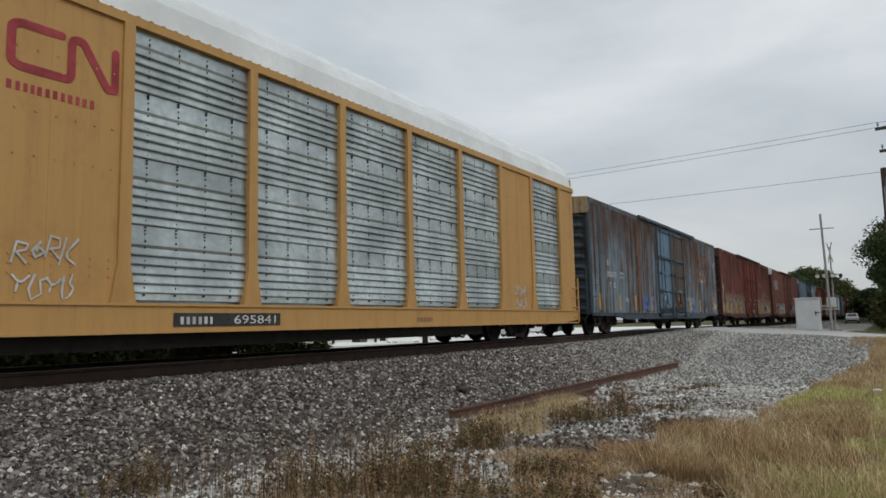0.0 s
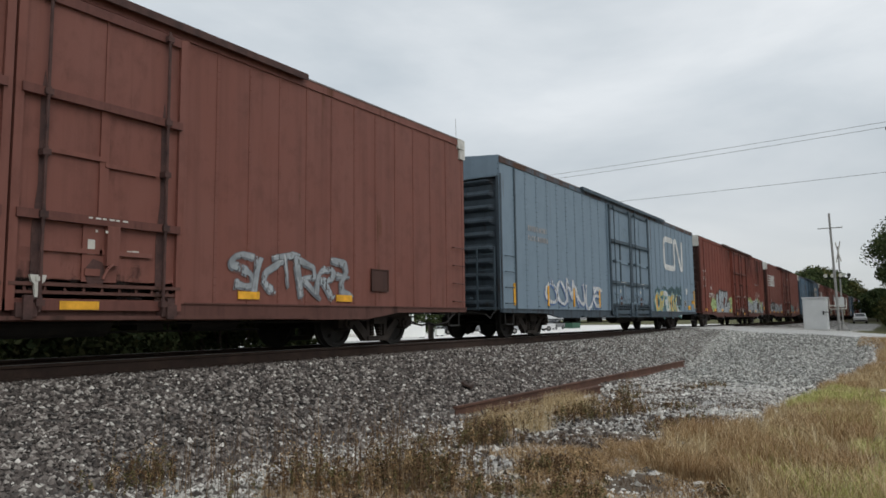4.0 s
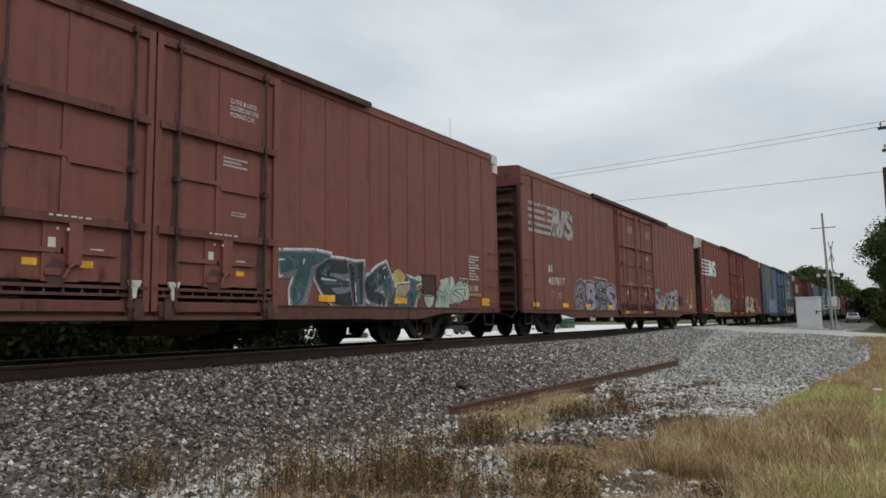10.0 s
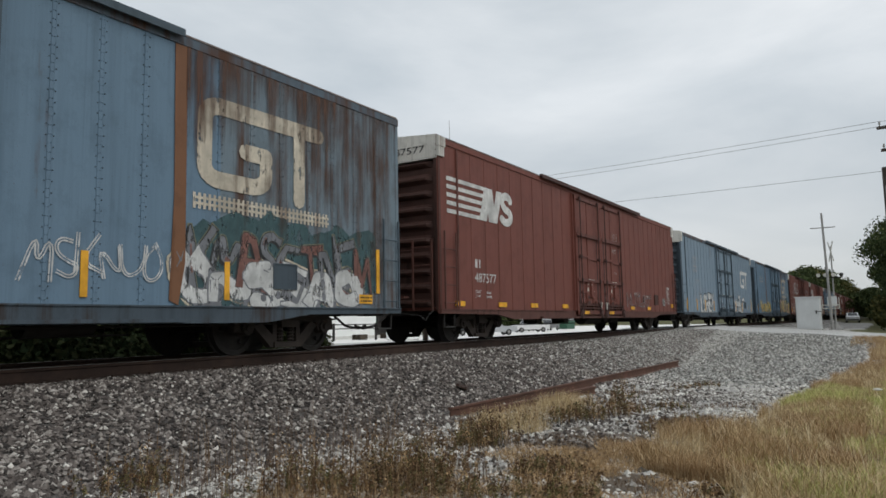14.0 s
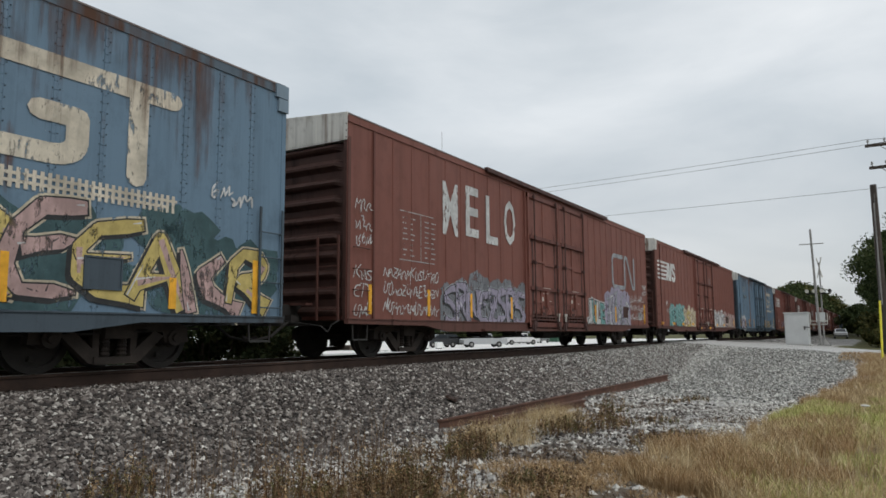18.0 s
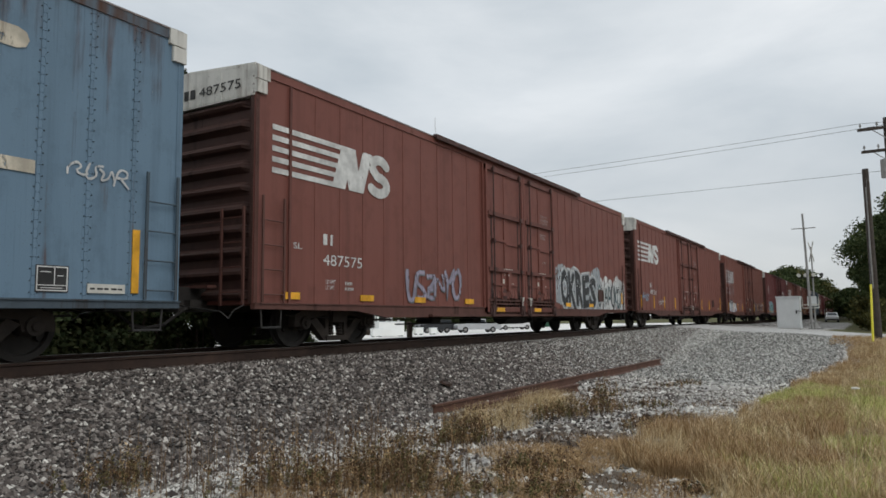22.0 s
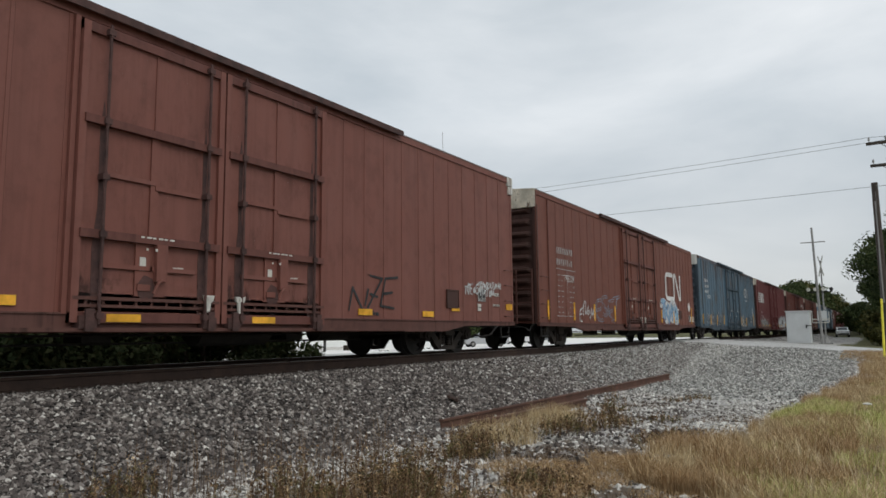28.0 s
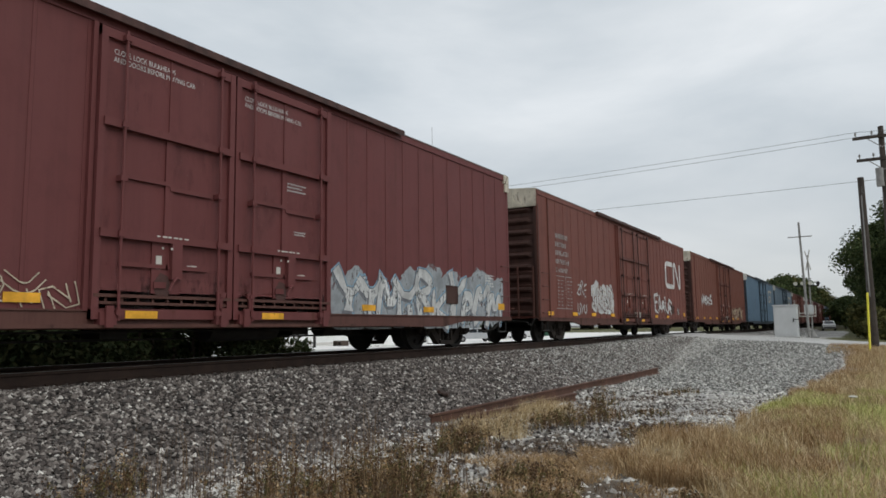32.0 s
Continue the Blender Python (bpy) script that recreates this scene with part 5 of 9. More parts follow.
        deep = (rnd.choice((-1, 1)) * r * 0.55, -r * 0.55)
        for strokes in glyphs if halo else ():
            for pts, widths in strokes:
                polys += [(0, o) for o in ribbon(pts, widths, line * 2.4)]
        for strokes in glyphs:
            for pts, widths in strokes:
                polys += [(1, o) for o in ribbon(pts, widths, line * 0.8, deep)]
        for k, strokes in enumerate(glyphs):
            for pts, widths in strokes:
                polys += [(1, o) for o in ribbon(pts, widths, line)]
            for pts, widths in strokes:
                polys += [(5 if second and (k + seed) % 3 == 0 else 2, o) for o in ribbon(pts, widths, 0.0)]
            for pts, widths in strokes:
                a = rnd.randrange(len(pts) - 1)
                (ax, az), (bx, bz) = pts[a], pts[a + 1]
                if second:
                    polys += [(5, o) for o in ribbon([(ax, az), (bx, bz)], [widths[a] * 0.5, widths[a + 1] * 0.2], 0.0)]
                for _ in range(3):
                    f, g = rnd.uniform(0, 1), rnd.uniform(-0.7, 0.7) * r
                    p = (ax + (bx - ax) * f + g, az + (bz - az) * f)
                    q = (p[0] + rnd.uniform(-0.5, 0.5) * r * 2, p[1] + rnd.uniform(-1, 1) * r * 1.6)
                    polys += [(1, o) for o in ribbon([p, q], [line * 0.5, line * 0.2], 0.0)]
                if shine:
                    (ax, az), (bx, bz) = pts[0], pts[1]
                    q = [(ax - 0.45 * r, az + 0.3 * r), (ax + 0.5 * (bx - ax) - 0.45 * r, az + 0.5 * (bz - az) + 0.3 * r)]
                    polys += [(3, o) for o in ribbon(q, [line * 0.7, line * 0.25], 0.0)]
            if rnd.random() < 0.5:
                px, pz = strokes[0][0][0]
                polys += [(1, [(px - 0.006, pz), (px + 0.006, pz), (px + 0.003, max(z0 - 0.03, pz - rnd.uniform(0.1, 0.35)))])]
    flat_mesh("graffiti", polys, SKIN - 0.002, [SPRAYS[n] for n in names], car, colors)


def rounded(pts, times=2):
    """A line with its corners cut off again and again."""
    for _ in range(times):
        cut = [pts[0]]
        for (ax, az), (bx, bz) in zip(pts, pts[1:]):
            cut += [(0.75 * ax + 0.25 * bx, 0.75 * az + 0.25 * bz), (0.25 * ax + 0.75 * bx, 0.25 * az + 0.75 * bz)]
        pts = cut + [pts[-1]]
    return pts


def throw_up(car, strokes, fill, edge, rim):
    """Fat bubble letters: each stroke a line of (u, z, half width), with a heavy outline and a thin pale rim inside it."""
    polys = []
    for slot, grow in ((0, 0.085), (1, 0.012), (2, -0.012)):
        for line in strokes:
            pts = [(U0 + u, z) for u, z, _ in line]
            wide = [r for _, _, r in line]
            polys += [(slot, o) for o in ribbon(pts, wide, grow)]
            for (px, pz), r in ((pts[0], wide[0]), (pts[-1], wide[-1])) if wide[0] > 0.1 else ():
                polys.append((slot, [(px + (r + grow) * math.cos(k * math.pi / 8), pz + (0.6 * r + grow) * math.sin(k * math.pi / 8)) for k in range(16)]))
    flat_mesh("graffiti", polys, SKIN - 0.002, [SPRAYS[edge], SPRAYS[rim], SPRAYS[fill]], car, "fat silver bubble letters with a black outline")


def tag_lines(car, u0, u1, z0, z1, color="white", lines=2, seed=1, r=0.018, y=SKIN - 0.002):
    """Quick handstyle tags in thin lines."""
    rnd = random.Random(seed)
    x, polys = U0, []
    h = (z1 - z0) / lines
    for k in range(lines):
        n = max(3, int((u1 - u0) / (h * 0.42)))
        w = (u1 - u0) / n
        for i in range(n):
            tall, drop = rnd.uniform(0.55, 1.0), rnd.uniform(0.0, 0.2)
            pick = LETTERS if rnd.random() < 0.55 else GLYPHS
            for line in pick[rnd.randrange(len(pick))]:
                pts = [(x + u0 + w * (i + 0.02 + 1.02 * px + rnd.uniform(-0.1, 0.1)) + 0.12 * h * pz, z0 + h * k + h * (drop + tall * 0.8 * (pz + rnd.uniform(-0.08, 0.08)))) for px, pz in line]
                pts = rounded(pts, 2 if rnd.random() < 0.7 else 0)
                polys += [(0, o) for o in ribbon(pts, [r * rnd.uniform(0.5, 1.0) for _ in pts], 0.0)]
    flat_mesh("graffiti_tag", polys, y, [SPRAYS[color]], car, "quick sprayed tag in thin %s lines" % color)


def patch(car, name, u0, u1, z0, z1, mat, label, y=SKIN - 0.002):
    x = U0
    bm = bmesh.new()
    box(bm, x + u0, x + u1, y - 0.003, y, z0, z1)
    return part(name, bm, mat, car, label)


def flakes(car, u0, u1, z0, z1, color, count, seed):
    """Flaked, worn patches of old spray paint."""
    rnd = random.Random(seed)
    x, polys = U0, []
    for k in range(count):
        cx, cz = x + rnd.uniform(u0, u1), z0 + (z1 - z0) * rnd.random() ** 1.6
        a, b = 0.012 + 0.10 * rnd.random() ** 2, 0.012 + 0.13 * rnd.random() ** 2
        polys.append((rnd.randrange(3), [(cx + a * rnd.uniform(0.4, 1.2) * math.cos(i * math.pi / 4), cz + b * rnd.uniform(0.4, 1.2) * math.sin(i * math.pi / 4)) for i in range(8)]))
    flat_mesh("flaked_paint", polys, SKIN - 0.001, [SPRAYS[color], SPRAYS["dun"], SPRAYS["tan"]], car, "flaked remains of old sprayed paint")


def peeled(car, u0, u1, z0, z1, color, seed, worn=-0.10):
    """What is left of a sprayed patch: scaly bits under a ragged, lobed outline, thinned in upright streaks."""
    rnd = random.Random(seed)
    cell, polys = 0.042, []
    m, n = round((u1 - u0) / cell), round((z1 - z0) / cell)
    at = [[(U0 + u0 + cell * (i + rnd.uniform(-0.42, 0.42)), z0 + cell * (j + rnd.uniform(-0.42, 0.42))) for j in range(n + 1)] for i in range(m + 1)]
    for i in range(m):
        p = 2.0 * (i + 0.5) / m - 1.0
        lobe = (1.0 if worn < -0.4 else 1.0 - abs(p) ** 3) * (0.85 + 0.35 * noise.noise((i * 0.16, seed * 3.1, 0)))
        for j in range(n):
            q = (j + 0.5) / n
            wear = noise.noise((i * cell * 4.5, j * cell * 1.6, seed * 1.7)) + 0.6 * noise.noise((i * cell * 14, j * cell * 7, seed * 2.3))
            if q > lobe + 0.08 * rnd.random() or wear < worn + 0.3 * q + rnd.uniform(-0.1, 0.1):
                continue
            hue = noise.noise((i * cell * 2.6, j * cell * 1.3, seed * 5.9 + 40))
            polys.append((0 if hue > 0.06 else 1 if hue > -0.16 else 2, [at[i][j], at[i + 1][j], at[i + 1][j + 1], at[i][j + 1]]))
    flat_mesh("peeled_paint", polys, SKIN - 0.0025, [SPRAYS[color], SPRAYS["dun"], SPRAYS["rust"]], car, "scaly remains of a pale sprayed patch")


def rust_runs(car, u0, u1, z0, z1, heavy=False, soot=False):
    """A wash of rust that hangs down from the upper edge."""
    x = U0
    flat_mesh("rust_run", [(0, [(x + u0, z0), (x + u1, z0), (x + u1, z1), (x + u0, z1)])], SKIN - 0.0112, [STAIN_SOOT if soot else STAIN_HEAVY if heavy else STAIN], car, "soft runs of dark soot" if soot else "soft runs of orange rust")


def rust_band(car, u, wide, z0, z1, seed):
    """Rust run down along a seam: a soft brown wash with thin bright streaks that fade out at uneven heights."""
    rnd = random.Random(seed)

    def ragged(x, w, low):
        left, right = [], []
        for k in range(13):
            z = z1 - (z1 - low) * k / 12
            slim = 1.0 - 0.5 * (k / 12) ** 2
            left.append((x - 0.5 * w * slim * rnd.uniform(0.75, 1.2), z))
            right.append((x + 0.5 * w * slim * rnd.uniform(0.75, 1.2), z))
        return left + right[::-1]
    polys = [(0, ragged(U0 + u + 0.5 * wide, wide, z0))]
    for _ in range(max(2, round(wide / 0.05))):
        polys.append((1, ragged(U0 + u + rnd.random() * wide, rnd.uniform(0.010, 0.035), z1 - (z1 - z0) * rnd.uniform(0.35, 1.0))))
    flat_mesh("rust_run", polys, SKIN + 0.0092, [RUST_WASH, STREAK_RUST], car, "rust run down along the seams")


def data_lines(car, u, z, mat=None):
    """Limit and weight lines under a car's number."""
    writing(car, "LD LMT\nLT WT", u, u + 0.26, z, z + 0.17, mat or WHITE)
    word_bars(car, u + 0.52, u + 0.82, z, z + 0.19, 2, mat or WHITE, 4, "small stencilled weights")


def plain_mark(car, u, z, mat=None):
    """Two short bars where the railway's initials stand over the number."""
    word_bars(car, u, u + 0.36, z, z + 0.34, 1, mat or WHITE, 2, "stencilled railway initials")


def door_notice(car, text, mat=None, z=3.62, both=False, off=1.24, wide=0.54, high=0.27):
    for at in (7.15, 9.33) if both else (9.33,):
        writing(car, text, at + off, at + off + wide, z - 0.1, z - 0.1 + high, mat or WHITE, SIDE - 0.069)
    word_bars(car, 10.46, 10.95, 2.68, 2.84, 3, mat or WHITE, 8, "small stencilled notice", SIDE - 0.069)
    word_bars(car, 10.62, 10.95, 1.98, 2.06, 2, mat or WHITE, 9, "small stencilled notice", SIDE - 0.069)


def end_number(car, text, mat=None):
    """The number over a car's nose, on the end panel."""
    if not text:
        row = place("lettering", mesh_of("end_bars", lambda bm: [box(bm, 0.0, 0.01, 0.02 - 0.17 * k, 0.14 - 0.17 * k, 0, 0.17) for k in range(9)]), mat, car, (-LONG / 2 - 0.022, 0.1, 4.12))
        return tagged(row, "worn white letters and number over the end", "", "", "stuff")
    ob = place("lettering", words(text), mat or BLACK, car)
    ob.matrix_basis = Matrix.Translation((-LONG / 2 - 0.020, -0.25, 4.10)) @ pose(0, 0, 0, 0, 0, -90) @ Matrix.Diagonal((0.95, 1, 0.15, 1))
    bars_ = place("lettering", mesh_of("end_initials", lambda bm: [box(bm, 0.0, 0.01, y - 0.11, y, 0, 0.15) for y in (0.36, 0.21, 0.06)]), mat or BLACK, car, (-LONG / 2 - 0.022, -0.1, 4.10))
    tagged(bars_, "black initials before the number", "", "", "stuff")
    return tagged(ob, "", "", "", "stuff")


def autorack():
    """A long covered car carrier: posts, ribbed screens, a white arched roof. Its tail is at x = 0."""
    car = thing("autorack", "yellow covered autorack car with ribbed metal screens", "autorack")
    long, sill_top, eave = 28.0, 0.80, 4.42
    def deck(bm):
        slab(bm, [(-long, 0.46), (-long, 0.80), (0.15, 0.80), (0.15, 0.52), (-1.2, 0.42), (-long + 1.2, 0.42)], SIDE - 0.05, SIDE + 0.02)
        box(bm, -long, 0.1, SIDE - 0.075, SIDE - 0.05, 0.765, 0.80)
        box(bm, -long, 0.1, SIDE - 0.075, SIDE - 0.05, 0.42, 0.45)
    place("side_sill", mesh_of("autorack_sill", deck), YELLOW, car)
    def core(bm):
        box(bm, -long + 0.1, -0.05, SIDE + 0.10, 1.50, 0.55, eave)
    place("body", mesh_of("autorack_core", core), GALV, car)
    def far_side(bm):
        box(bm, -long, 0, 1.50, 1.54, 0.45, eave)
    place("far_side", mesh_of("autorack_far", far_side), YELLOW, car)
    def chord(bm):
        box(bm, -long, 0.1, SIDE - 0.06, SIDE + 0.1, eave - 0.10, eave + 0.02)
        for k in range(150):
            box(bm, -k * 0.187 - 0.04, -k * 0.187, SIDE - 0.065, SIDE - 0.03, eave + 0.02, eave + 0.034)
    place("top_chord", mesh_of("autorack_chord", chord), YELLOW, car)
    def roof(bm):
        n, xs = 12, np.arange(-long, 0.06, 0.0935)
        rows = []
        for i, x in enumerate(xs):
            lift = 0.018 if (i // 2) % 2 else 0.0
            row = []
            for k in range(n + 1):
                a = math.pi * k / n
                row.append(bm.verts.new((x, -1.53 * math.cos(a) ** 1 if abs(math.cos(a)) > 1e-6 else 0.0, eave + 0.03 + (1.12 + lift) * math.sin(a) ** 0.85)))
            rows.append(row)
        for a, b in zip(rows, rows[1:]):
            for k in range(n):
                bm.faces.new((a[k], a[k + 1], b[k + 1], b[k]))
        bm.faces.new(rows[-1])
        bm.faces.new(rows[0])
    place("roof", mesh_of("autorack_roof", roof), ROOF_WHITE, car, (0, 0, 0), "white ribbed arched roof")
    def post(bm):
        slab(bm, [(-0.17, 0.80), (0.17, 0.80), (0.085, 1.28), (0.075, eave - 0.1), (-0.075, eave - 0.1), (-0.085, 1.28)], SIDE - 0.06, SIDE + 0.08)
    def screen(bm):
        w = 1.92
        rows = [(0.84, 0.0)]
        z = 0.92
        for band in range(4):
            for k in range(5):
                rows += [(z, 0.004), (z + 0.010, -0.026), (z + 0.022, -0.029), (z + 0.106, 0.0)]
                z += 0.118
            rows.append((z + 0.03, -0.012))
            z += 0.27
            rows.append((z - 0.02, 0.002))
        rows.append((4.30, 0.0))
        lines = [[bm.verts.new((x, SIDE + 0.02 + y, zz)) for x in (0, w)] for zz, y in rows]
        for a, b in zip(lines, lines[1:]):
            bm.faces.new((a[0], a[1], b[1], b[0]))
    def bolts(bm):
        for x in (0.28, 0.72, 1.16, 1.60):
            for band in range(4):
                for dz in (0.66, 0.80, -0.02):
                    z = 0.92 + band * 0.86 + dz
                    if z < 4.28:
                        box(bm, x - 0.009, x + 0.009, SIDE - 0.004, SIDE + 0.018, z - 0.009, z + 0.009)
            for k in range(40):
                z = 0.9 + k * 0.085
                box(bm, x - 0.004, x + 0.004, SIDE - 0.003, SIDE + 0.018, z, z + 0.02)
    def closed(bm):
        box(bm, 0, 1.72, SIDE - 0.018, SIDE + 0.06, 0.80, eave - 0.1)
        box(bm, 0.9, 0.98, SIDE - 0.021, SIDE - 0.018, 0.80, eave - 0.1)
        for z in (1.1, 1.2, 1.3, 2.4, 2.9, 3.6):
            for k in range(9):
                box(bm, 0.15 + k * 0.2, 0.17 + k * 0.2, SIDE - 0.03, SIDE - 0.02, z, z + 0.02)
    posts = (-0.96, -2.88, -4.62, -6.58, -8.56, -10.60, -12.65, -14.72, -16.70, -18.74, -20.78, -22.82, -24.86, -26.2)
    for k, x in enumerate(posts):
        place("post", mesh_of("autorack_post", post), YELLOW, car, (x, 0, 0))
        if k in (1, 7):
            ob = place("blind_panel", mesh_of("autorack_blind", closed), YELLOW, car, (posts[k + 1], 0, 0))
            ob.scale.x = (x - posts[k + 1]) / 1.72
        elif k < 12:
            wide = x - posts[k + 1] - 0.06
            ob = place("screen", mesh_of("autorack_screen", screen), GALV, car, (posts[k + 1] + 0.03, 0, 0), "ribbed galvanised screen")
            ob.scale.x = wide / 1.92
            ob = place("screen_bolts", mesh_of("autorack_bolts", bolts), DARK_STEEL, car, (posts[k + 1] + 0.03, 0, 0))
            tagged(ob, "", "", "", "stuff")
            ob.scale.x = wide / 1.92
    def tail(bm):
        box(bm, -0.96, 0.08, SIDE - 0.02, SIDE + 0.06, 0.80, eave - 0.08)
        box(bm, 0.0, 0.08, SIDE, 1.5, 0.80, eave + 0.3)
        rod(bm, [(0.05, -1.3, eave + 0.35), (0.2, -1.35, eave + 0.3), (0.3, -1.4, eave + 0.05)], 0.02)
    place("end_panel", mesh_of("autorack_tail", tail), YELLOW, car)
    def nose(bm):
        box(bm, -long, -26.2, SIDE - 0.02, SIDE + 0.06, 0.80, eave - 0.08)
        box(bm, -long - 0.04, -long + 0.04, SIDE, 1.5, 0.80, eave + 0.3)
    place("end_panel", mesh_of("autorack_nose", nose), YELLOW, car)
    for x in (-2.9, -25.1):
        add_truck(car, x)
    def under(bm):
        box(bm, -long + 1, -1, -0.4, 0.4, 0.5, 0.8)
        for k in range(9):
            box(bm, -5 - 2.2 * k, -4.8 - 2.2 * k, -1.4, 1.4, 0.45, 0.75)
        box(bm, -9.8, -9.3, -1.3, -0.9, 0.36, 0.46)
        # wide dark block added in place of the shade below the deck
        box(bm, -long + 5.2, -5.2, -1.25, 1.25, 0.22, 0.55)
    place("underframe", mesh_of("autorack_under_and_shade", under), DARK_STEEL, car)
    def ladder(bm):
        for k in range(4):
            rod(bm, [(-0.2, SIDE - 0.02, 0.6 + 0.28 * k), (-0.2, SIDE - 0.09, 0.6 + 0.28 * k), (0.1, SIDE - 0.09, 0.6 + 0.28 * k)], 0.012, 5)
        box(bm, 0.09, 0.13, SIDE - 0.1, SIDE - 0.06, 0.45, 1.75)
    place("side_ladder", mesh_of("autorack_ladder", ladder), YELLOW, car)
    base = 0.0
    def plate(bm):
        box(bm, -14.0, -12.1, SIDE - 0.060, SIDE - 0.052, 0.50, 0.68)
    place("number_plate", mesh_of("autorack_plate", plate), BLACK, car, (0, 0, 0), "black painted number panel")
    writing(car, "695841", -13.0, -12.2, 0.53, 0.65, WHITE, SIDE - 0.064, 0.0)
    h = -U0
    ob = word_bars(car, -13.9 + h, -13.25 + h, 0.53, 0.71, 1, WHITE, 5, "stencilled initials on the number panel", SIDE - 0.064)
    worm_mark(car, -16.2, -14.82, 3.33, 3.93, RED_MARK, "red railway mark in one bent line", 0.0, 0.036, SIDE - 0.0245)
    word_bars(car, -16.15 + h, -14.82 + h, 3.10, 3.28, 1, RED_MARK, 6, "red lettering below the railway mark", SIDE - 0.0245)
    tag_lines(car, -16.05 + h, -15.35 + h, 0.82, 1.6, "white", 2, 8, 0.016, SIDE - 0.035)
    tag_lines(car, -4.05 + h, -3.35 + h, 0.82, 1.45, "white", 2, 9, 0.016, SIDE - 0.035)
    word_bars(car, -8.4 + h, -7.8 + h, 0.52, 0.68, 1, SPRAYS["rust"], 3, "faded red initials", SIDE - 0.054)
    return car


CARS = []


def couple(tail, car, centre=LONG / 2):
    """Put a car into the train: tail is where its tail stands at the start, centre how far its origin lies before it."""
    CARS.append((car, tail + 0.03 - centre))
    return car


couple(19.92, autorack(), 0.0)

c = couple(40.55, boxcar("grey-blue boxcar streaked with rust, one brown door", GT_BLUE_RUST, True, RUSTY_END, RUST_RUN, (GT_BLUE, BROWN_DOOR), None, False, marks="tall", corner=False))
tail_marks(c, (("label", 17.44, 0, 1, 0), ("yellow", 17.94, 18.04, 0.82, 1.64), ("tan", 18.05, 18.51, 1, 1.21),))
tag_lines(c, 18.05, 18.58, 3.2, 3.5, "white", 1, 374, 0.016)
plain_mark(c, 1.2, 2.32)
writing(c, "305878", 1.13, 2.1, 1.94, 2.12, WHITE)
data_lines(c, 1.3, 1.6)
word_bars(c, 2.52, 2.97, 2.08, 2.22, 1, WHITE, 5, "stencilled line of lettering")
writing(c, "ONLY", 2.52, 2.97, 1.93, 2.04, WHITE)
writing(c, "WH", 3.05, 3.4, 1.12, 1.26, WHITE)
graffiti(c, 5.0, 6.6, 0.82, 1.4, "blue", "blue", None, 4, 3, None, False)
graffiti(c, 11.7, 13.8, 0.80, 1.5, "blue", "blue", "sky", 4, 4, None, True, 0.9, "yellow")
block_mark(c, 14.2, 16.8, 2.3, 3.6, RUST_RUN, "large railway mark worn to bare rust")
flakes(c, 14.3, 16.6, 2.3, 3.6, "white", 60, 91)
rust_runs(c, -0.28, 7.06, 0.74, 4.265, True)
rust_runs(c, 11.55, 16.6, 0.74, 4.265, True)
for k, (u, wide) in enumerate(((-0.05, 0.2), (0.5, 0.16), (1.1, 0.12), (3.3, 0.35), (3.95, 0.14), (4.35, 0.4), (5.3, 0.16), (5.8, 0.3), (6.5, 0.2), (11.6, 0.25), (12.0, 0.4), (13.2, 0.3), (14.6, 0.35), (15.6, 0.25), (16.33, 0.4), (17.0, 0.09), (17.14, 0.06), (17.43, 0.08), (17.88, 0.16))):
    rust_band(c, u, wide, 0.74, 4.26, 400 + k)

c = couple(61.20, boxcar("dark red boxcar, heavily rusted, with worn graffiti", OLD_RED, True, DARK_BROWN, None, (CR_RED, CR_RED), OLD_RED, False, marks="tall", corner=False, nose_marks=(0.12, 1.09, 2.27, 3.74, 5.42, 12.5, 14.6)))
tail_marks(c, (("label", 17.36, 0, 1.12, 0), ("notice", 17.35, 17.77, 0.93, 1.1), ("yellow", 18.06, 18.16, 0.84, 1.66),))
graffiti(c, 11.8, 18.0, 0.70, 1.75, "dun", "olive", None, 8, 12, None, False, 0.55, "grey")
graffiti(c, 0.7, 6.8, 0.68, 1.75, "dun", "olive", None, 5, 13, None, False, 0.6, "grey")
rust_runs(c, 0.92, 7.06, 0.75, 4.265, soot=True)
rust_runs(c, 11.6, 18.7, 0.75, 4.265, soot=True)
for k, (u0, u1, top) in enumerate(((0.50, 1.05, 1.70), (1.15, 2.05, 1.95), (2.1, 2.6, 1.45), (2.65, 3.6, 1.90), (3.9, 4.5, 1.40), (5.2, 6.6, 1.85), (11.7, 13.0, 1.6), (13.2, 15.2, 1.75), (15.4, 17.2, 1.7), (17.3, 18.5, 1.5))):
    peeled(c, u0, u1, 0.68, top, ("cream", "tan", "cream", "pink")[k % 4], 200 + k)
peeled(c, -0.26, 0.40, 0.95, 2.75, "cream", 215, -0.5)
peeled(c, -0.26, 0.06, 2.40, 2.95, "white", 216, -0.45)
peeled(c, -0.26, 0.40, 0.66, 1.3, "silver", 217, -0.5)
end_number(c, "", FADED)
flakes(c, 0.5, 6.8, 0.64, 2.05, "dun", 260, 5)
flakes(c, 0.5, 6.8, 0.64, 1.9, "pink", 260, 28)
flakes(c, 11.6, 18.6, 0.62, 1.8, "pink", 300, 24)
flakes(c, 11.6, 18.6, 0.62, 1.95, "dun", 260, 25)
for k, (u0, u1, z0, top) in enumerate(((13.5, 14.3, 2.7, 3.35), (14.2, 15.0, 1.7, 3.0), (14.9, 15.6, 2.0, 2.5), (15.6, 16.1, 1.7, 2.9), (16.2, 16.9, 1.6, 2.7), (17.2, 17.7, 1.5, 2.4))):
    peeled(c, u0, u1, z0, top, ("cream", "tan")[k % 2], 230 + k, 0.08)
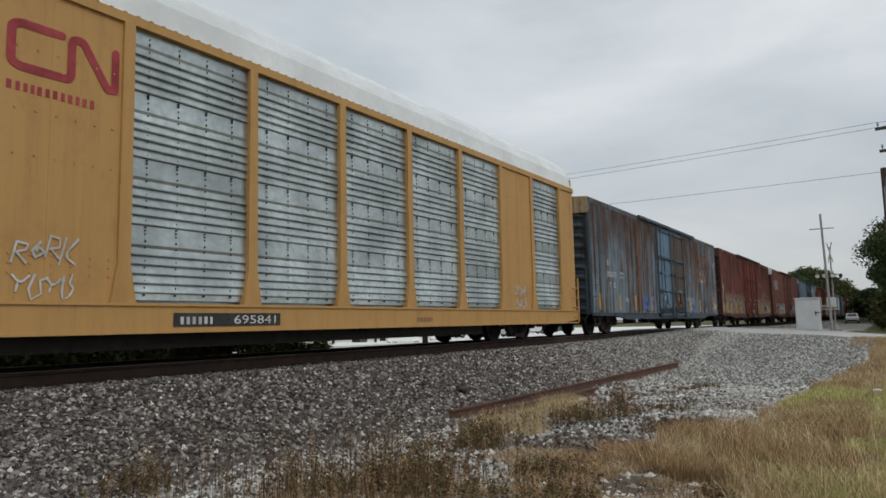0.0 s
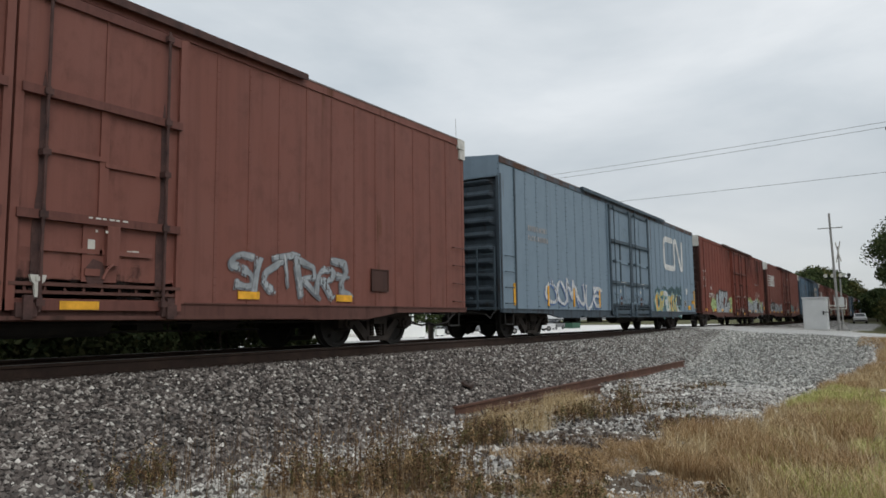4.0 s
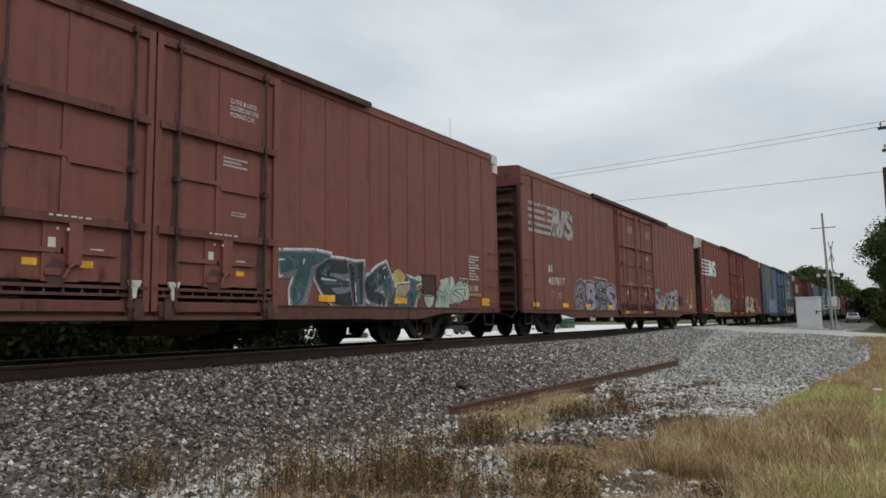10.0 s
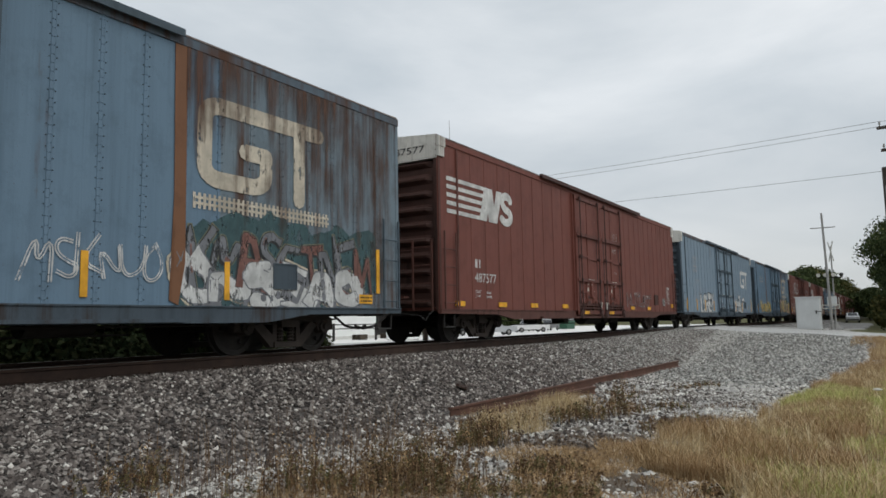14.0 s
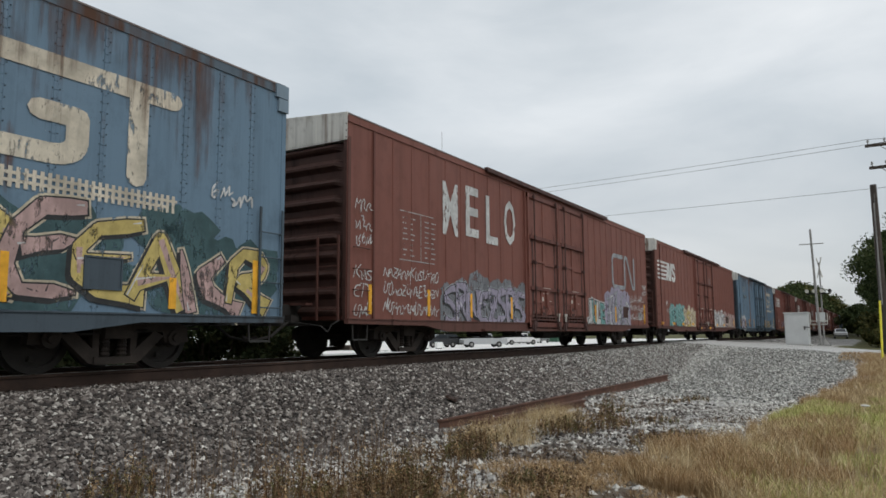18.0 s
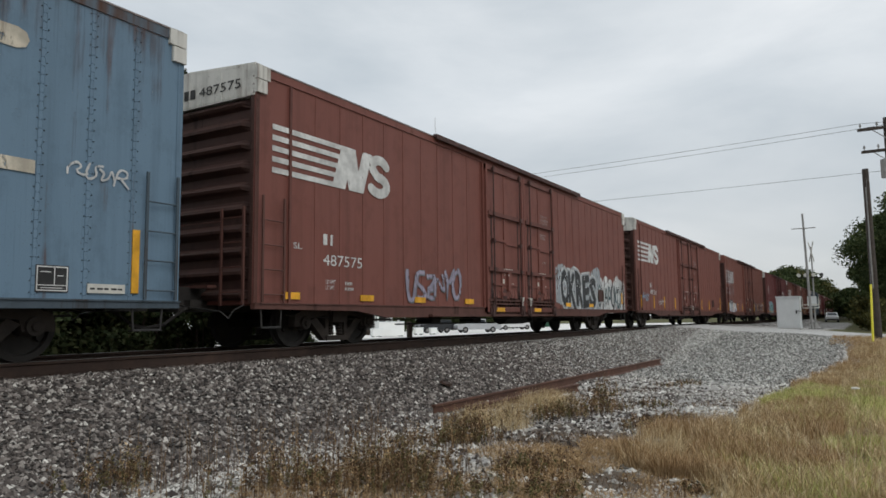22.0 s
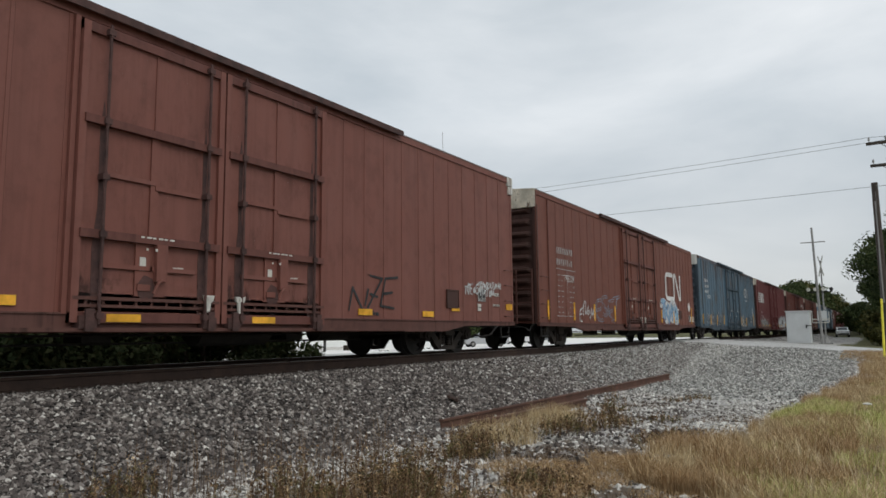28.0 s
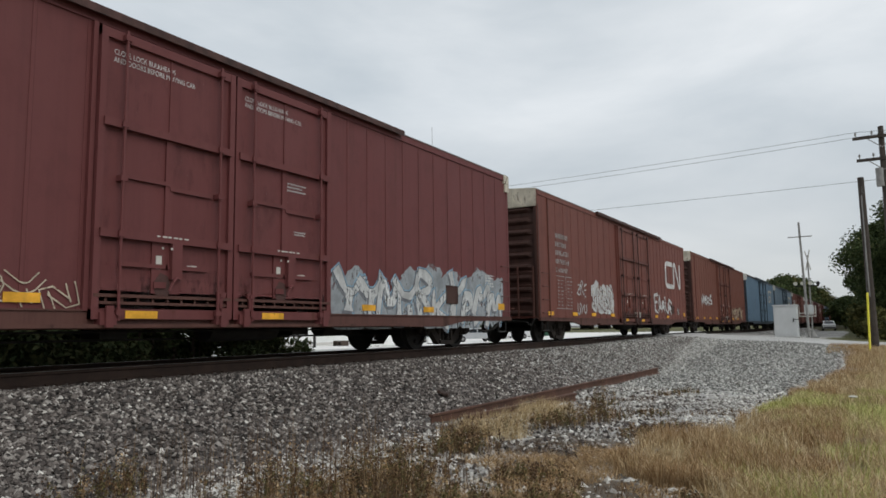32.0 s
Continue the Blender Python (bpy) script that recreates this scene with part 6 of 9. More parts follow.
flakes(c, 11.6, 18.4, 0.64, 1.7, "teal", 120, 240)
flakes(c, 12.4, 18.4, 0.64, 1.6, "blue", 60, 241)
flakes(c, 0.5, 6.9, 0.65, 1.9, "rust", 700, 15)
flakes(c, 11.6, 18.6, 0.65, 1.8, "rust", 760, 16)
flakes(c, -0.24, 0.40, 0.66, 2.9, "rust", 60, 17)

c = couple(81.80, boxcar("brown boxcar with a worn striped mark and silver graffiti", NS_RED_B, True))
striped_mark(c, 0.35, 3.1, 2.80, 3.52, FADED, "worn white striped railway mark")
plain_mark(c, 1.15, 1.76)
writing(c, "487544", 1.13, 2.05, 1.38, 1.61, WHITE)
end_number(c, "487544")
data_lines(c, 1.13, 1.03)
graffiti(c, 3.05, 6.95, 0.58, 1.72, "mint", "grey", "white", 5, 21, None, True, 1.1, "silver")
graffiti(c, 12.4, 15.0, 0.80, 1.55, "silver", "grey", None, 5, 22, None, True, 0.7)

c = couple(102.63, boxcar("grey-blue boxcar with a large white mark and bright graffiti", GT_GREY, True, GT_GREY, None, None, None, False, marks="tall", corner=False))
tail_marks(c, (("label", 16.79, 0, 0.93, 0), ("notice", 17.46, 17.9, 0.83, 1), ("yellow", 18.57, 18.67, 0.9, 1.71), ("yellow", 18.15, 18.48, 1.09, 1.25),))
worm_mark(c, 13.7, 16.85, 2.43, 3.85, WHITE, "white railway mark in one bent line", U0, 0.036)
graffiti(c, 12.4, 16.2, 0.56, 1.62, "yellow", "teal", "sky", 5, 31, "dark_teal", True, 1.0, "white")
graffiti(c, 2.2, 6.4, 0.7, 1.6, "white", "blue", None, 5, 32, None, False, 0.7)
word_bars(c, 1.2, 2.6, 2.5, 3.0, 2, FADED, 9)
patch(c, "stencil_disc", 17.15, 17.4, 1.5, 1.75, WHITE, "white warning sign")

c = couple(123.13, boxcar("oxide red boxcar with large grey and lime graffiti", CR_RED, True, END_WHITE, None, None, None, False, corner=False))
tail_marks(c, (("label", 16.75, 0, 0.98, 0), ("yellow", 18.2, 18.54, 1, 1.17),))
rust_runs(c, 4.6, 7.06, 0.75, 4.265, soot=True)
rust_runs(c, 11.6, 18.7, 0.75, 4.265, soot=True)
plain_mark(c, 1.7, 1.86)
writing(c, "297970", 1.27, 2.5, 1.49, 1.70, WHITE)
end_number(c, "297970")
graffiti(c, 1.75, 3.0, 0.60, 1.62, None, "green", None, 1, 41, "green", False, 0.2)
graffiti(c, 5.9, 7.0, 0.60, 1.62, None, "green", None, 1, 45, "green", False, 0.2)
throw_up(c, ([(3.88, 1.72, 0.29), (3.88, 1.2, 0.25), (3.84, 0.92, 0.25), (3.55, 0.78, 0.20), (3.22, 0.84, 0.21), (3.14, 1.05, 0.21), (3.13, 1.28, 0.21)], [(2.90, 1.40, 0.05), (3.35, 1.55, 0.07)], [(2.92, 1.56, 0.05), (3.22, 1.68, 0.04)],
             [(4.46, 1.585, 0.29), (4.47, 1.585, 0.29), (4.48, 1.585, 0.29)], [(4.42, 1.10, 0.19), (4.40, 0.62, 0.21)], [(4.92, 1.72, 0.13), (5.30, 1.66, 0.13), (5.66, 1.74, 0.15)], [(5.62, 1.60, 0.13), (5.02, 1.06, 0.12)], [(4.86, 0.84, 0.19), (5.30, 0.80, 0.20), (5.78, 0.88, 0.22), (5.82, 1.14, 0.20)],
             [(6.10, 0.86, 0.035), (6.10, 1.34, 0.045)], [(6.22, 0.92, 0.03), (6.22, 1.32, 0.035)], [(6.34, 1.0, 0.035), (6.33, 1.24, 0.04)]), "silver", "black", "white")
flakes(c, 5.9, 7.1, 0.65, 1.5, "yellow", 40, 6)
flakes(c, 2.0, 7.0, 0.7, 1.75, "yellow", 22, 7)
graffiti(c, 11.8, 17.8, 0.60, 1.60, "silver", "black", "white", 4, 42, "green", True, 1.3)
tag_lines(c, 0.1, 0.75, 1.9, 2.9, "white", 3, 43, 0.012)
tag_lines(c, 14.8, 16.6, 1.7, 2.2, "pink", 1, 44, 0.03)
word_bars(c, 15.0, 16.6, 2.55, 2.75, 1, FADED, 7)

c = couple(143.94, boxcar("brown boxcar with a white striped mark and silver graffiti", NS_RED, True))
tail_marks(c, (("label", 16.98, 0, 1.03, 0), ("data", 17.43, 0, 1.12, 0), ("strip", 17.38, 17.92, 0.86, 0.91), ("yellow", 18.04, 18.37, 1, 1.16),))
writing(c, "B 138", 17.46, 17.80, 0.95, 1.06, WHITE)
tag_lines(c, 15.85, 16.65, 0.98, 1.20, "white", 1, 376, 0.022)
tag_lines(c, 16.68, 17.06, 0.90, 1.08, "white", 1, 377, 0.016)
tag_lines(c, 18.08, 18.52, 1.20, 1.46, "silver", 2, 378, 0.013)
striped_mark(c, 0.05, 3.15, 2.76, 3.56, WHITE)
plain_mark(c, 1.2, 1.63)
patch(c, "number_panel", 1.05, 2.9, 1.05, 1.58, BLACK, "black number panel", SKIN - 0.0105)
writing(c, "487964", 1.14, 2.3, 1.25, 1.46, WHITE, SKIN - 0.0145)
end_number(c, "487964")
data_lines(c, 1.14, 0.95)
graffiti(c, 0.7, 6.8, 0.80, 1.46, "silver", "grey", "white", 8, 51, None, True, 0.85)
graffiti(c, 11.9, 14.4, 0.80, 1.5, "teal", "dark_teal", "white", 5, 52, None, True, 0.8)
door_notice(c, "CLOSE & LOCK\nDOORS BEFORE\nMOVING CAR")

c = couple(164.54, boxcar("blue boxcar with a large cream mark, rust and graffiti", GT_BLUE, True, WORN_END, RUST_RUN, None, GT_BLUE, True, marks="tall", corner=False))
tail_marks(c, (("white", 17.45, 17.95, 0.82, 0.94), ("yellow", 18.08, 18.17, 0.82, 1.62),))
rust_runs(c, 12, 18.5, 0.9, 4.265)
block_mark(c, 13.96, 16.86, 2.50, 3.72, CREAM)
end_number(c, "", DARK_BLUE)
picket(c, 14.0, 16.86, 2.08, 2.33, CREAM)
writing(c, "the Good Track road", 14.25, 16.6, 1.74, 1.95, CREAM)
word_bars(c, 1.75, 3.6, 3.2, 3.75, 2, FADED, 11)
writing(c, "127095", 2.53, 3.51, 2.84, 3.02, WHITE)
ruled(c, 1.75, 3.5, 1.95, 2.78, GHOST)
writing(c, "WH", 3.55, 3.95, 1.75, 1.92, WHITE)
graffiti(c, 2.4, 4.65, 0.78, 1.7, "grey", "black", None, 3, 61, None, True, 0.8)
graffiti(c, 4.9, 6.2, 0.80, 1.75, "cream", "black", "white", 3, 62, "white", False, 0.9)
graffiti(c, 11.9, 14.4, 0.74, 1.46, "sky", "black", "white", 4, 63, "white", True, 1.0)
graffiti(c, 14.4, 17.0, 0.74, 1.40, "blue", "grey", "white", 4, 64, "grey", True, 1.0)
tag_lines(c, 0.15, 0.8, 2.2, 3.0, "black", 1, 65, 0.02)

c = couple(184.91, boxcar("brown boxcar with a white striped mark and teal graffiti", NS_RED, True, sill_marks=False))
tail_marks(c, (("label", 16.98, 0, 1.1, 0), ("yellow", 7.77, 7.93, 1.12, 1.20), ("yellow", 8.42, 8.58, 1.12, 1.20), ("yellow", 10.72, 10.86, 1.13, 1.20), ("data", 17.43, 0, 1.36, 0), ("strip", 17.38, 17.91, 1, 1.05), ("yellow", 17.98, 18.34, 0.79, 0.96),))
writing(c, "B 138", 17.46, 17.80, 1.12, 1.23, WHITE)
striped_mark(c, 0.10, 3.25, 2.68, 3.47, WHITE)
plain_mark(c, 1.36, 1.72)
writing(c, "488025", 1.34, 2.49, 1.39, 1.59, WHITE)
data_lines(c, 1.34, 1.02)
end_number(c, "488025")
graffiti(c, 3.9, 7.0, 0.70, 1.42, "teal", "grey", "white", 5, 71, None, True, 0.8)
graffiti(c, 11.7, 15.2, 0.66, 1.55, "black", "grey", "white", 3, 72, None, True, 1.3, "dark_teal")
graffiti(c, 14.4, 15.3, 0.66, 1.35, "tan", "black", "white", 1, 73, "yellow", True, 1.2)
graffiti(c, 15.45, 17.2, 0.66, 1.36, None, "dark_teal", None, 2, 74, "mint", False, 0.5)
door_notice(c, "CLOSE & LOCK\nDOORS BEFORE\nMOVING CAR", None, 3.52)

c = couple(205.34, boxcar("brown boxcar with a faded striped mark and white graffiti", NS_RED_B, True, NS_RED_C, marks="flat", grimy=False))
tail_marks(c, (("label", 16.77, 0, 1.16, 0), ("tan", 17.41, 17.79, 0.88, 1.05), ("yellow", 17.85, 17.95, 0.92, 1.75),))
striped_mark(c, 0.15, 3.22, 2.78, 3.60, FADED, "faded white striped railway mark")
plain_mark(c, 1.38, 1.76)
writing(c, "487817", 1.34, 2.51, 1.42, 1.63, WHITE)
end_number(c, "487817")
data_lines(c, 1.5, 1.05, FADED)
graffiti(c, 2.85, 7.25, 0.56, 1.70, "grey", "black", "pink", 5, 81, None, True, 1.2, "lilac", "OBES")
graffiti(c, 11.9, 15.4, 0.68, 1.62, "silver", "black", "white", 5, 82, None, True, 0.9)
door_notice(c, "CLOSE & LOCK\nDOORS BEFORE\nMOVING CAR", None, 3.62, True)

c = couple(225.78, boxcar("brown boxcar with a white striped mark and cream graffiti", NS_RED_C, True, grimy=False))
tail_marks(c, (("label", 16.2, 0, 1.04, 0), ("data", 16.7, 0, 1.16, 0), ("yellow", 17.55, 17.89, 0.88, 1.05), ("strip", 17.99, 18.32, 0.77, 0.83),))
writing(c, "BS 132", 17.54, 17.91, 1.075, 1.18, WHITE)
striped_mark(c, 0.05, 3.30, 2.62, 3.42, WHITE)
plain_mark(c, 1.9, 1.68)
writing(c, "658031", 1.9, 2.8, 1.36, 1.56, WHITE)
data_lines(c, 1.9, 1.05)
end_number(c, "658031")
graffiti(c, 2.55, 6.85, 0.52, 1.60, "cream", "olive", "cream", 6, 91, "teal", True, 1.0)
graffiti(c, 11.9, 15.6, 0.72, 1.75, "cream", "rust", "tan", 4, 92, None, True, 1.0)
tag_lines(c, 0.9, 1.6, 1.9, 2.6, "lilac", 1, 93, 0.022)
door_notice(c, "CLOSE & LOCK\nDOORS BEFORE\nMOVING CAR", None, 2.9)

c = couple(246.30, boxcar("blue boxcar with rust runs and blue block graffiti", GT_BLUE, True, RUSTY_END, RUST_RUN, None, GT_BLUE_RUST, True, marks="tall", corner=False))
tail_marks(c, (("label", 16.86, 0, 0.84, 0), ("notice", 17.59, 17.96, 0.81, 0.97), ("yellow", 18.09, 18.18, 1, 1.8),))
x = U0
flat_mesh("graffiti_ground", [(0, [(x + 1.6, 0.66), (x + 6.5, 0.66), (x + 6.5, 0.95), (x + 6.3, 1.45), (x + 5.2, 1.62), (x + 1.7, 1.70)])], SKIN - 0.0005, [SPRAYS["black"]], c, "black sprayed ground of a graffiti piece")
graffiti(c, 1.77, 6.33, 0.66, 1.75, "sky", "blue", "white", 5, 102, None, True, 1.0, None, "HECKE")
block_mark(c, 14.05, 16.6, 2.4, 3.7, CREAM, "worn cream railway mark")
picket(c, 14.05, 16.8, 2.06, 2.28, CREAM)
rust_runs(c, 13.9, 18.6, 0.9, 4.265, True)
graffiti(c, 14.0, 17.9, 0.70, 1.95, "grey", "black", "olive", 7, 103, "dark_teal", False, 1.0, "rust")
graffiti(c, 13.8, 17.6, 0.66, 1.40, "white", "grey", "cream", 5, 101, None, False, 1.3)
graffiti(c, 11.9, 13.6, 0.95, 1.6, None, "white", None, 5, 104, None, False, 0.3)
word_bars(c, 1.9, 3.5, 3.0, 3.5, 2, FADED, 12)
ruled(c, 1.9, 3.5, 1.9, 2.75, FADED)

c = couple(266.87, boxcar("brown boxcar with a white striped mark", NS_RED_C, False, END_WHITE, framed=True))
tail_marks(c, (("label", 16.75, 0, 0.98, 0), ("data", 17.4, 0, 1.2, 0), ("yellow", 18.04, 18.37, 0.9, 1.06),))
writing(c, "B 133", 17.4, 17.75, 1.05, 1.16, WHITE)
striped_mark(c, 0.02, 3.12, 2.80, 3.60, WHITE)
plain_mark(c, 1.2, 1.68)
writing(c, "487577", 1.18, 2.2, 1.35, 1.56, WHITE)
data_lines(c, 1.2, 1.0)
end_number(c, "487577")
graffiti(c, 12.1, 15.0, 0.80, 1.4, "rust", "grey", None, 5, 111, None, True, 0.6)
door_notice(c, "CLOSE & LOCK\nDOORS BEFORE\nMOVING CAR", FADED, 3.2)

c = couple(287.45, boxcar("pale grey-blue boxcar with white script graffiti", GT_GREY, True, END_WHITE, None, None, None, False, marks="tall"))
tail_marks(c, (("label", 16.8, 0, 0.95, 0), ("yellow", 18.08, 18.18, 0.82, 1.62),))
block_mark(c, 14.5, 17.0, 2.3, 3.36, WHITE, "white railway mark")
word_bars(c, 1.9, 2.8, 2.7, 3.5, 4, FADED, 13)
ruled(c, 1.9, 3.4, 1.3, 2.3, FADED)
graffiti(c, 2.75, 6.5, 0.50, 1.75, "white", "black", None, 5, 121, None, False, 1.25, None, "LOHEY")
graffiti(c, 12.0, 15.5, 0.55, 1.75, "white", "black", None, 4, 122, None, False, 1.0)

c = couple(308.21, boxcar("blue boxcar with a cream mark and yellow graffiti", GT_BLUE, True, GT_GREY, RUST_RUN, None, GT_BLUE, True, marks="tall"))
tail_marks(c, (("yellow", 18.17, 18.28, 0.77, 1.56), ("yellow", 16.72, 16.83, 0.8, 1.21),))
rust_runs(c, 11.9, 18.5, 0.9, 4.265)
block_mark(c, 13.9, 16.74, 2.42, 3.70, CREAM)
picket(c, 13.93, 16.8, 2.06, 2.29, CREAM)
graffiti(c, 11.7, 18.5, 0.70, 1.95, "yellow", "black", "cream", 7, 131, "dark_teal", True, 0.85, "pink")
graffiti(c, 1.6, 6.6, 0.74, 1.6, "yellow", "dark_teal", "white", 6, 132, None, True, 0.9)
word_bars(c, 1.9, 3.5, 3.0, 3.5, 2, FADED, 14)
tag_lines(c, 17.3, 18.1, 2.3, 2.7, "white", 1, 133, 0.02)

c = couple(328.91, boxcar("faded brown boxcar with large roller letters and graffiti", NS_RED_B, True, END_WHITE, None, None, None, False, marks="tall", corner=False))
tail_marks(c, (("label", 17.51, 0, 0.94, 0), ("yellow", 18.23, 18.34, 0.8, 1.56),))
tag_lines(c, 18.05, 18.6, 1.9, 2.4, "white", 2, 375, 0.018)
roller_word(c, "MELO", 2.84, 6.80, 2.55, 3.95, SPRAYS["white"])
worm_mark(c, 14.3, 17.2, 1.98, 3.35, SPRAYS["silver"], "railway mark rolled in silver paint", U0, 0.026)
graffiti(c, 3.0, 7.0, 0.52, 1.68, "lilac", "black", "silver", 6, 141, "grey", True, 1.2)
graffiti(c, 11.65, 13.6, 0.66, 1.55, "white", "black", "white", 4, 142, None, False, 1.0, "teal", "JULE")
graffiti(c, 13.7, 16.2, 0.52, 1.85, "silver", "black", "lilac", 6, 143, "lilac", True, 0.75, "white")
tag_lines(c, -0.15, 0.38, 0.75, 1.75, "white", 3, 144, 0.014)
tag_lines(c, -0.12, 0.36, 2.0, 3.0, "white", 3, 147, 0.013)
tag_lines(c, 0.75, 2.7, 0.80, 1.85, "white", 3, 145, 0.014)
tag_lines(c, 16.4, 18.2, 0.9, 1.9, "white", 3, 146, 0.014)
ruled(c, 1.3, 2.6, 1.9, 2.9, FADED)

c = couple(349.47, boxcar("brown boxcar with a white striped mark and teal and tan graffiti", NS_RED_B, True))
tail_marks(c, (("label", 16.92, 0, 0.91, 0), ("yellow", 18.17, 18.34, 0.83, 1.24),))
striped_mark(c, 0.05, 3.10, 2.76, 3.57, WHITE)
plain_mark(c, 1.3, 1.64)
writing(c, "487807", 1.26, 2.42, 1.34, 1.52, FADED)
end_number(c, "487807")
graffiti(c, 1.95, 4.5, 0.66, 1.70, "teal", "dark_teal", "white", 4, 151, "teal", True, 1.1)
graffiti(c, 4.5, 7.1, 0.66, 1.62, "cream", "rust", "yellow", 3, 152, "cream", False, 0.8, "yellow")
graffiti(c, 11.7, 15.0, 0.62, 1.65, "silver", "rust", "white", 5, 153, "white", False, 0.9, "white")
graffiti(c, 15.0, 18.6, 0.62, 1.55, "pink", "grey", "cream", 4, 154, "pink", False, 0.9, "tan")
door_notice(c, "CLOSE & LOCK\nDOORS BEFORE\nMOVING CAR", FADED, 3.2)

c = couple(370.22, boxcar("blue boxcar with a cream mark, ruled table and graffiti", GT_BLUE, True, END_WHITE, RUST_RUN, None, GT_BLUE, True, marks="tall"))
tail_marks(c, (("label", 16.92, 0, 0.82, 0), ("white", 17.52, 18.01, 0.81, 0.92), ("yellow", 18.1, 18.2, 0.82, 1.62),))
rust_runs(c, 1, 6.8, 0.9, 4.265)
rust_runs(c, 12, 18.5, 0.9, 4.265)
block_mark(c, 13.95, 16.65, 2.46, 3.74, CREAM)
patch(c, "track_mark", 14.0, 16.85, 2.12, 2.27, CREAM, "cream stripe under the mark")
word_bars(c, 1.7, 3.3, 3.25, 3.75, 2, FADED, 15)
patch(c, "number_panel", 1.75, 3.3, 2.82, 3.05, DARK_BLUE, "faded dark number panel", SKIN - 0.0105)
writing(c, "127109", 2.45, 3.0, 2.86, 3.01, WHITE, SKIN - 0.0145)
ruled(c, 1.7, 3.3, 1.85, 2.78, GHOST)
graffiti(c, 0.8, 2.6, 0.56, 1.58, "lilac", "black", "white", 3, 161, "white", False, 1.2)
graffiti(c, 2.4, 3.3, 0.76, 1.25, None, "black", None, 4, 162, None, False, 0.6)
tag_lines(c, 3.4, 4.9, 0.9, 1.4, "grey", 1, 163, 0.025)
graffiti(c, 13.3, 16.2, 0.78, 1.48, "cream", "black", "tan", 4, 164, None, False, 0.9)
tag_lines(c, 17.2, 18.0, 2.1, 2.5, "white", 1, 165, 0.018)

c = couple(390.69, boxcar("brown boxcar with a white striped mark and dark green graffiti", NS_RED, False, END_WHITE, framed=True))
tail_marks(c, (("yellow", 18.15, 18.31, 0.95, 1.35),))
striped_mark(c, 0.05, 3.2, 2.78, 3.56, WHITE)
plain_mark(c, 1.28, 1.74)
writing(c, "487575", 1.28, 2.36, 1.39, 1.58, WHITE)
writing(c, "SL", 0.55, 0.75, 1.62, 1.72, WHITE)
data_lines(c, 1.35, 0.98)
end_number(c, "487575")
graffiti(c, 3.8, 6.0, 0.78, 1.55, "lilac", "grey", None, 5, 171, None, False, 0.8)
graffiti(c, 11.75, 15.6, 0.60, 1.95, "black", "silver", "white", 6, 172, "silver", True, 1.1, None, "OKRES")
graffiti(c, 15.5, 18.4, 0.62, 1.75, "dark_teal", "white", "black", 6, 173, "white", True, 0.8, "black")
door_notice(c, "CLOSE & LOCK\nDOORS BEFORE\nMOVING CAR", FADED, 3.2)

c = couple(411.24, boxcar("brown boxcar with a white striped mark and small tags", NS_RED, True, END_WHITE, framed=True, marks="tall"))
tail_marks(c, (("yellow", 9.235, 9.325, 1.02, 1.42), ("yellow", 18.16, 18.26, 0.82, 1.58), ("strip", 17.5, 17.99, 0.9, 0.94),))
striped_mark(c, 0.1, 3.3, 2.76, 3.56, WHITE)
plain_mark(c, 1.8, 1.72)
writing(c, "488269", 1.75, 2.85, 1.42, 1.62, WHITE)
end_number(c, "488269")
tag_lines(c, 0.4, 1.5, 1.1, 1.5, "sky", 1, 181, 0.02)
tag_lines(c, 3.1, 4.3, 0.95, 1.3, "white", 1, 182, 0.014)
writing(c, "B-196-J", 17.3, 17.8, 0.86, 0.97, WHITE)
door_notice(c, "CLOSE & LOCK\nDOORS BEFORE\nMOVING CAR", FADED, 3.2)

c = couple(432.19, boxcar("brown boxcar with a worn striped mark and pale graffiti", NS_RED_B, True, NS_RED_C, framed=True, marks="tall"))
tail_marks(c, (("label", 16.8, 0, 0.95, 0), ("yellow", 18.1, 18.2, 0.82, 1.6),))
striped_mark(c, 0.02, 2.95, 2.70, 3.46, FADED, "worn white striped railway mark")
patch(c, "number_panel", 0.95, 1.95, 1.28, 1.55, BLACK, "black number panel", SKIN - 0.0105)
writing(c, "487521", 1.0, 1.88, 1.32, 1.5, WHITE, SKIN - 0.0145)
flat_mesh("faded_panel", [(0, [(U0 + x, z) for x, z in ((0.02, 2.62), (2.72, 2.62), (2.72, 3.52), (0.02, 3.52))]), (1, [(U0 + x, z) for x, z in ((1.1, 1.0), (2.70, 1.0), (2.70, 2.62), (1.1, 2.62))])], SKIN + 0.0008, [PALE_FILM, THIN_FILM], c, "pale faded wash round the worn mark")
graffiti(c, 0.62, 3.35, 0.72, 1.38, "white", "lilac", None, 3, 191, "lilac", False, 1.5, "silver")
graffiti(c, 3.35, 4.2, 0.72, 1.2, None, "pink", None, 1, 195, None, False, 0.5)
tag_lines(c, -0.2, 0.3, 1.9, 2.4, "white", 2, 196, 0.012)
tag_lines(c, 0.55, 0.95, 1.9, 2.5, "white", 2, 197, 0.013)
graffiti(c, 4.5, 6.7, 0.78, 1.65, None, "pink", None, 4, 192, None, False, 0.35)
graffiti(c, 12.6, 15.2, 0.70, 1.5, "grey", "rust", "pink", 5, 193, None, False, 0.9)
tag_lines(c, 15.4, 18.2, 0.85, 1.5, "white", 2, 194, 0.016)

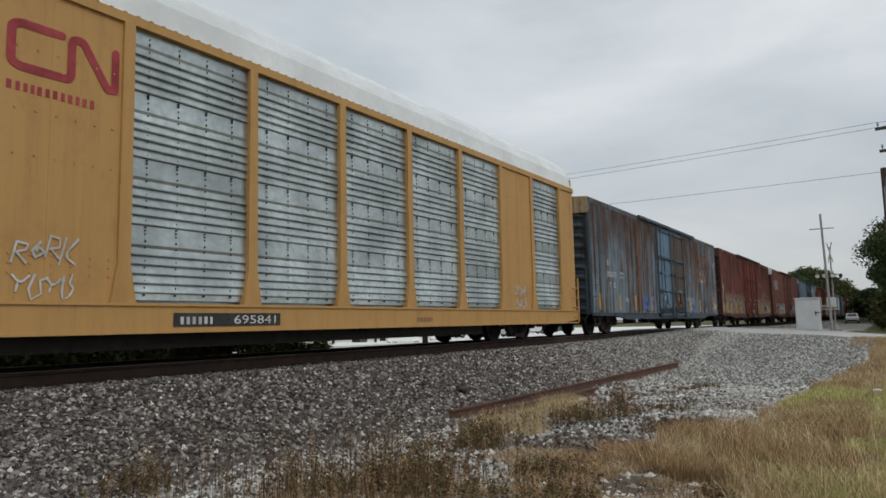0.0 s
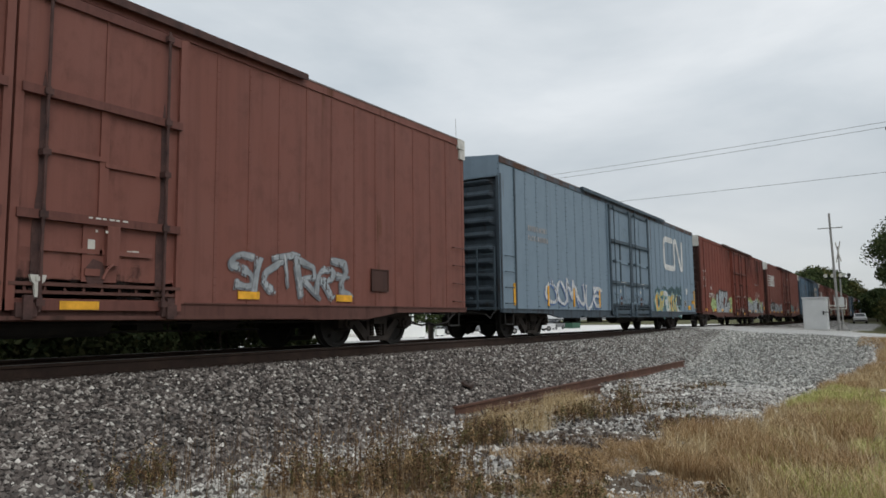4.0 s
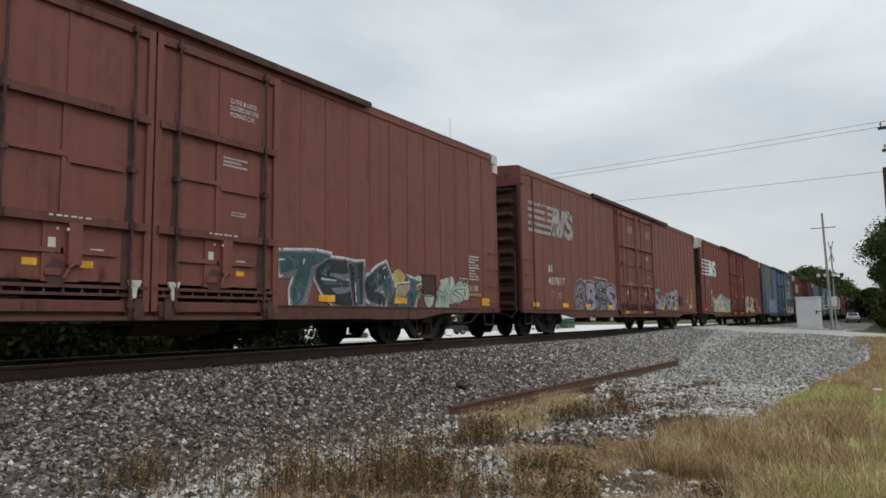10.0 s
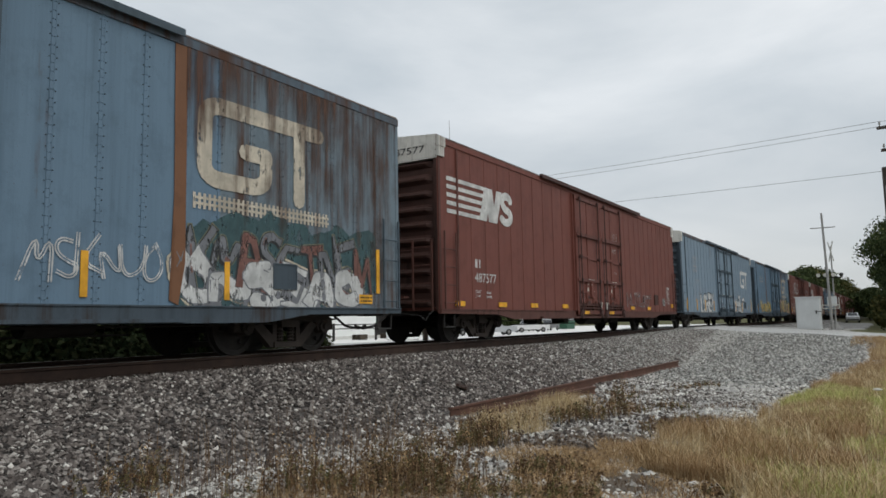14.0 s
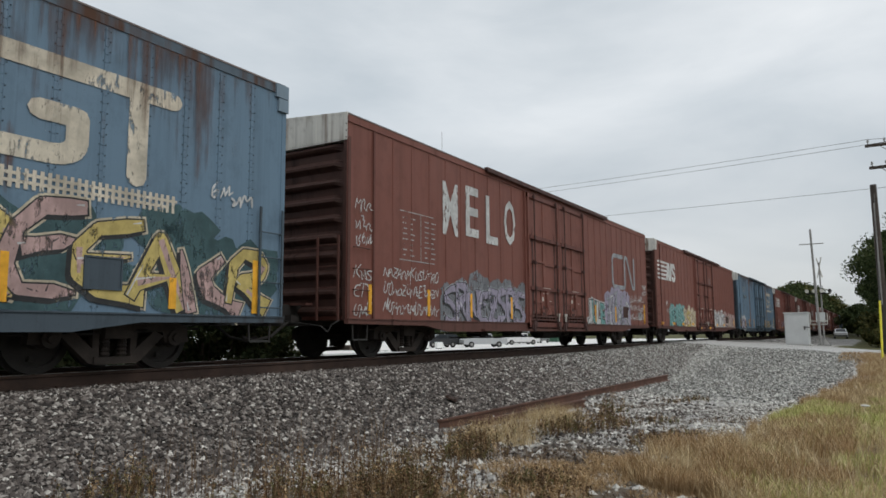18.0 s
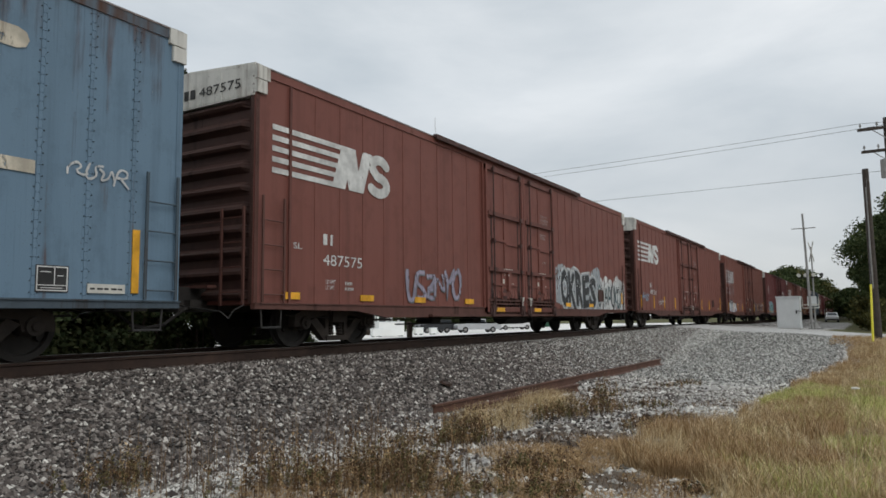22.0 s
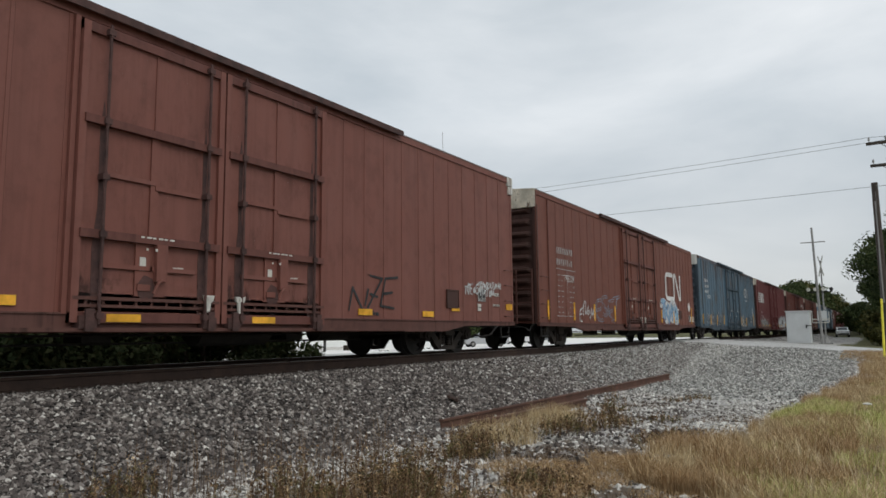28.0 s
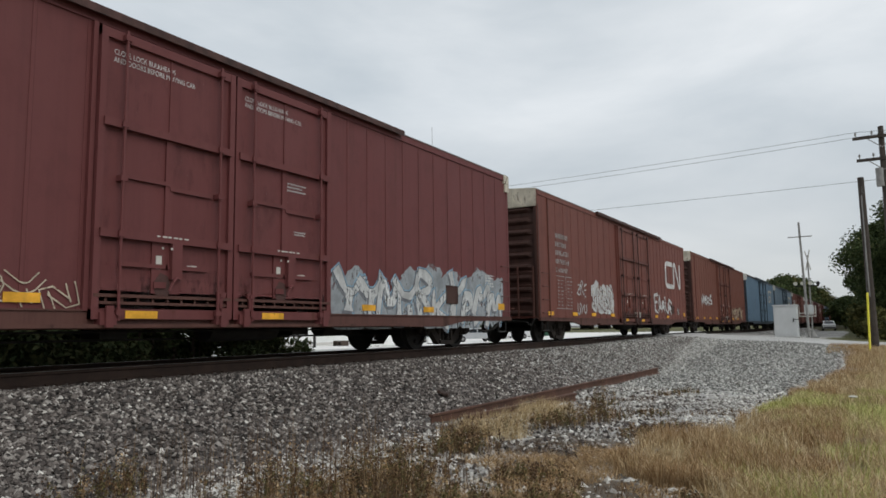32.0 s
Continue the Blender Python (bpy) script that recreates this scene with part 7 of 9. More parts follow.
c = couple(453.42, boxcar("dark maroon boxcar with a round white mark and graffiti", MAROON, True, END_WHITE, corner=False))
tail_marks(c, (("label", 16.8, 0, 0.98, 0), ("data", 17.43, 0, 1.2, 0), ("yellow", 18.1, 18.44, 0.9, 1.06),))
flat_mesh("railway_mark", [(0, arc(U0 + 1.75, 2.85, 0.27, 0.36, 0, 345, 23)), (1, arc(U0 + 1.75, 2.85, 0.18, 0.26, 0, 345, 23)), (0, arc(U0 + 1.75, 2.85, 0.08, 0.14, 0, 345, 23))], SKIN, [WHITE, MAROON], c, "round white railway mark")
plain_mark(c, 1.65, 1.84)
writing(c, "297850", 1.2, 2.45, 1.46, 1.70, WHITE)
graffiti(c, 1.95, 4.7, 0.55, 1.70, "teal", "dark_teal", "white", 4, 201, "sky", True, 1.1)
tag_lines(c, 0.5, 1.6, 0.9, 1.4, "white", 1, 202, 0.02)
graffiti(c, 11.6, 15.6, 0.68, 1.6, "grey", "rust", "silver", 5, 203, None, False, 1.0)
worm_mark(c, 13.6, 15.6, 1.9, 3.0, WHITE)

c = couple(473.29, boxcar("brown boxcar with a bright striped mark and thin tags", NS_RED_B, False, END_WHITE, marks="flat"))
tail_marks(c, (("label", 16.95, 0, 1.2, 0), ("yellow", 18.39, 18.72, 1.02, 1.17), ("white", 16.93, 17.07, 0.97, 1.13), ("white", 17.75, 17.98, 1.34, 1.41), ("white", 17.7, 18.02, 1.1, 1.14), ("yellow", 15.74, 16.07, 0.94, 1.02),))
tag_lines(c, 16.95, 18.10, 1.50, 1.72, "white", 1, 373, 0.018)
striped_mark(c, 0.75, 4.15, 2.65, 3.45, WHITE)
plain_mark(c, 2.46, 1.76)
writing(c, "486905", 2.44, 3.53, 1.42, 1.63, WHITE)
end_number(c, "486905")
data_lines(c, 2.44, 1.0, FADED)
tag_lines(c, 3.7, 4.3, 0.5, 1.4, "white", 1, 211, 0.016)
tag_lines(c, 4.4, 5.3, 0.78, 1.25, "white", 1, 212, 0.016)
tag_lines(c, 12.2, 13.6, 0.8, 1.7, "black", 1, 213, 0.03)
tag_lines(c, 16.3, 17.7, 1.3, 1.6, "white", 1, 214, 0.024)
patch(c, "service_label", 0.35, 0.75, 1.2, 1.3, WHITE, "white service label")
patch(c, "service_label", 0.3, 0.85, 0.92, 1.0, CREAM, "pale service label")

c = couple(493.99, boxcar("brick brown boxcar with pale lettering and graffiti", BRICK, True, CREAM, None, None, None, False, marks="tall", corner=False))
tail_marks(c, (("label", 17.56, 0, 0.92, 0), ("yellow", 18.12, 18.2, 0.83, 1.6), ("tan", 18.22, 18.64, 0.91, 1.14), ("yellow", 15.48, 15.58, 0.83, 1.23),))
word_bars(c, 1.05, 2.45, 2.42, 3.1, 2, FADED, 16)
ruled(c, 1.0, 2.5, 0.92, 2.32, FADED)
writing(c, "795119", 1.62, 2.38, 1.96, 2.16, WHITE)
worm_mark(c, 13.3, 16.2, 1.80, 3.10, WHITE)
tag_lines(c, 2.7, 4.0, 0.8, 1.5, "white", 1, 221, 0.03)
graffiti(c, 4.3, 6.75, 0.75, 1.75, None, "sky", None, 3, 222, None, False, 0.35)
graffiti(c, 12.55, 15.5, 0.78, 1.75, "sky", "blue", "white", 4, 223, "white", True, 0.9)
flat_mesh("paint_patch", [(0, [(U0 + 17.72 + du, 1.6 + dz) for du, dz in ((-0.27, 0.03), (-0.03, -0.26), (0.27, -0.02), (0.05, 0.26))])], SKIN - 0.002, [WHITE], c, "white diamond patch of paint")
patch(c, "service_label", 17.83, 18.02, 0.94, 1.14, PLATE_WHITE, "white service label")

c = couple(514.58, boxcar("teal-blue boxcar with white lettering and black graffiti", GT_TEAL, True, END_WHITE, GT_TEAL, None, None, False, marks="tall", corner=False))
tail_marks(c, (("label", 16.76, 0, 1, 0), ("data", 17.43, 0, 1.5, 0), ("yellow", 17.88, 17.98, 0.84, 1.62), ("white", 18.01, 18.37, 1.17, 1.24),))
tag_lines(c, 17.44, 17.82, 0.95, 1.30, "silver", 1, 371, 0.016)
graffiti(c, 16.35, 16.90, 0.80, 1.58, None, "silver", None, 1, 372, None, False, 0.5)
word_bars(c, 1.15, 2.3, 2.5, 3.4, 3, WHITE, 17)
writing(c, "305890", 1.66, 2.53, 2.22, 2.42, WHITE)
end_number(c, "305890")
worm_mark(c, 14.3, 15.6, 2.72, 3.36, WHITE)
word_bars(c, 14.3, 15.6, 2.46, 2.62, 1, WHITE, 18)
rust_runs(c, 11.8, 18.6, 0.9, 4.265)
rust_runs(c, 1, 6.8, 0.9, 4.265)
tag_lines(c, 14.9, 17.2, 0.85, 1.55, "grey", 1, 233, 0.014)
graffiti(c, 1.4, 5.7, 0.66, 1.45, "grey", "black", "white", 8, 231, None, True, 0.8)
graffiti(c, 11.8, 14.6, 0.62, 1.5, "black", "white", None, 4, 232, None, False, 0.8, "tan")

c = couple(535.00, boxcar("maroon boxcar with a white striped mark and spiky pale graffiti", MAROON, False, CREAM, grimy=False))
tail_marks(c, (("label", 16.8, 0, 0.98, 0), ("data", 17.43, 0, 1.2, 0), ("yellow", 18.1, 18.44, 0.9, 1.06),))
striped_mark(c, 0.65, 3.60, 2.66, 3.40, WHITE)
plain_mark(c, 1.92, 1.80)
writing(c, "658028", 1.91, 2.93, 1.44, 1.65, WHITE)
data_lines(c, 1.95, 1.05, FADED)
end_number(c, "658028")
graffiti(c, 1.5, 5.4, 0.62, 1.40, "silver", "olive", "cream", 5, 241, None, True, 0.8)
graffiti(c, 5.5, 7.0, 0.66, 1.15, None, "cream", None, 3, 243, None, False, 0.8)
graffiti(c, 11.8, 18.2, 0.48, 1.65, "white", "grey", "sky", 8, 242, "silver", True, 1.0)
door_notice(c, "CLOSE, LOCK BULKHEADS\nAND DOORS BEFORE MOVING CAR", None, 3.92, True, 0.2, 1.25, 0.17)

c = couple(556.09, boxcar("brown boxcar with worn lettering and white graffiti", NS_RED_C, True, CREAM, None, None, None, False, corner=False))
tail_marks(c, (("label", 16.8, 0, 0.98, 0), ("yellow", 18.1, 18.44, 0.9, 1.06),))
word_bars(c, 1.0, 2.2, 2.1, 3.4, 5, FADED, 19)
ruled(c, 1.0, 2.3, 1.0, 2.0, FADED)
worm_mark(c, 14.6, 17.8, 2.2, 3.5, WHITE)
tag_lines(c, 2.7, 3.6, 0.8, 2.0, "white", 2, 251, 0.03)
graffiti(c, 4.3, 6.4, 0.90, 1.85, "white", "rust", "cream", 4, 252, "white", False, 1.0)
graffiti(c, 12.5, 15.6, 0.85, 1.9, "white", "rust", None, 4, 253, None, False, 0.9)

c = couple(577.14, boxcar("brown boxcar with pale graffiti", BRICK, True, CREAM, corner=False))
graffiti(c, 1.8, 5.0, 1.5, 2.2, "white", "rust", None, 5, 261, None, False, 1.0)
graffiti(c, 12.5, 17.0, 0.85, 1.7, "tan", "rust", None, 5, 262, None, False, 1.0)

tail = 577.14
FAR = (GT_BLUE, GT_GREY, NS_RED_B, NS_RED, MAROON, NS_RED_C, GT_BLUE, CR_RED, NS_RED, NS_RED_B, GT_TEAL, NS_RED, MAROON, BRICK, NS_RED_C, NS_RED)
for paint in FAR:
    tail += 20.65
    blue_car = paint in (GT_BLUE, GT_GREY, GT_TEAL)
    c = couple(tail, boxcar("blue boxcar far down the train" if blue_car else "brown boxcar far down the train", paint, False, END_WHITE, None, None, None, False, True))
    if blue_car:
        block_mark(c, 14.0, 16.7, 2.5, 3.7, CREAM)
    else:
        striped_mark(c, 0.2, 3.3, 2.7, 3.5, WHITE)


# ---- loose stones, weeds and grass ----
def scatter(name, points, size, mat, label, category, seed, flat=0.75):
    """Many small broken stones as one mesh. points: x, y, z rows."""
    rng = np.random.default_rng(seed)
    points = np.asarray(points)
    n = len(points)
    base = np.array([(1, 0, 0), (-1, 0, 0), (0, 1, 0), (0, -1, 0), (0, 0, 1), (0, 0, -1)], float)
    shape = base[None] * rng.uniform(0.65, 1.25, (n, 6, 1)) + rng.uniform(-0.28, 0.28, (n, 6, 3))
    a = rng.uniform(0, 2 * np.pi, n)
    c, s = np.cos(a)[:, None], np.sin(a)[:, None]
    x, y = shape[..., 0] * c - shape[..., 1] * s, shape[..., 0] * s + shape[..., 1] * c
    r = size[0] + (size[1] - size[0]) * rng.random(n) ** 1.8
    co = np.stack([x, y, shape[..., 2] * flat], -1) * r[:, None, None] + points[:, None]
    tri = np.array([(0, 2, 4), (2, 1, 4), (1, 3, 4), (3, 0, 4), (2, 0, 5), (1, 2, 5), (3, 1, 5), (0, 3, 5)])
    faces = (tri[None] + 6 * np.arange(n)[:, None, None]).reshape(-1, 3)
    me = bpy.data.meshes.new(name)
    me.from_pydata(co.reshape(-1, 3).tolist(), [], faces.tolist())
    me.materials.append(mat)
    return tagged(new(name, me), label, category, "", "stuff")


def spots(count, s_range, keep, seed, near=1.6, lift=0.0):
    """Places on the ground, thicker towards the camera; keep(s, y) gives the y range."""
    rnd = random.Random(seed)
    out = []
    for _ in range(count):
        s = s_range[0] + (s_range[1] - s_range[0]) * rnd.random() ** near
        lo, hi = keep(s)
        y = rnd.uniform(lo, hi)
        out.append((s, y, ground_height(s, y) + lift))
    return out


def clear(points, seed):
    """Leave out the stones that soil and litter cover."""
    rnd = random.Random(seed)
    return [p for p in points if p[0] > 18 or rnd.random() > 1.15 * mud(p[0], p[1])]


def patchy(points, level, scale, seed):
    return [p for p in points if noise.noise((p[0] * scale, p[1] * scale, seed)) > level]


STONE = grains("crushed_ballast", [(0.0, (0.030, 0.027, 0.025)), (0.36, (0.098, 0.083, 0.075)), (0.72, (0.215, 0.188, 0.170)), (0.94, (0.40, 0.37, 0.335)), (1.0, (0.74, 0.71, 0.65))])
PEBBLE = grains("pale_crushed_stone", [(0.0, (0.085, 0.076, 0.065)), (0.25, (0.32, 0.305, 0.275)), (0.6, (0.68, 0.66, 0.61)), (1.0, (0.88, 0.87, 0.82))])
scatter("ballast", spots(72000, (2.0, 34.0), lambda s: (5.2 + 0.10 * max(0, s - 20), 8.58), 11, 1.5, 0.01), (0.018, 0.044), STONE, "grey crushed-stone ballast sloping from the track", "ballast", 21)
scatter("ballast", spots(5000, (2.0, 34.0), lambda s: (8.74, 10.1), 12, 1.2, 0.05), (0.026, 0.055), STONE, "grey crushed stone between the rails", "ballast", 22)
scatter("ballast", spots(3800, (1.5, 16.0), lambda s: (3.0, 6.2), 13, 1.4, 0.01), (0.022, 0.05), STONE, "loose grey stones spilled from the ballast", "ballast", 23)
scatter("gravel", patchy(clear(spots(60000, (2.5, 34.0), lambda s: (grass_edge(s) - 0.25, 5.7 + 0.05 * max(0, s - 15)), 14, 1.2, 0.004), 3), -0.18, 0.8, 5.0), (0.010, 0.030), PEBBLE, "pale crushed gravel beside the ballast", "gravel", 24, 0.7)
scatter("gravel", patchy(spots(16000, (7.0, 34.0), lambda s: (grass_edge(s) + 0.2, 6.4 + 0.04 * max(0, s - 15)), 19, 1.0, 0.006), -0.1, 0.55, 9.0), (0.014, 0.036), STONE, "darker broken stones mixed into the pale gravel", "gravel", 29, 0.7)
RISE_STONE = grains("pale_grey_stone", [(0.0, (0.080, 0.080, 0.074)), (0.35, (0.225, 0.225, 0.208)), (0.7, (0.42, 0.42, 0.39)), (1.0, (0.74, 0.74, 0.70))])
scatter("gravel", spots(24000, (16.5, 33.8), lambda s: (grass_edge(s) + 0.4, 8.4), 45, 0.75, 0.018), (0.018, 0.042), RISE_STONE, "grey stones on the rise to the crossing", "gravel", 46, 0.7)
scatter("gravel", spots(24000, (11.0, 33.8), lambda s: (5.2, 8.5), 20, 0.5, 0.012), (0.014, 0.036), PEBBLE, "paler stones mixed into the ballast near the crossing", "gravel", 30, 0.7)
scatter("gravel", clear(spots(4000, (3.0, 34.0), lambda s: (grass_edge(s) - 0.3, 5.8), 15, 1.2, 0.008), 5), (0.03, 0.06), PEBBLE, "larger pale stones lying in the gravel", "gravel", 25, 0.7)


scatter("ballast", spots(9000, (-16.0, 2.0), lambda s: (5.2, 8.58), 16, 1.0, 0.01), (0.024, 0.050), STONE, "grey crushed-stone ballast sloping from the track", "ballast", 26)
scatter("gravel", spots(7000, (-16.0, 2.5), lambda s: (grass_edge(s) - 0.25, 5.7), 17, 1.0, 0.004), (0.014, 0.036), PEBBLE, "pale crushed gravel beside the ballast", "gravel", 27, 0.7)


scatter("gravel", clear(spots(8500, (3.2, 6.4), lambda s: (3.2, 5.6), 18, 1.0, 0.006), 4), (0.012, 0.034), PEBBLE, "pale crushed gravel among the weeds", "gravel", 28, 0.7)


def blades(name, points, tall, wide, mat, seed, lean=0.35, fresh=None):
    """Grass: bent blades, one mesh."""
    rng = np.random.default_rng(seed)
    points = np.asarray(points)
    n = len(points)
    h = tall[0] + (tall[1] - tall[0]) * rng.random(n)
    a, b = rng.uniform(0, 2 * np.pi, n), rng.uniform(0, 2 * np.pi, n)
    w = wide * rng.uniform(0.6, 1.3, n)
    side = np.stack([np.cos(a), np.sin(a), 0 * a], 1) * w[:, None]
    bend = np.stack([np.cos(b), np.sin(b), 0 * b], 1) * (h * lean * rng.random(n))[:, None]
    up = np.stack([0 * h, 0 * h, h], 1)
    co = np.stack([points - side, points + side, points + 0.55 * up + 0.35 * bend + 0.7 * side, points + 0.55 * up + 0.35 * bend - 0.7 * side, points + up * 0.96 + bend], 1)
    i = 5 * np.arange(n)[:, None]
    faces = np.concatenate([i + np.array([[0, 1, 2]]), i + np.array([[0, 2, 3]]), i + np.array([[3, 2, 4]])]).tolist()
    me = bpy.data.meshes.new(name)
    me.from_pydata(co.reshape(-1, 3).tolist(), [], faces)
    me.materials.append(mat)
    return me


STRAW = grains("dry_straw_grass", [(0.0, (0.286, 0.198, 0.094)), (0.35, (0.517, 0.380, 0.198)), (0.7, (0.704, 0.550, 0.325)), (1.0, (0.836, 0.726, 0.495))])
RUSSET = grains("russet_dry_grass", [(0.0, (0.205, 0.124, 0.063)), (0.4, (0.400, 0.254, 0.124)), (0.75, (0.572, 0.400, 0.216)), (1.0, (0.734, 0.583, 0.367))])
GREEN = grains("green_yellow_grass", [(0.0, (0.269, 0.302, 0.084)), (0.4, (0.493, 0.515, 0.162)), (0.75, (0.627, 0.616, 0.241)), (1.0, (0.829, 0.762, 0.403))])
WEED = grains("brown_weed_stalks", [(0.0, (0.040, 0.024, 0.014)), (0.45, (0.110, 0.062, 0.032)), (0.8, (0.20, 0.120, 0.062)), (1.0, (0.36, 0.26, 0.15))])
WEED_GREEN = grains("olive_weed_leaves", [(0.0, (0.060, 0.056, 0.020)), (0.5, (0.140, 0.122, 0.048)), (1.0, (0.32, 0.27, 0.13))])


def verge(name, count, s_range, keep, tall, wide, mat, seed, near, level, scale, lean, label):
    tagged(new("grass", blades(name, patchy(spots(count, s_range, keep, seed, near), level, scale, seed), tall, wide, mat, seed + 10, lean)), label, "grass", "", "stuff")


verge("dry_grass", 72000, (5.6, 33.5), lambda s: (-2.0, grass_edge(s)), (0.05, 0.17), 0.0034, STRAW, 31, 1.35, -0.12, 0.9, 1.1, "dry straw-coloured grass beside the gravel")
verge("russet_grass", 40000, (7.0, 13.5), lambda s: (0.35, grass_edge(s) + 0.05), (0.08, 0.26), 0.0032, RUSSET, 40, 1.5, -0.08, 0.9, 0.9, "russet-brown dry grass thick along the gravel")
verge("bent_grass", 9000, (6.2, 12.0), lambda s: (-0.6, grass_edge(s) - 0.1), (0.16, 0.34), 0.0028, STRAW, 42, 1.2, 0.0, 1.1, 1.5, "long bent straw stems over the shorter grass")
verge("near_grass", 26000, (-16.0, 4.3), lambda s: (-8.0, grass_edge(s) + 0.1), (0.05, 0.16), 0.005, STRAW, 38, 1.0, -0.3, 0.9, 1.1, "dry straw-coloured grass of the open verge")
verge("side_grass", 22000, (4.0, 33.5), lambda s: (-9.0, -2.0), (0.05, 0.18), 0.006, GREEN, 39, 1.2, -0.2, 0.5, 0.9, "yellow-green grass of the wide verge")
verge("green_grass", 62000, (10.8, 17.5), lambda s: (-1.6, grass_edge(s) - 0.12 - 0.5 * max(0, 12.3 - s)), (0.06, 0.19), 0.0036, GREEN, 32, 1.0, -0.08, 0.7, 0.9, "yellow-green grass in the verge")
verge("green_grass", 16000, (7.4, 11.5), lambda s: (-2.0, grass_edge(s) - 0.9), (0.06, 0.18), 0.0034, GREEN, 47, 1.0, 0.02, 1.0, 0.9, "yellow-green grass among the dry stems")
verge("green_grass", 9000, (17.0, 27.0), lambda s: (-2.0, grass_edge(s) - 0.55), (0.06, 0.17), 0.0042, GREEN, 48, 1.1, 0.0, 0.6, 0.9, "thin yellow-green grass along the verge")
verge("border_grass", 12000, (16.5, 32.5), lambda s: (grass_edge(s) - 0.75, grass_edge(s) + 0.12), (0.07, 0.21), 0.0042, RUSSET, 49, 1.3, -0.15, 0.8, 0.9, "russet-brown grass where the verge meets the gravel")
verge("soil_litter", 14000, (5.4, 8.6), lambda s: (1.3, 3.4), (0.02, 0.07), 0.003, RUSSET, 51, 1.0, -0.1, 1.5, 2.6, "short dead stems and litter over the dark soil")
verge("border_grass", 20000, (15.0, 33.0), lambda s: (-1.5, grass_edge(s) - 0.1), (0.08, 0.24), 0.0046, STRAW, 50, 1.2, -0.1, 0.7, 0.9, "tan grass further along the verge")
verge("green_grass", 9000, (5.8, 8.0), lambda s: (-1.5, 1.1), (0.06, 0.20), 0.003, GREEN, 43, 1.0, 0.05, 1.2, 1.0, "yellow-green tufts at the near edge of the verge")
verge("tall_grass", 2600, (7.5, 26.0), lambda s: (-1.8, grass_edge(s) - 0.6), (0.22, 0.42), 0.0035, STRAW, 33, 1.4, 0.1, 0.7, 0.9, "taller seed-headed dry grass in the verge")
verge("sparse_weeds", 30000, (3.2, 16.0), lambda s: (grass_edge(s), 5.0), (0.02, 0.09), 0.0028, WEED, 34, 1.3, 0.12, 0.8, 1.2, "sparse brown weeds in the gravel")
verge("straw_tangle", 22000, (4.2, 8.5), lambda s: (max(grass_edge(s), 2.2), 4.6 - 0.35 * max(0, s - 5)), (0.03, 0.12), 0.0022, RUSSET, 36, 1.1, -0.05, 1.3, 2.4, "tangled brown straw lying on the gravel")
verge("straw_fringe", 5000, (8.4, 11.8), lambda s: (4.0, 5.0), (0.08, 0.30), 0.0024, STRAW, 44, 1.0, -0.05, 1.4, 0.8, "thin pale straw growing along the loose rails")
verge("tall_stalks", 420, (3.4, 6.6), lambda s: (3.0, 5.6), (0.40, 0.85), 0.0022, WEED, 37, 1.0, -0.5, 0.8, 0.25, "single tall brown stalks standing among the weeds")
verge("road_edge_grass", 5000, (29.0, 33.6), lambda s: (-2.0, 1.3), (0.05, 0.17), 0.005, RUSSET, 35, 1.0, -0.3, 0.6, 0.7, "rough grass at the road's edge")


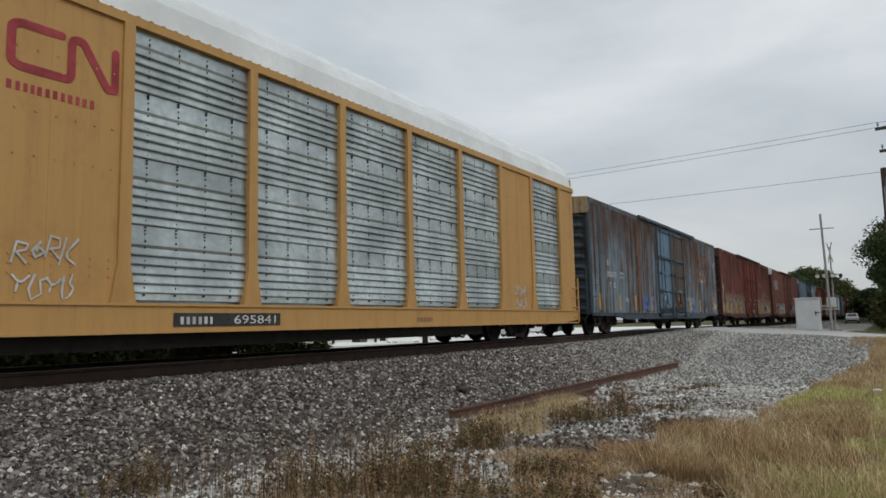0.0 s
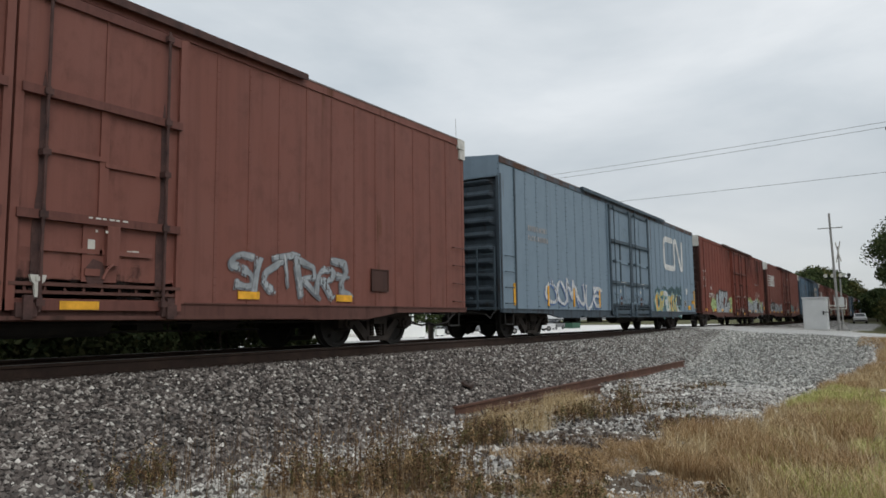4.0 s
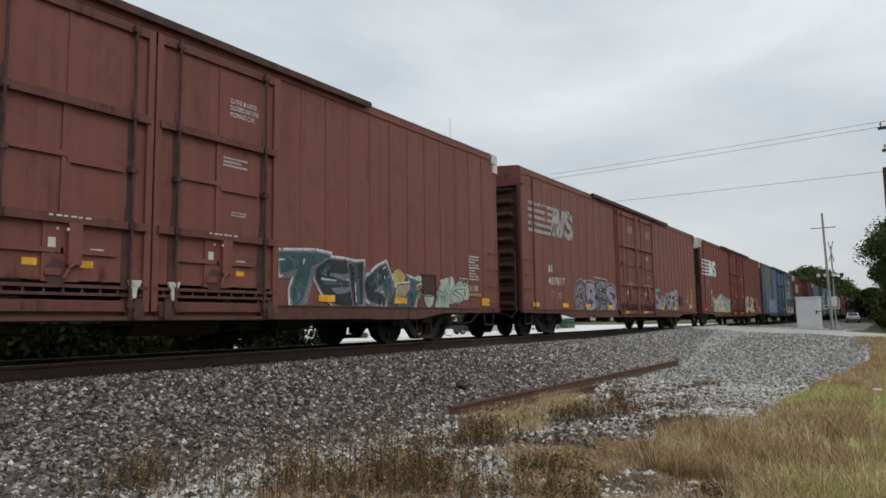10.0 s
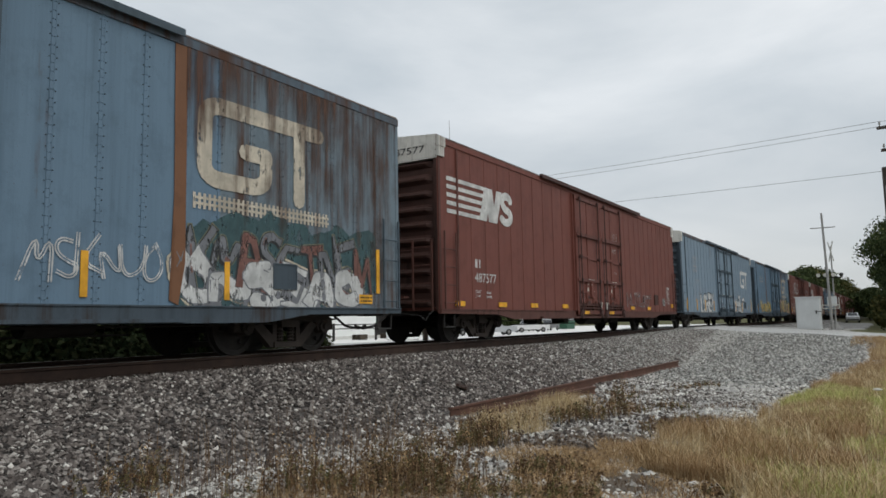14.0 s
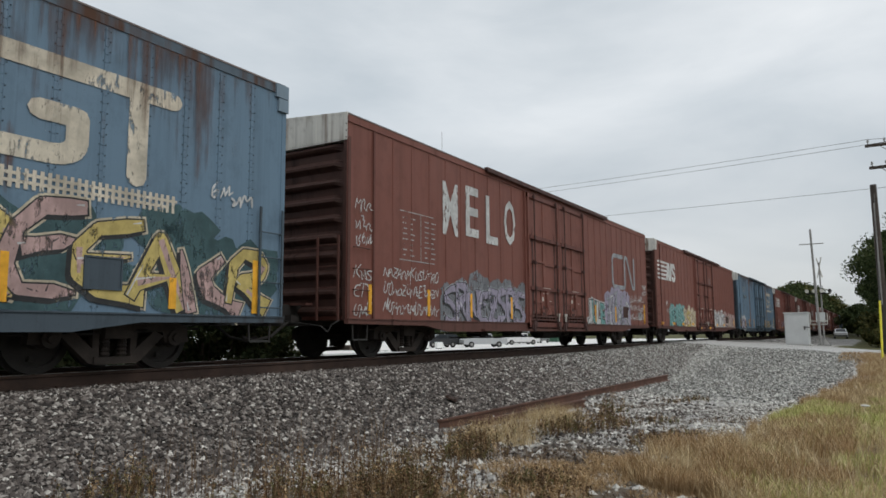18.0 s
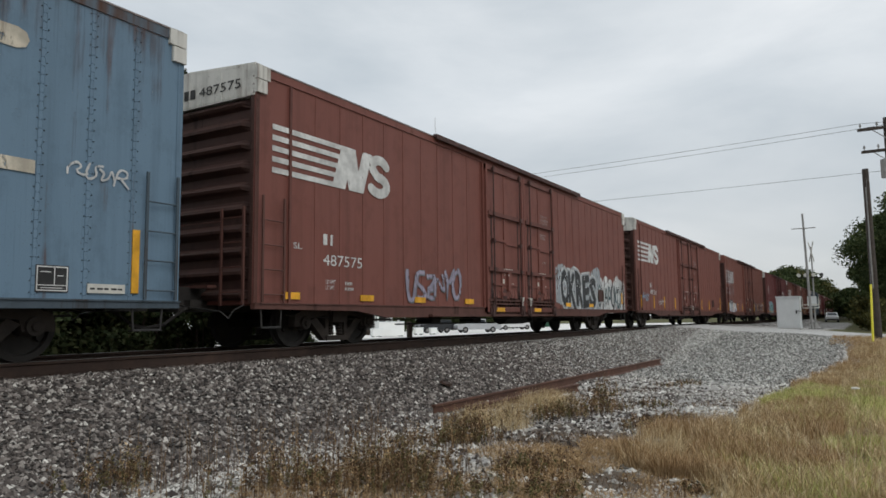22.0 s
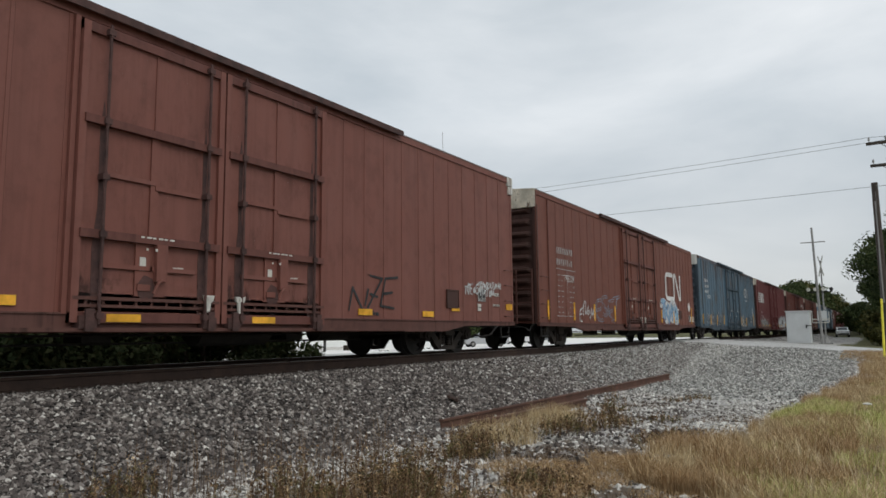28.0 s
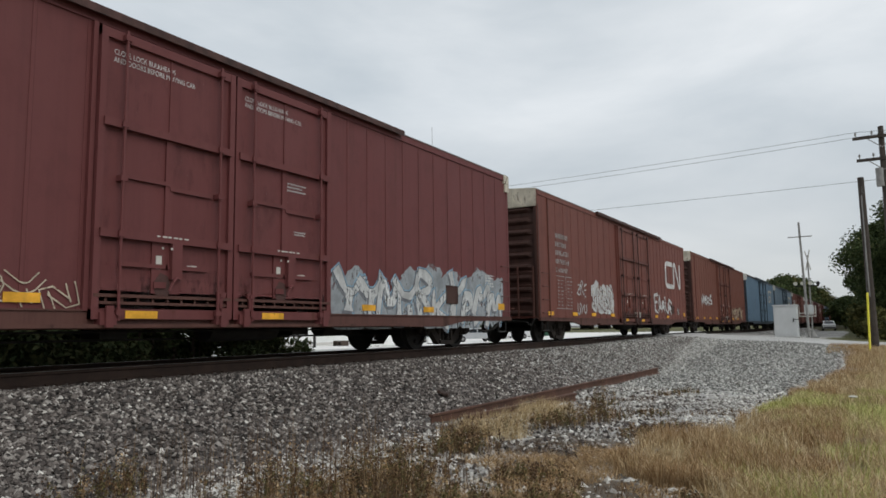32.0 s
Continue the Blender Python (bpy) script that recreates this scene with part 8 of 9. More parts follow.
def weed_mesh(name, stems, rnd, leafy):
    """Branching weeds: thin stems, side twigs that rise from them, and small leaves or seeds on both; stems: x, y, height."""
    verts, faces = [], []

    def strip(a, b, w0, w1):
        ang = rnd.uniform(0, math.pi)
        sx, sy = math.cos(ang), math.sin(ang)
        n = len(verts)
        verts.extend([(a[0] - sx * w0, a[1] - sy * w0, a[2]), (a[0] + sx * w0, a[1] + sy * w0, a[2]), (b[0] + sx * w1, b[1] + sy * w1, b[2]), (b[0] - sx * w1, b[1] - sy * w1, b[2])])
        faces.append((n, n + 1, n + 2, n + 3))

    def leaf(p, size):
        d = Vector((rnd.gauss(0, 1), rnd.gauss(0, 1), rnd.gauss(0.3, 0.6))).normalized() * size
        q = Vector((rnd.gauss(0, 1), rnd.gauss(0, 1), rnd.gauss(0, 1))).cross(d).normalized() * size * 0.28
        n = len(verts)
        p = Vector(p)
        verts.extend([tuple(p), tuple(p + d * 0.5 + q), tuple(p + d), tuple(p + d * 0.5 - q)])
        faces.append((n, n + 1, n + 2, n + 3))
    for x, y, tall in stems:
        lean, a = rnd.uniform(0, 0.28) * tall, rnd.uniform(0, 2 * math.pi)
        top = (x + lean * math.cos(a), y + lean * math.sin(a), tall)
        mid = (x + 0.35 * (top[0] - x) + rnd.uniform(-0.01, 0.01), y + 0.35 * (top[1] - y), tall * 0.5)
        strip((x, y, -0.02), mid, 0.0024, 0.002)
        strip(mid, top, 0.002, 0.0008)
        for _ in range(rnd.randint(5, 9)):
            f = rnd.uniform(0.15, 0.95)
            lo, hi, g = ((x, y, 0), mid, f * 2) if f < 0.5 else (mid, top, f * 2 - 1)
            p = tuple(lo[i] + (hi[i] - lo[i]) * g for i in range(3))
            b, reach = rnd.uniform(0, 2 * math.pi), tall * rnd.uniform(0.10, 0.28) * (1.1 - 0.6 * f)
            q = (p[0] + reach * math.cos(b), p[1] + reach * math.sin(b), p[2] + reach * rnd.uniform(0.5, 1.3))
            strip(p, q, 0.0013, 0.0007)
            for _ in range(leafy):
                h = rnd.random()
                leaf(tuple(p[i] + (q[i] - p[i]) * h for i in range(3)), rnd.uniform(0.012, 0.034))
        for _ in range(leafy):
            h = rnd.uniform(0.5, 1)
            leaf(tuple(mid[i] + (top[i] - mid[i]) * h for i in range(3)), rnd.uniform(0.010, 0.022))
    me = bpy.data.meshes.new(name)
    me.from_pydata(verts, [], faces)
    me.materials.append(None)
    return me


def weed_clump(s, y, tall, wide, count, green, label):
    rnd = random.Random(round(s * 131 + y * 17))
    clump = thing("weed_clump", label, "weeds", "weed clumps in the gravel")
    clump.location = (s, y, ground_height(s, y))
    for name, share, mat, high, leafy in (("stalk_tuft", 0.6, WEED, 1.0, 2), ("leaf_tuft", 0.5 if green else 0.2, WEED_GREEN, 0.75, 3), ("straw_tuft", 0.3, RUSSET, 0.95, 1)):
        stems = []
        for _ in range(max(3, round(count * share))):
            a, d = rnd.uniform(0, 2 * math.pi), wide * rnd.random() ** 0.7
            stems.append((d * math.cos(a), d * math.sin(a), tall * high * rnd.uniform(0.35, 1.0) * (1.1 - 0.45 * d / wide)))
        ob = place(name, weed_mesh(name, stems, rnd, leafy), mat, clump)
        tagged(ob, "", "", "", "stuff")
    return clump


CLUMPS = ((5.15, 3.76, 0.54, 0.26, 110), (5.36, 3.56, 0.52, 0.24, 100), (5.02, 3.98, 0.46, 0.24, 70), (5.58, 3.42, 0.40, 0.24, 60), (4.70, 4.30, 0.42, 0.24, 80), (4.50, 4.44, 0.40, 0.22, 70), (4.86, 4.10, 0.28, 0.24, 50), (3.95, 5.55, 0.34, 0.24, 90),
          (4.75, 3.75, 0.26, 0.34, 60), (5.0, 3.45, 0.24, 0.34, 60), (5.3, 3.1, 0.22, 0.34, 60), (4.45, 4.0, 0.30, 0.32, 50), (5.62, 4.05, 0.24, 0.3, 50), (5.95, 4.1, 0.20, 0.28, 40), (6.2, 3.7, 0.20, 0.3, 40), (4.2, 4.6, 0.36, 0.3, 40), (5.7, 2.8, 0.2, 0.34, 50),
          (7.47, 4.27, 0.46, 0.32, 130), (7.65, 4.05, 0.48, 0.32, 130), (7.2, 4.15, 0.42, 0.26, 90), (8.96, 4.25, 0.34, 0.30, 70), (9.63, 4.1, 0.40, 0.34, 80), (10.1, 3.9, 0.44, 0.34, 110), (10.6, 3.67, 0.44, 0.34, 110), (11.0, 3.5, 0.36, 0.30, 80),
          (6.61, 3.07, 0.24, 0.3, 120), (6.75, 2.8, 0.24, 0.32, 120), (15.5, 3.7, 0.18, 0.34, 50), (16.3, 3.45, 0.18, 0.3, 50), (9.7, 2.7, 0.22, 0.34, 90), (10.3, 2.45, 0.24, 0.4, 90), (3.53, 5.5, 0.32, 0.3, 30), (3.67, 5.25, 0.32, 0.3, 30),
          (11.6, 3.9, 0.24, 0.28, 60), (12.8, 4.2, 0.20, 0.28, 50), (8.3, 4.6, 0.22, 0.25, 46), (6.9, 4.5, 0.3, 0.25, 40), (12.2, 3.2, 0.2, 0.3, 50), (13.6, 4.5, 0.42, 0.3, 50), (6.5, 1.35, 0.16, 0.2, 50), (5.6, 2.4, 0.2, 0.34, 70), (6.1, 2.5, 0.18, 0.34, 70))
for i, (s, y, tall, wide, count) in enumerate(CLUMPS):
    weed_clump(s, y, tall * (1.35 if s < 6.3 else 1.0), wide, round(count * (0.5 if s < 4.5 else 0.62 if s < 6.3 else 0.6)), i % 3 == 1, "brown dry weeds with thin stalks in the gravel" if i % 3 != 1 else "olive-brown weeds growing in the gravel")


def litter():
    bm = bmesh.new()
    for a, b in (((0, 0), 0.08), ((0.07, 0.03), 0.06)):
        r = bmesh.ops.create_icosphere(bm, subdivisions=1, radius=b)["verts"]
        for v in r:
            v.co = Vector((v.co.x * 1.3 + a[0], v.co.y + a[1], max(0, v.co.z * 0.5))) + Vector((random.uniform(-0.01, 0.01), 0, 0))
    ob = part("crumpled_paper", bm, PLATE_WHITE)
    ob.location = (14.9, 0.28, ground_height(14.9, 0.28) + 0.16)
    tagged(ob, "white scrap of crumpled paper lying on the grass", "litter")


litter()


# ---- trees and bushes ----
BARK = dull("tree_bark", (0.085, 0.066, 0.050), 0.3, 6.0, 0.95)
LEAF = grains("tree_leaves", [(0.0, (0.026, 0.040, 0.014)), (0.5, (0.052, 0.074, 0.026)), (0.85, (0.085, 0.108, 0.040)), (1.0, (0.14, 0.15, 0.06))])
LEAF_BUSH = grains("bush_leaves", [(0.0, (0.028, 0.044, 0.016)), (0.5, (0.055, 0.076, 0.030)), (1.0, (0.12, 0.13, 0.058))])
LEAF_DRY = grains("yellowing_leaves", [(0.0, (0.045, 0.052, 0.016)), (0.5, (0.095, 0.098, 0.030)), (1.0, (0.18, 0.155, 0.055))])


def leaf_cloud(name, clumps, count, size, mat, seed, core=0.45):
    """Leaves round clump centres (x, y, z, radius), one mesh."""
    rng = np.random.default_rng(seed)
    per = max(1, count // len(clumps))
    cs = np.repeat(np.array(clumps, float), per, axis=0)
    n = len(cs)
    d = rng.normal(size=(n, 3))
    d /= np.linalg.norm(d, axis=1)[:, None]
    p = cs[:, :3] + d * (cs[:, 3] * rng.random(n) ** core)[:, None] * np.array([1, 1, 0.8])
    u, v = rng.normal(size=(n, 3)), rng.normal(size=(n, 3))
    u /= np.linalg.norm(u, axis=1)[:, None]
    v -= u * (u * v).sum(1)[:, None]
    v /= np.linalg.norm(v, axis=1)[:, None]
    s = size * rng.uniform(0.6, 1.3, n)[:, None]
    co = np.stack([p - u * s, p - v * s * 0.55, p + u * s, p + v * s * 0.55], 1)
    me = bpy.data.meshes.new(name)
    me.from_pydata(co.reshape(-1, 3).tolist(), [], (4 * np.arange(n)[:, None] + np.arange(4)[None]).tolist())
    me.materials.append(mat)
    return me


def tree(name, label, at, height, crown, seed, leaves=5000, size=0.2, mat=None, low=0.3, clumps=46, trunk=None, category="tree", core=0.45, puff=(0.20, 0.36), taper=0.6):
    """A tapered trunk with limbs, and a crown of leaf clumps with gaps. crown: half widths along x, y."""
    rnd = random.Random(seed)
    top = thing(name, label, category)
    top.location = at
    bm = bmesh.new()
    r = trunk or height * 0.022
    spine = [Vector((0, 0, -0.3)), Vector((rnd.uniform(-0.2, 0.2), rnd.uniform(-0.2, 0.2), height * 0.35)), Vector((rnd.uniform(-0.5, 0.5), rnd.uniform(-0.5, 0.5), height * 0.62)), Vector((0, 0, height * 0.9))]
    for k, (a, b) in enumerate(zip(spine, spine[1:])):
        tube(bm, a, b, r * (1 - 0.3 * k), r * (0.7 - 0.3 * k) + 0.01, 8)
    centres = []
    for _ in range(clumps):
        a, q = rnd.uniform(0, 2 * math.pi), rnd.random() ** 0.36
        zz = rnd.uniform(low, 1.0)
        k = math.sin(math.pi * min(1, max(0.12, (zz - low + 0.12) / (1.12 - low)))) ** taper
        c = (crown[0] * q * k * math.cos(a), crown[1] * q * k * math.sin(a), height * zz * 0.93)
        centres.append((*c, min(crown) * rnd.uniform(*puff)))
    for c in centres[::4]:
        start = spine[1].lerp(spine[2], rnd.random())
        mid = start.lerp(Vector(c[:3]), 0.55) + Vector((0, 0, 0.06 * height))
        tube(bm, start, mid, r * 0.4, r * 0.24, 6)
        tube(bm, mid, c[:3], r * 0.24, r * 0.06, 6)
    part("trunk", bm, BARK, top)
    ob = new("crown", leaf_cloud("crown", centres, leaves, size, mat or LEAF, seed, core))
    ob.parent = top
    return top


def bush(at, height, wide, seed, leaves=1600, mat=None, size=0.11):
    rnd = random.Random(seed)
    top = thing("bush", "dense dark green bush" if mat is not LEAF_DRY else "low yellowing bush beside the road", "bush", "bushes")
    top.location = at
    bm = bmesh.new()
    centres = []
    for _ in range(16):
        a = rnd.uniform(0, 2 * math.pi)
        c = (wide * rnd.random() ** 0.6 * math.cos(a), wide * rnd.random() ** 0.6 * math.sin(a), height * rnd.uniform(0.08, 0.92))
        centres.append((*c, wide * rnd.uniform(0.3, 0.5)))
    for c in centres[::2]:
        tube(bm, (rnd.uniform(-0.1, 0.1), rnd.uniform(-0.1, 0.1), -0.2), c[:3], 0.03, 0.008, 5)
    part("stem", bm, BARK, top)
    ob = new("crown", leaf_cloud("bush_leaves", centres, leaves, size, mat or LEAF, seed))
    ob.parent = top


for i in range(15):
    s = -7 + i * 1.62
    bush((s, 14.4 + 0.7 * (i % 3) - (0.4 if i > 12 else 0), -0.15), 2.9 + 0.5 * ((i * 7) % 3) - (1.0 if i > 12 else 0), 1.6 - (0.15 if i > 12 else 0), 300 + i, 10500, LEAF_BUSH, 0.075)
    if i < 13:
        bush((s + 0.6, 17.4 + 0.6 * (i % 2), -0.15), 4.2 + 0.5 * ((i * 5) % 3), 2.0, 400 + i, 3600, None, 0.16)
for k, (x, y, high) in enumerate(((10.67, 14.5, 9.02), (10.95, 14.6, 8.8), (11.6, 14.5, 8.62), (12.3, 14.6, 8.02), (13.85, 14.5, 8.15), (12.9, 14.7, 7.8))):
    tree("sapling", "slender young tree with sparse leaves behind the bushes", (x, y, -0.12), high, (0.42, 0.55), 61 + k, 260, 0.075, LEAF_BUSH, 0.72, 12, 0.035, core=0.2)
tree("tree", "large dense dark green tree beside the road", (61.0, -5.3, 0.3), 11.2, (6.4, 6.4), 62, 190000, 0.105, None, 0.15, 230, None, "tree", 0.6, (0.15, 0.27), 0.8)
tree("tree", "green tree standing behind the road", (82.0, -7.5, 0.4), 12.0, (6.5, 6.5), 63, 20000, 0.22, None, 0.12, 80)
bush((49.0, -1.7, 0.4), 1.9, 1.3, 330, 1800, LEAF_DRY, 0.12)
bush((53.0, -1.3, 0.35), 1.8, 1.4, 331, 1800, LEAF_DRY, 0.12)
bush((58.0, -1.5, 0.3), 1.8, 1.5, 332, 1800, LEAF_DRY, 0.13)
for i in range(18):
    tree("tree", "tall green tree in the line behind the train", (180 + 13 * i, 16.5 + 1.2 * (i % 3), -0.1), 11.9 + (i * 5 % 4) * 0.5 + 0.3 * min(i, 8), (6.2, 5.2), 70 + i, 9000 if i < 8 else 5000, 0.30 if i < 8 else 0.5, LEAF_DRY if i in (1, 3, 4) else None, 0.06, 60)
for i in range(7):
    tree("tree", "green tree whose crown hangs over the track", (165 + 15 * i, 14.6 + 0.4 * (i % 2), -0.1), 11.5 + (i * 7 % 3) * 0.6, (7.5, 7.5), 170 + i, 9000, 0.3, LEAF_DRY if i % 4 == 1 else None, 0.45, 60)
    tree("tree", "low green tree between the track and the road", (172 + 15 * i, 3.6 - 0.4 * (i % 3), 0.2), 6.5 + (i * 5 % 3) * 0.5, (5.0, 3.6), 150 + i, 6000, 0.26, None, 0.2, 40)
# mostly hidden row, added tall and close to shade the far cars
for i in range(20):
    tree("tree", "dense green tree beside the road that shades the train", (80 + 11 * i, -4.2 - 0.5 * (i % 2), 0.2), 14.0 + (i * 3 % 3), (6.4, 5.0), 90 + i, 16000 if i < 4 else 10000, 0.26 if i < 4 else 0.36, None, 0.03, 80)
for i in range(12):
    bush((64.0 + 5.5 * i, -0.9 - 0.25 * (i % 3), 0.5), 2.2 + 0.3 * (i % 3), 1.9, 340 + i, 2400, LEAF_DRY if i % 3 == 0 else None, 0.16)
for i in range(10):
    tree("tree", "far green tree in the line beyond the road", (255 + 18 * i, -6 - 6 * (i % 3), 0.3), 10.0 + (i * 5 % 4), (6, 6.5), 130 + i, 2600, 0.55, None, 0.05, 34)


# ---- poles, wires and the crossing ----
POLE_WOOD = dull("dark_pole_wood", (0.060, 0.048, 0.040), 0.3, 5.0, 0.9)
POLE_GREY = dull("weathered_grey_pole", (0.27, 0.265, 0.255), 0.2, 4.0, 0.8)
GUARD_YELLOW = dull("yellow_plastic_guard", (0.70, 0.62, 0.03), 0.1, 4.0, 0.5)
CABINET = dull("pale_grey_cabinet_paint", (0.56, 0.58, 0.58), 0.08, 1.5, 0.5, 0.0, 0.1)
CABLE = dull("dark_cable", (0.14, 0.145, 0.15), 0.1, 4.0, 0.7)


def utility_pole(x, y):
    pole = thing("utility_pole", "tall dark wooden utility pole with two crossarms", "utility pole")
    pole.location = (x, y, ground_height(x, y))
    bm = bmesh.new()
    tube(bm, (0, 0, -0.5), (0, 0, 9.6), 0.17, 0.11, 12)
    part("pole", bm, POLE_WOOD, pole)
    for z, a, b in ((9.15, -1.1, 1.1), (8.15, -1.2, 1.0)):
        bm = bmesh.new()
        box(bm, -0.17, -0.06, a, b, z - 0.06, z + 0.06)
        part("crossarm", bm, POLE_WOOD, pole, "", 0.01)
        bm = bmesh.new()
        rod(bm, [(-0.12, 0.6, z), (-0.12, 0, z - 0.5)], 0.02)
        rod(bm, [(-0.12, -0.6, z), (-0.12, 0, z - 0.5)], 0.02)
        part("brace", bm, POLE_GREY, pole)
        for yy in (a + 0.12, -0.35, 0.35, b - 0.12):
            def pin(bm):
                tube(bm, (0, 0, 0), (0, 0, 0.12), 0.02, 0.02, 6)
                tube(bm, (0, 0, 0.10), (0, 0, 0.22), 0.05, 0.03, 8)
            place("insulator", mesh_of("insulator", pin), POLE_GREY, pole, (-0.115, yy, z + 0.06))
    bm = bmesh.new()
    tube(bm, (-0.28, 0.18, 6.9), (-0.28, 0.18, 7.7), 0.15, 0.15, 12)
    part("switch", bm, POLE_GREY, pole)


utility_pole(36.0, -1.15)


def cable(name, label, a, b, sag):
    bm = bmesh.new()
    pts = []
    for i in range(25):
        t = i / 24
        p = Vector(a).lerp(Vector(b), t)
        p.z -= 4 * sag * t * (1 - t)
        pts.append(p)
    rings = [[bm.verts.new(p + Vector((0.009 * math.cos(k * math.pi / 2), 0, 0.009 * math.sin(k * math.pi / 2)))) for k in range(4)] for p in pts]
    for p, q in zip(rings, rings[1:]):
        for k in range(4):
            bm.faces.new((p[k], p[(k + 1) % 4], q[(k + 1) % 4], q[k]))
    tagged(part("cable", bm, CABLE), label, "cable", "overhead cables")


for k, (y0, z0, z1, sag) in enumerate(((-0.15, 9.92, 10.05, 0.55), (-1.5, 9.75, 9.80, 0.60), (-1.15, 7.72, 8.35, 0.35))):
    cable("cable", "thin dark overhead cable crossing the track", (35.9, y0, z0), (35.9, 52.0, z1), sag)
    cable("cable", "thin dark overhead cable running along the road", (35.9, y0, z0), (35.9, -46.0, z1 - 0.8), sag)


def far_pole():
    pole = thing("utility_pole", "wooden utility pole behind the track", "utility pole")
    pole.location = (36.0, 52.0, -0.2)
    bm = bmesh.new()
    tube(bm, (0, 0, -0.5), (0, 0, 10.5), 0.17, 0.11, 10)
    part("pole", bm, POLE_WOOD, pole)
    bm = bmesh.new()
    box(bm, -0.17, -0.06, -1.1, 1.1, 9.9, 10.02)
    part("crossarm", bm, POLE_WOOD, pole)


far_pole()


def short_pole():
    pole = thing("wooden_pole", "dark bare wooden pole standing in the verge", "pole")
    pole.location = (32.5, -0.26, ground_height(32.5, -0.26))
    bm = bmesh.new()
    tube(bm, (0, 0, -0.4), (0, 0.04, 6.75), 0.15, 0.115, 12)
    part("pole", bm, POLE_WOOD, pole)
    bm = bmesh.new()
    rod(bm, [(-0.14, 0.05, 2.0), (-0.14, 0.06, 6.0)], 0.025)
    part("conduit", bm, POLE_GREY, pole)
    guy = thing("guy_wire", "steel guy wire in a yellow plastic guard", "guy wire")
    guy.location = (30.4, -0.07, ground_height(30.4, -0.07))
    bm = bmesh.new()
    rod(bm, [(0, 0, -0.2), (2.0, -0.17, 6.5)], 0.008, 5)
    part("wire", bm, CABLE, guy)
    bm = bmesh.new()
    tube(bm, (0.0, 0, -0.05), (0.68, -0.06, 2.2), 0.04, 0.04, 8)
    part("guard", bm, GUARD_YELLOW, guy, "bright yellow plastic guard")


short_pole()


def cabinet():
    z = ground_height(44.6, 3.9)
    hut = thing("signal_cabinet", "pale grey metal crossing signal cabinet", "cabinet")
    hut.location = (44.0, 3.27, z)
    bm = bmesh.new()
    box(bm, 0, 1.3, 0, 1.17, 0.05, 1.76)
    part("body", bm, CABINET, hut, "", 0.015)
    bm = bmesh.new()
    box(bm, -0.05, 1.35, -0.05, 1.22, 1.76, 1.82)
    part("lid", bm, CABINET, hut, "", 0.01)
    bm = bmesh.new()
    box(bm, -0.02, 0, 0.06, 1.11, 0.14, 1.68)
    part("door", bm, CABINET, hut, "", 0.006)
    bm = bmesh.new()
    box(bm, -0.05, -0.02, 0.14, 0.20, 0.85, 1.05)
    rod(bm, [(-0.05, 0.17, 1.0), (-0.1, -0.1, 0.98)], 0.02)
    part("handle", bm, DARK_STEEL, hut)
    bm = bmesh.new()
    box(bm, -0.1, 1.4, -0.1, 1.27, -0.3, 0.05)
    part("plinth", bm, ROAD_TOP, hut)


cabinet()


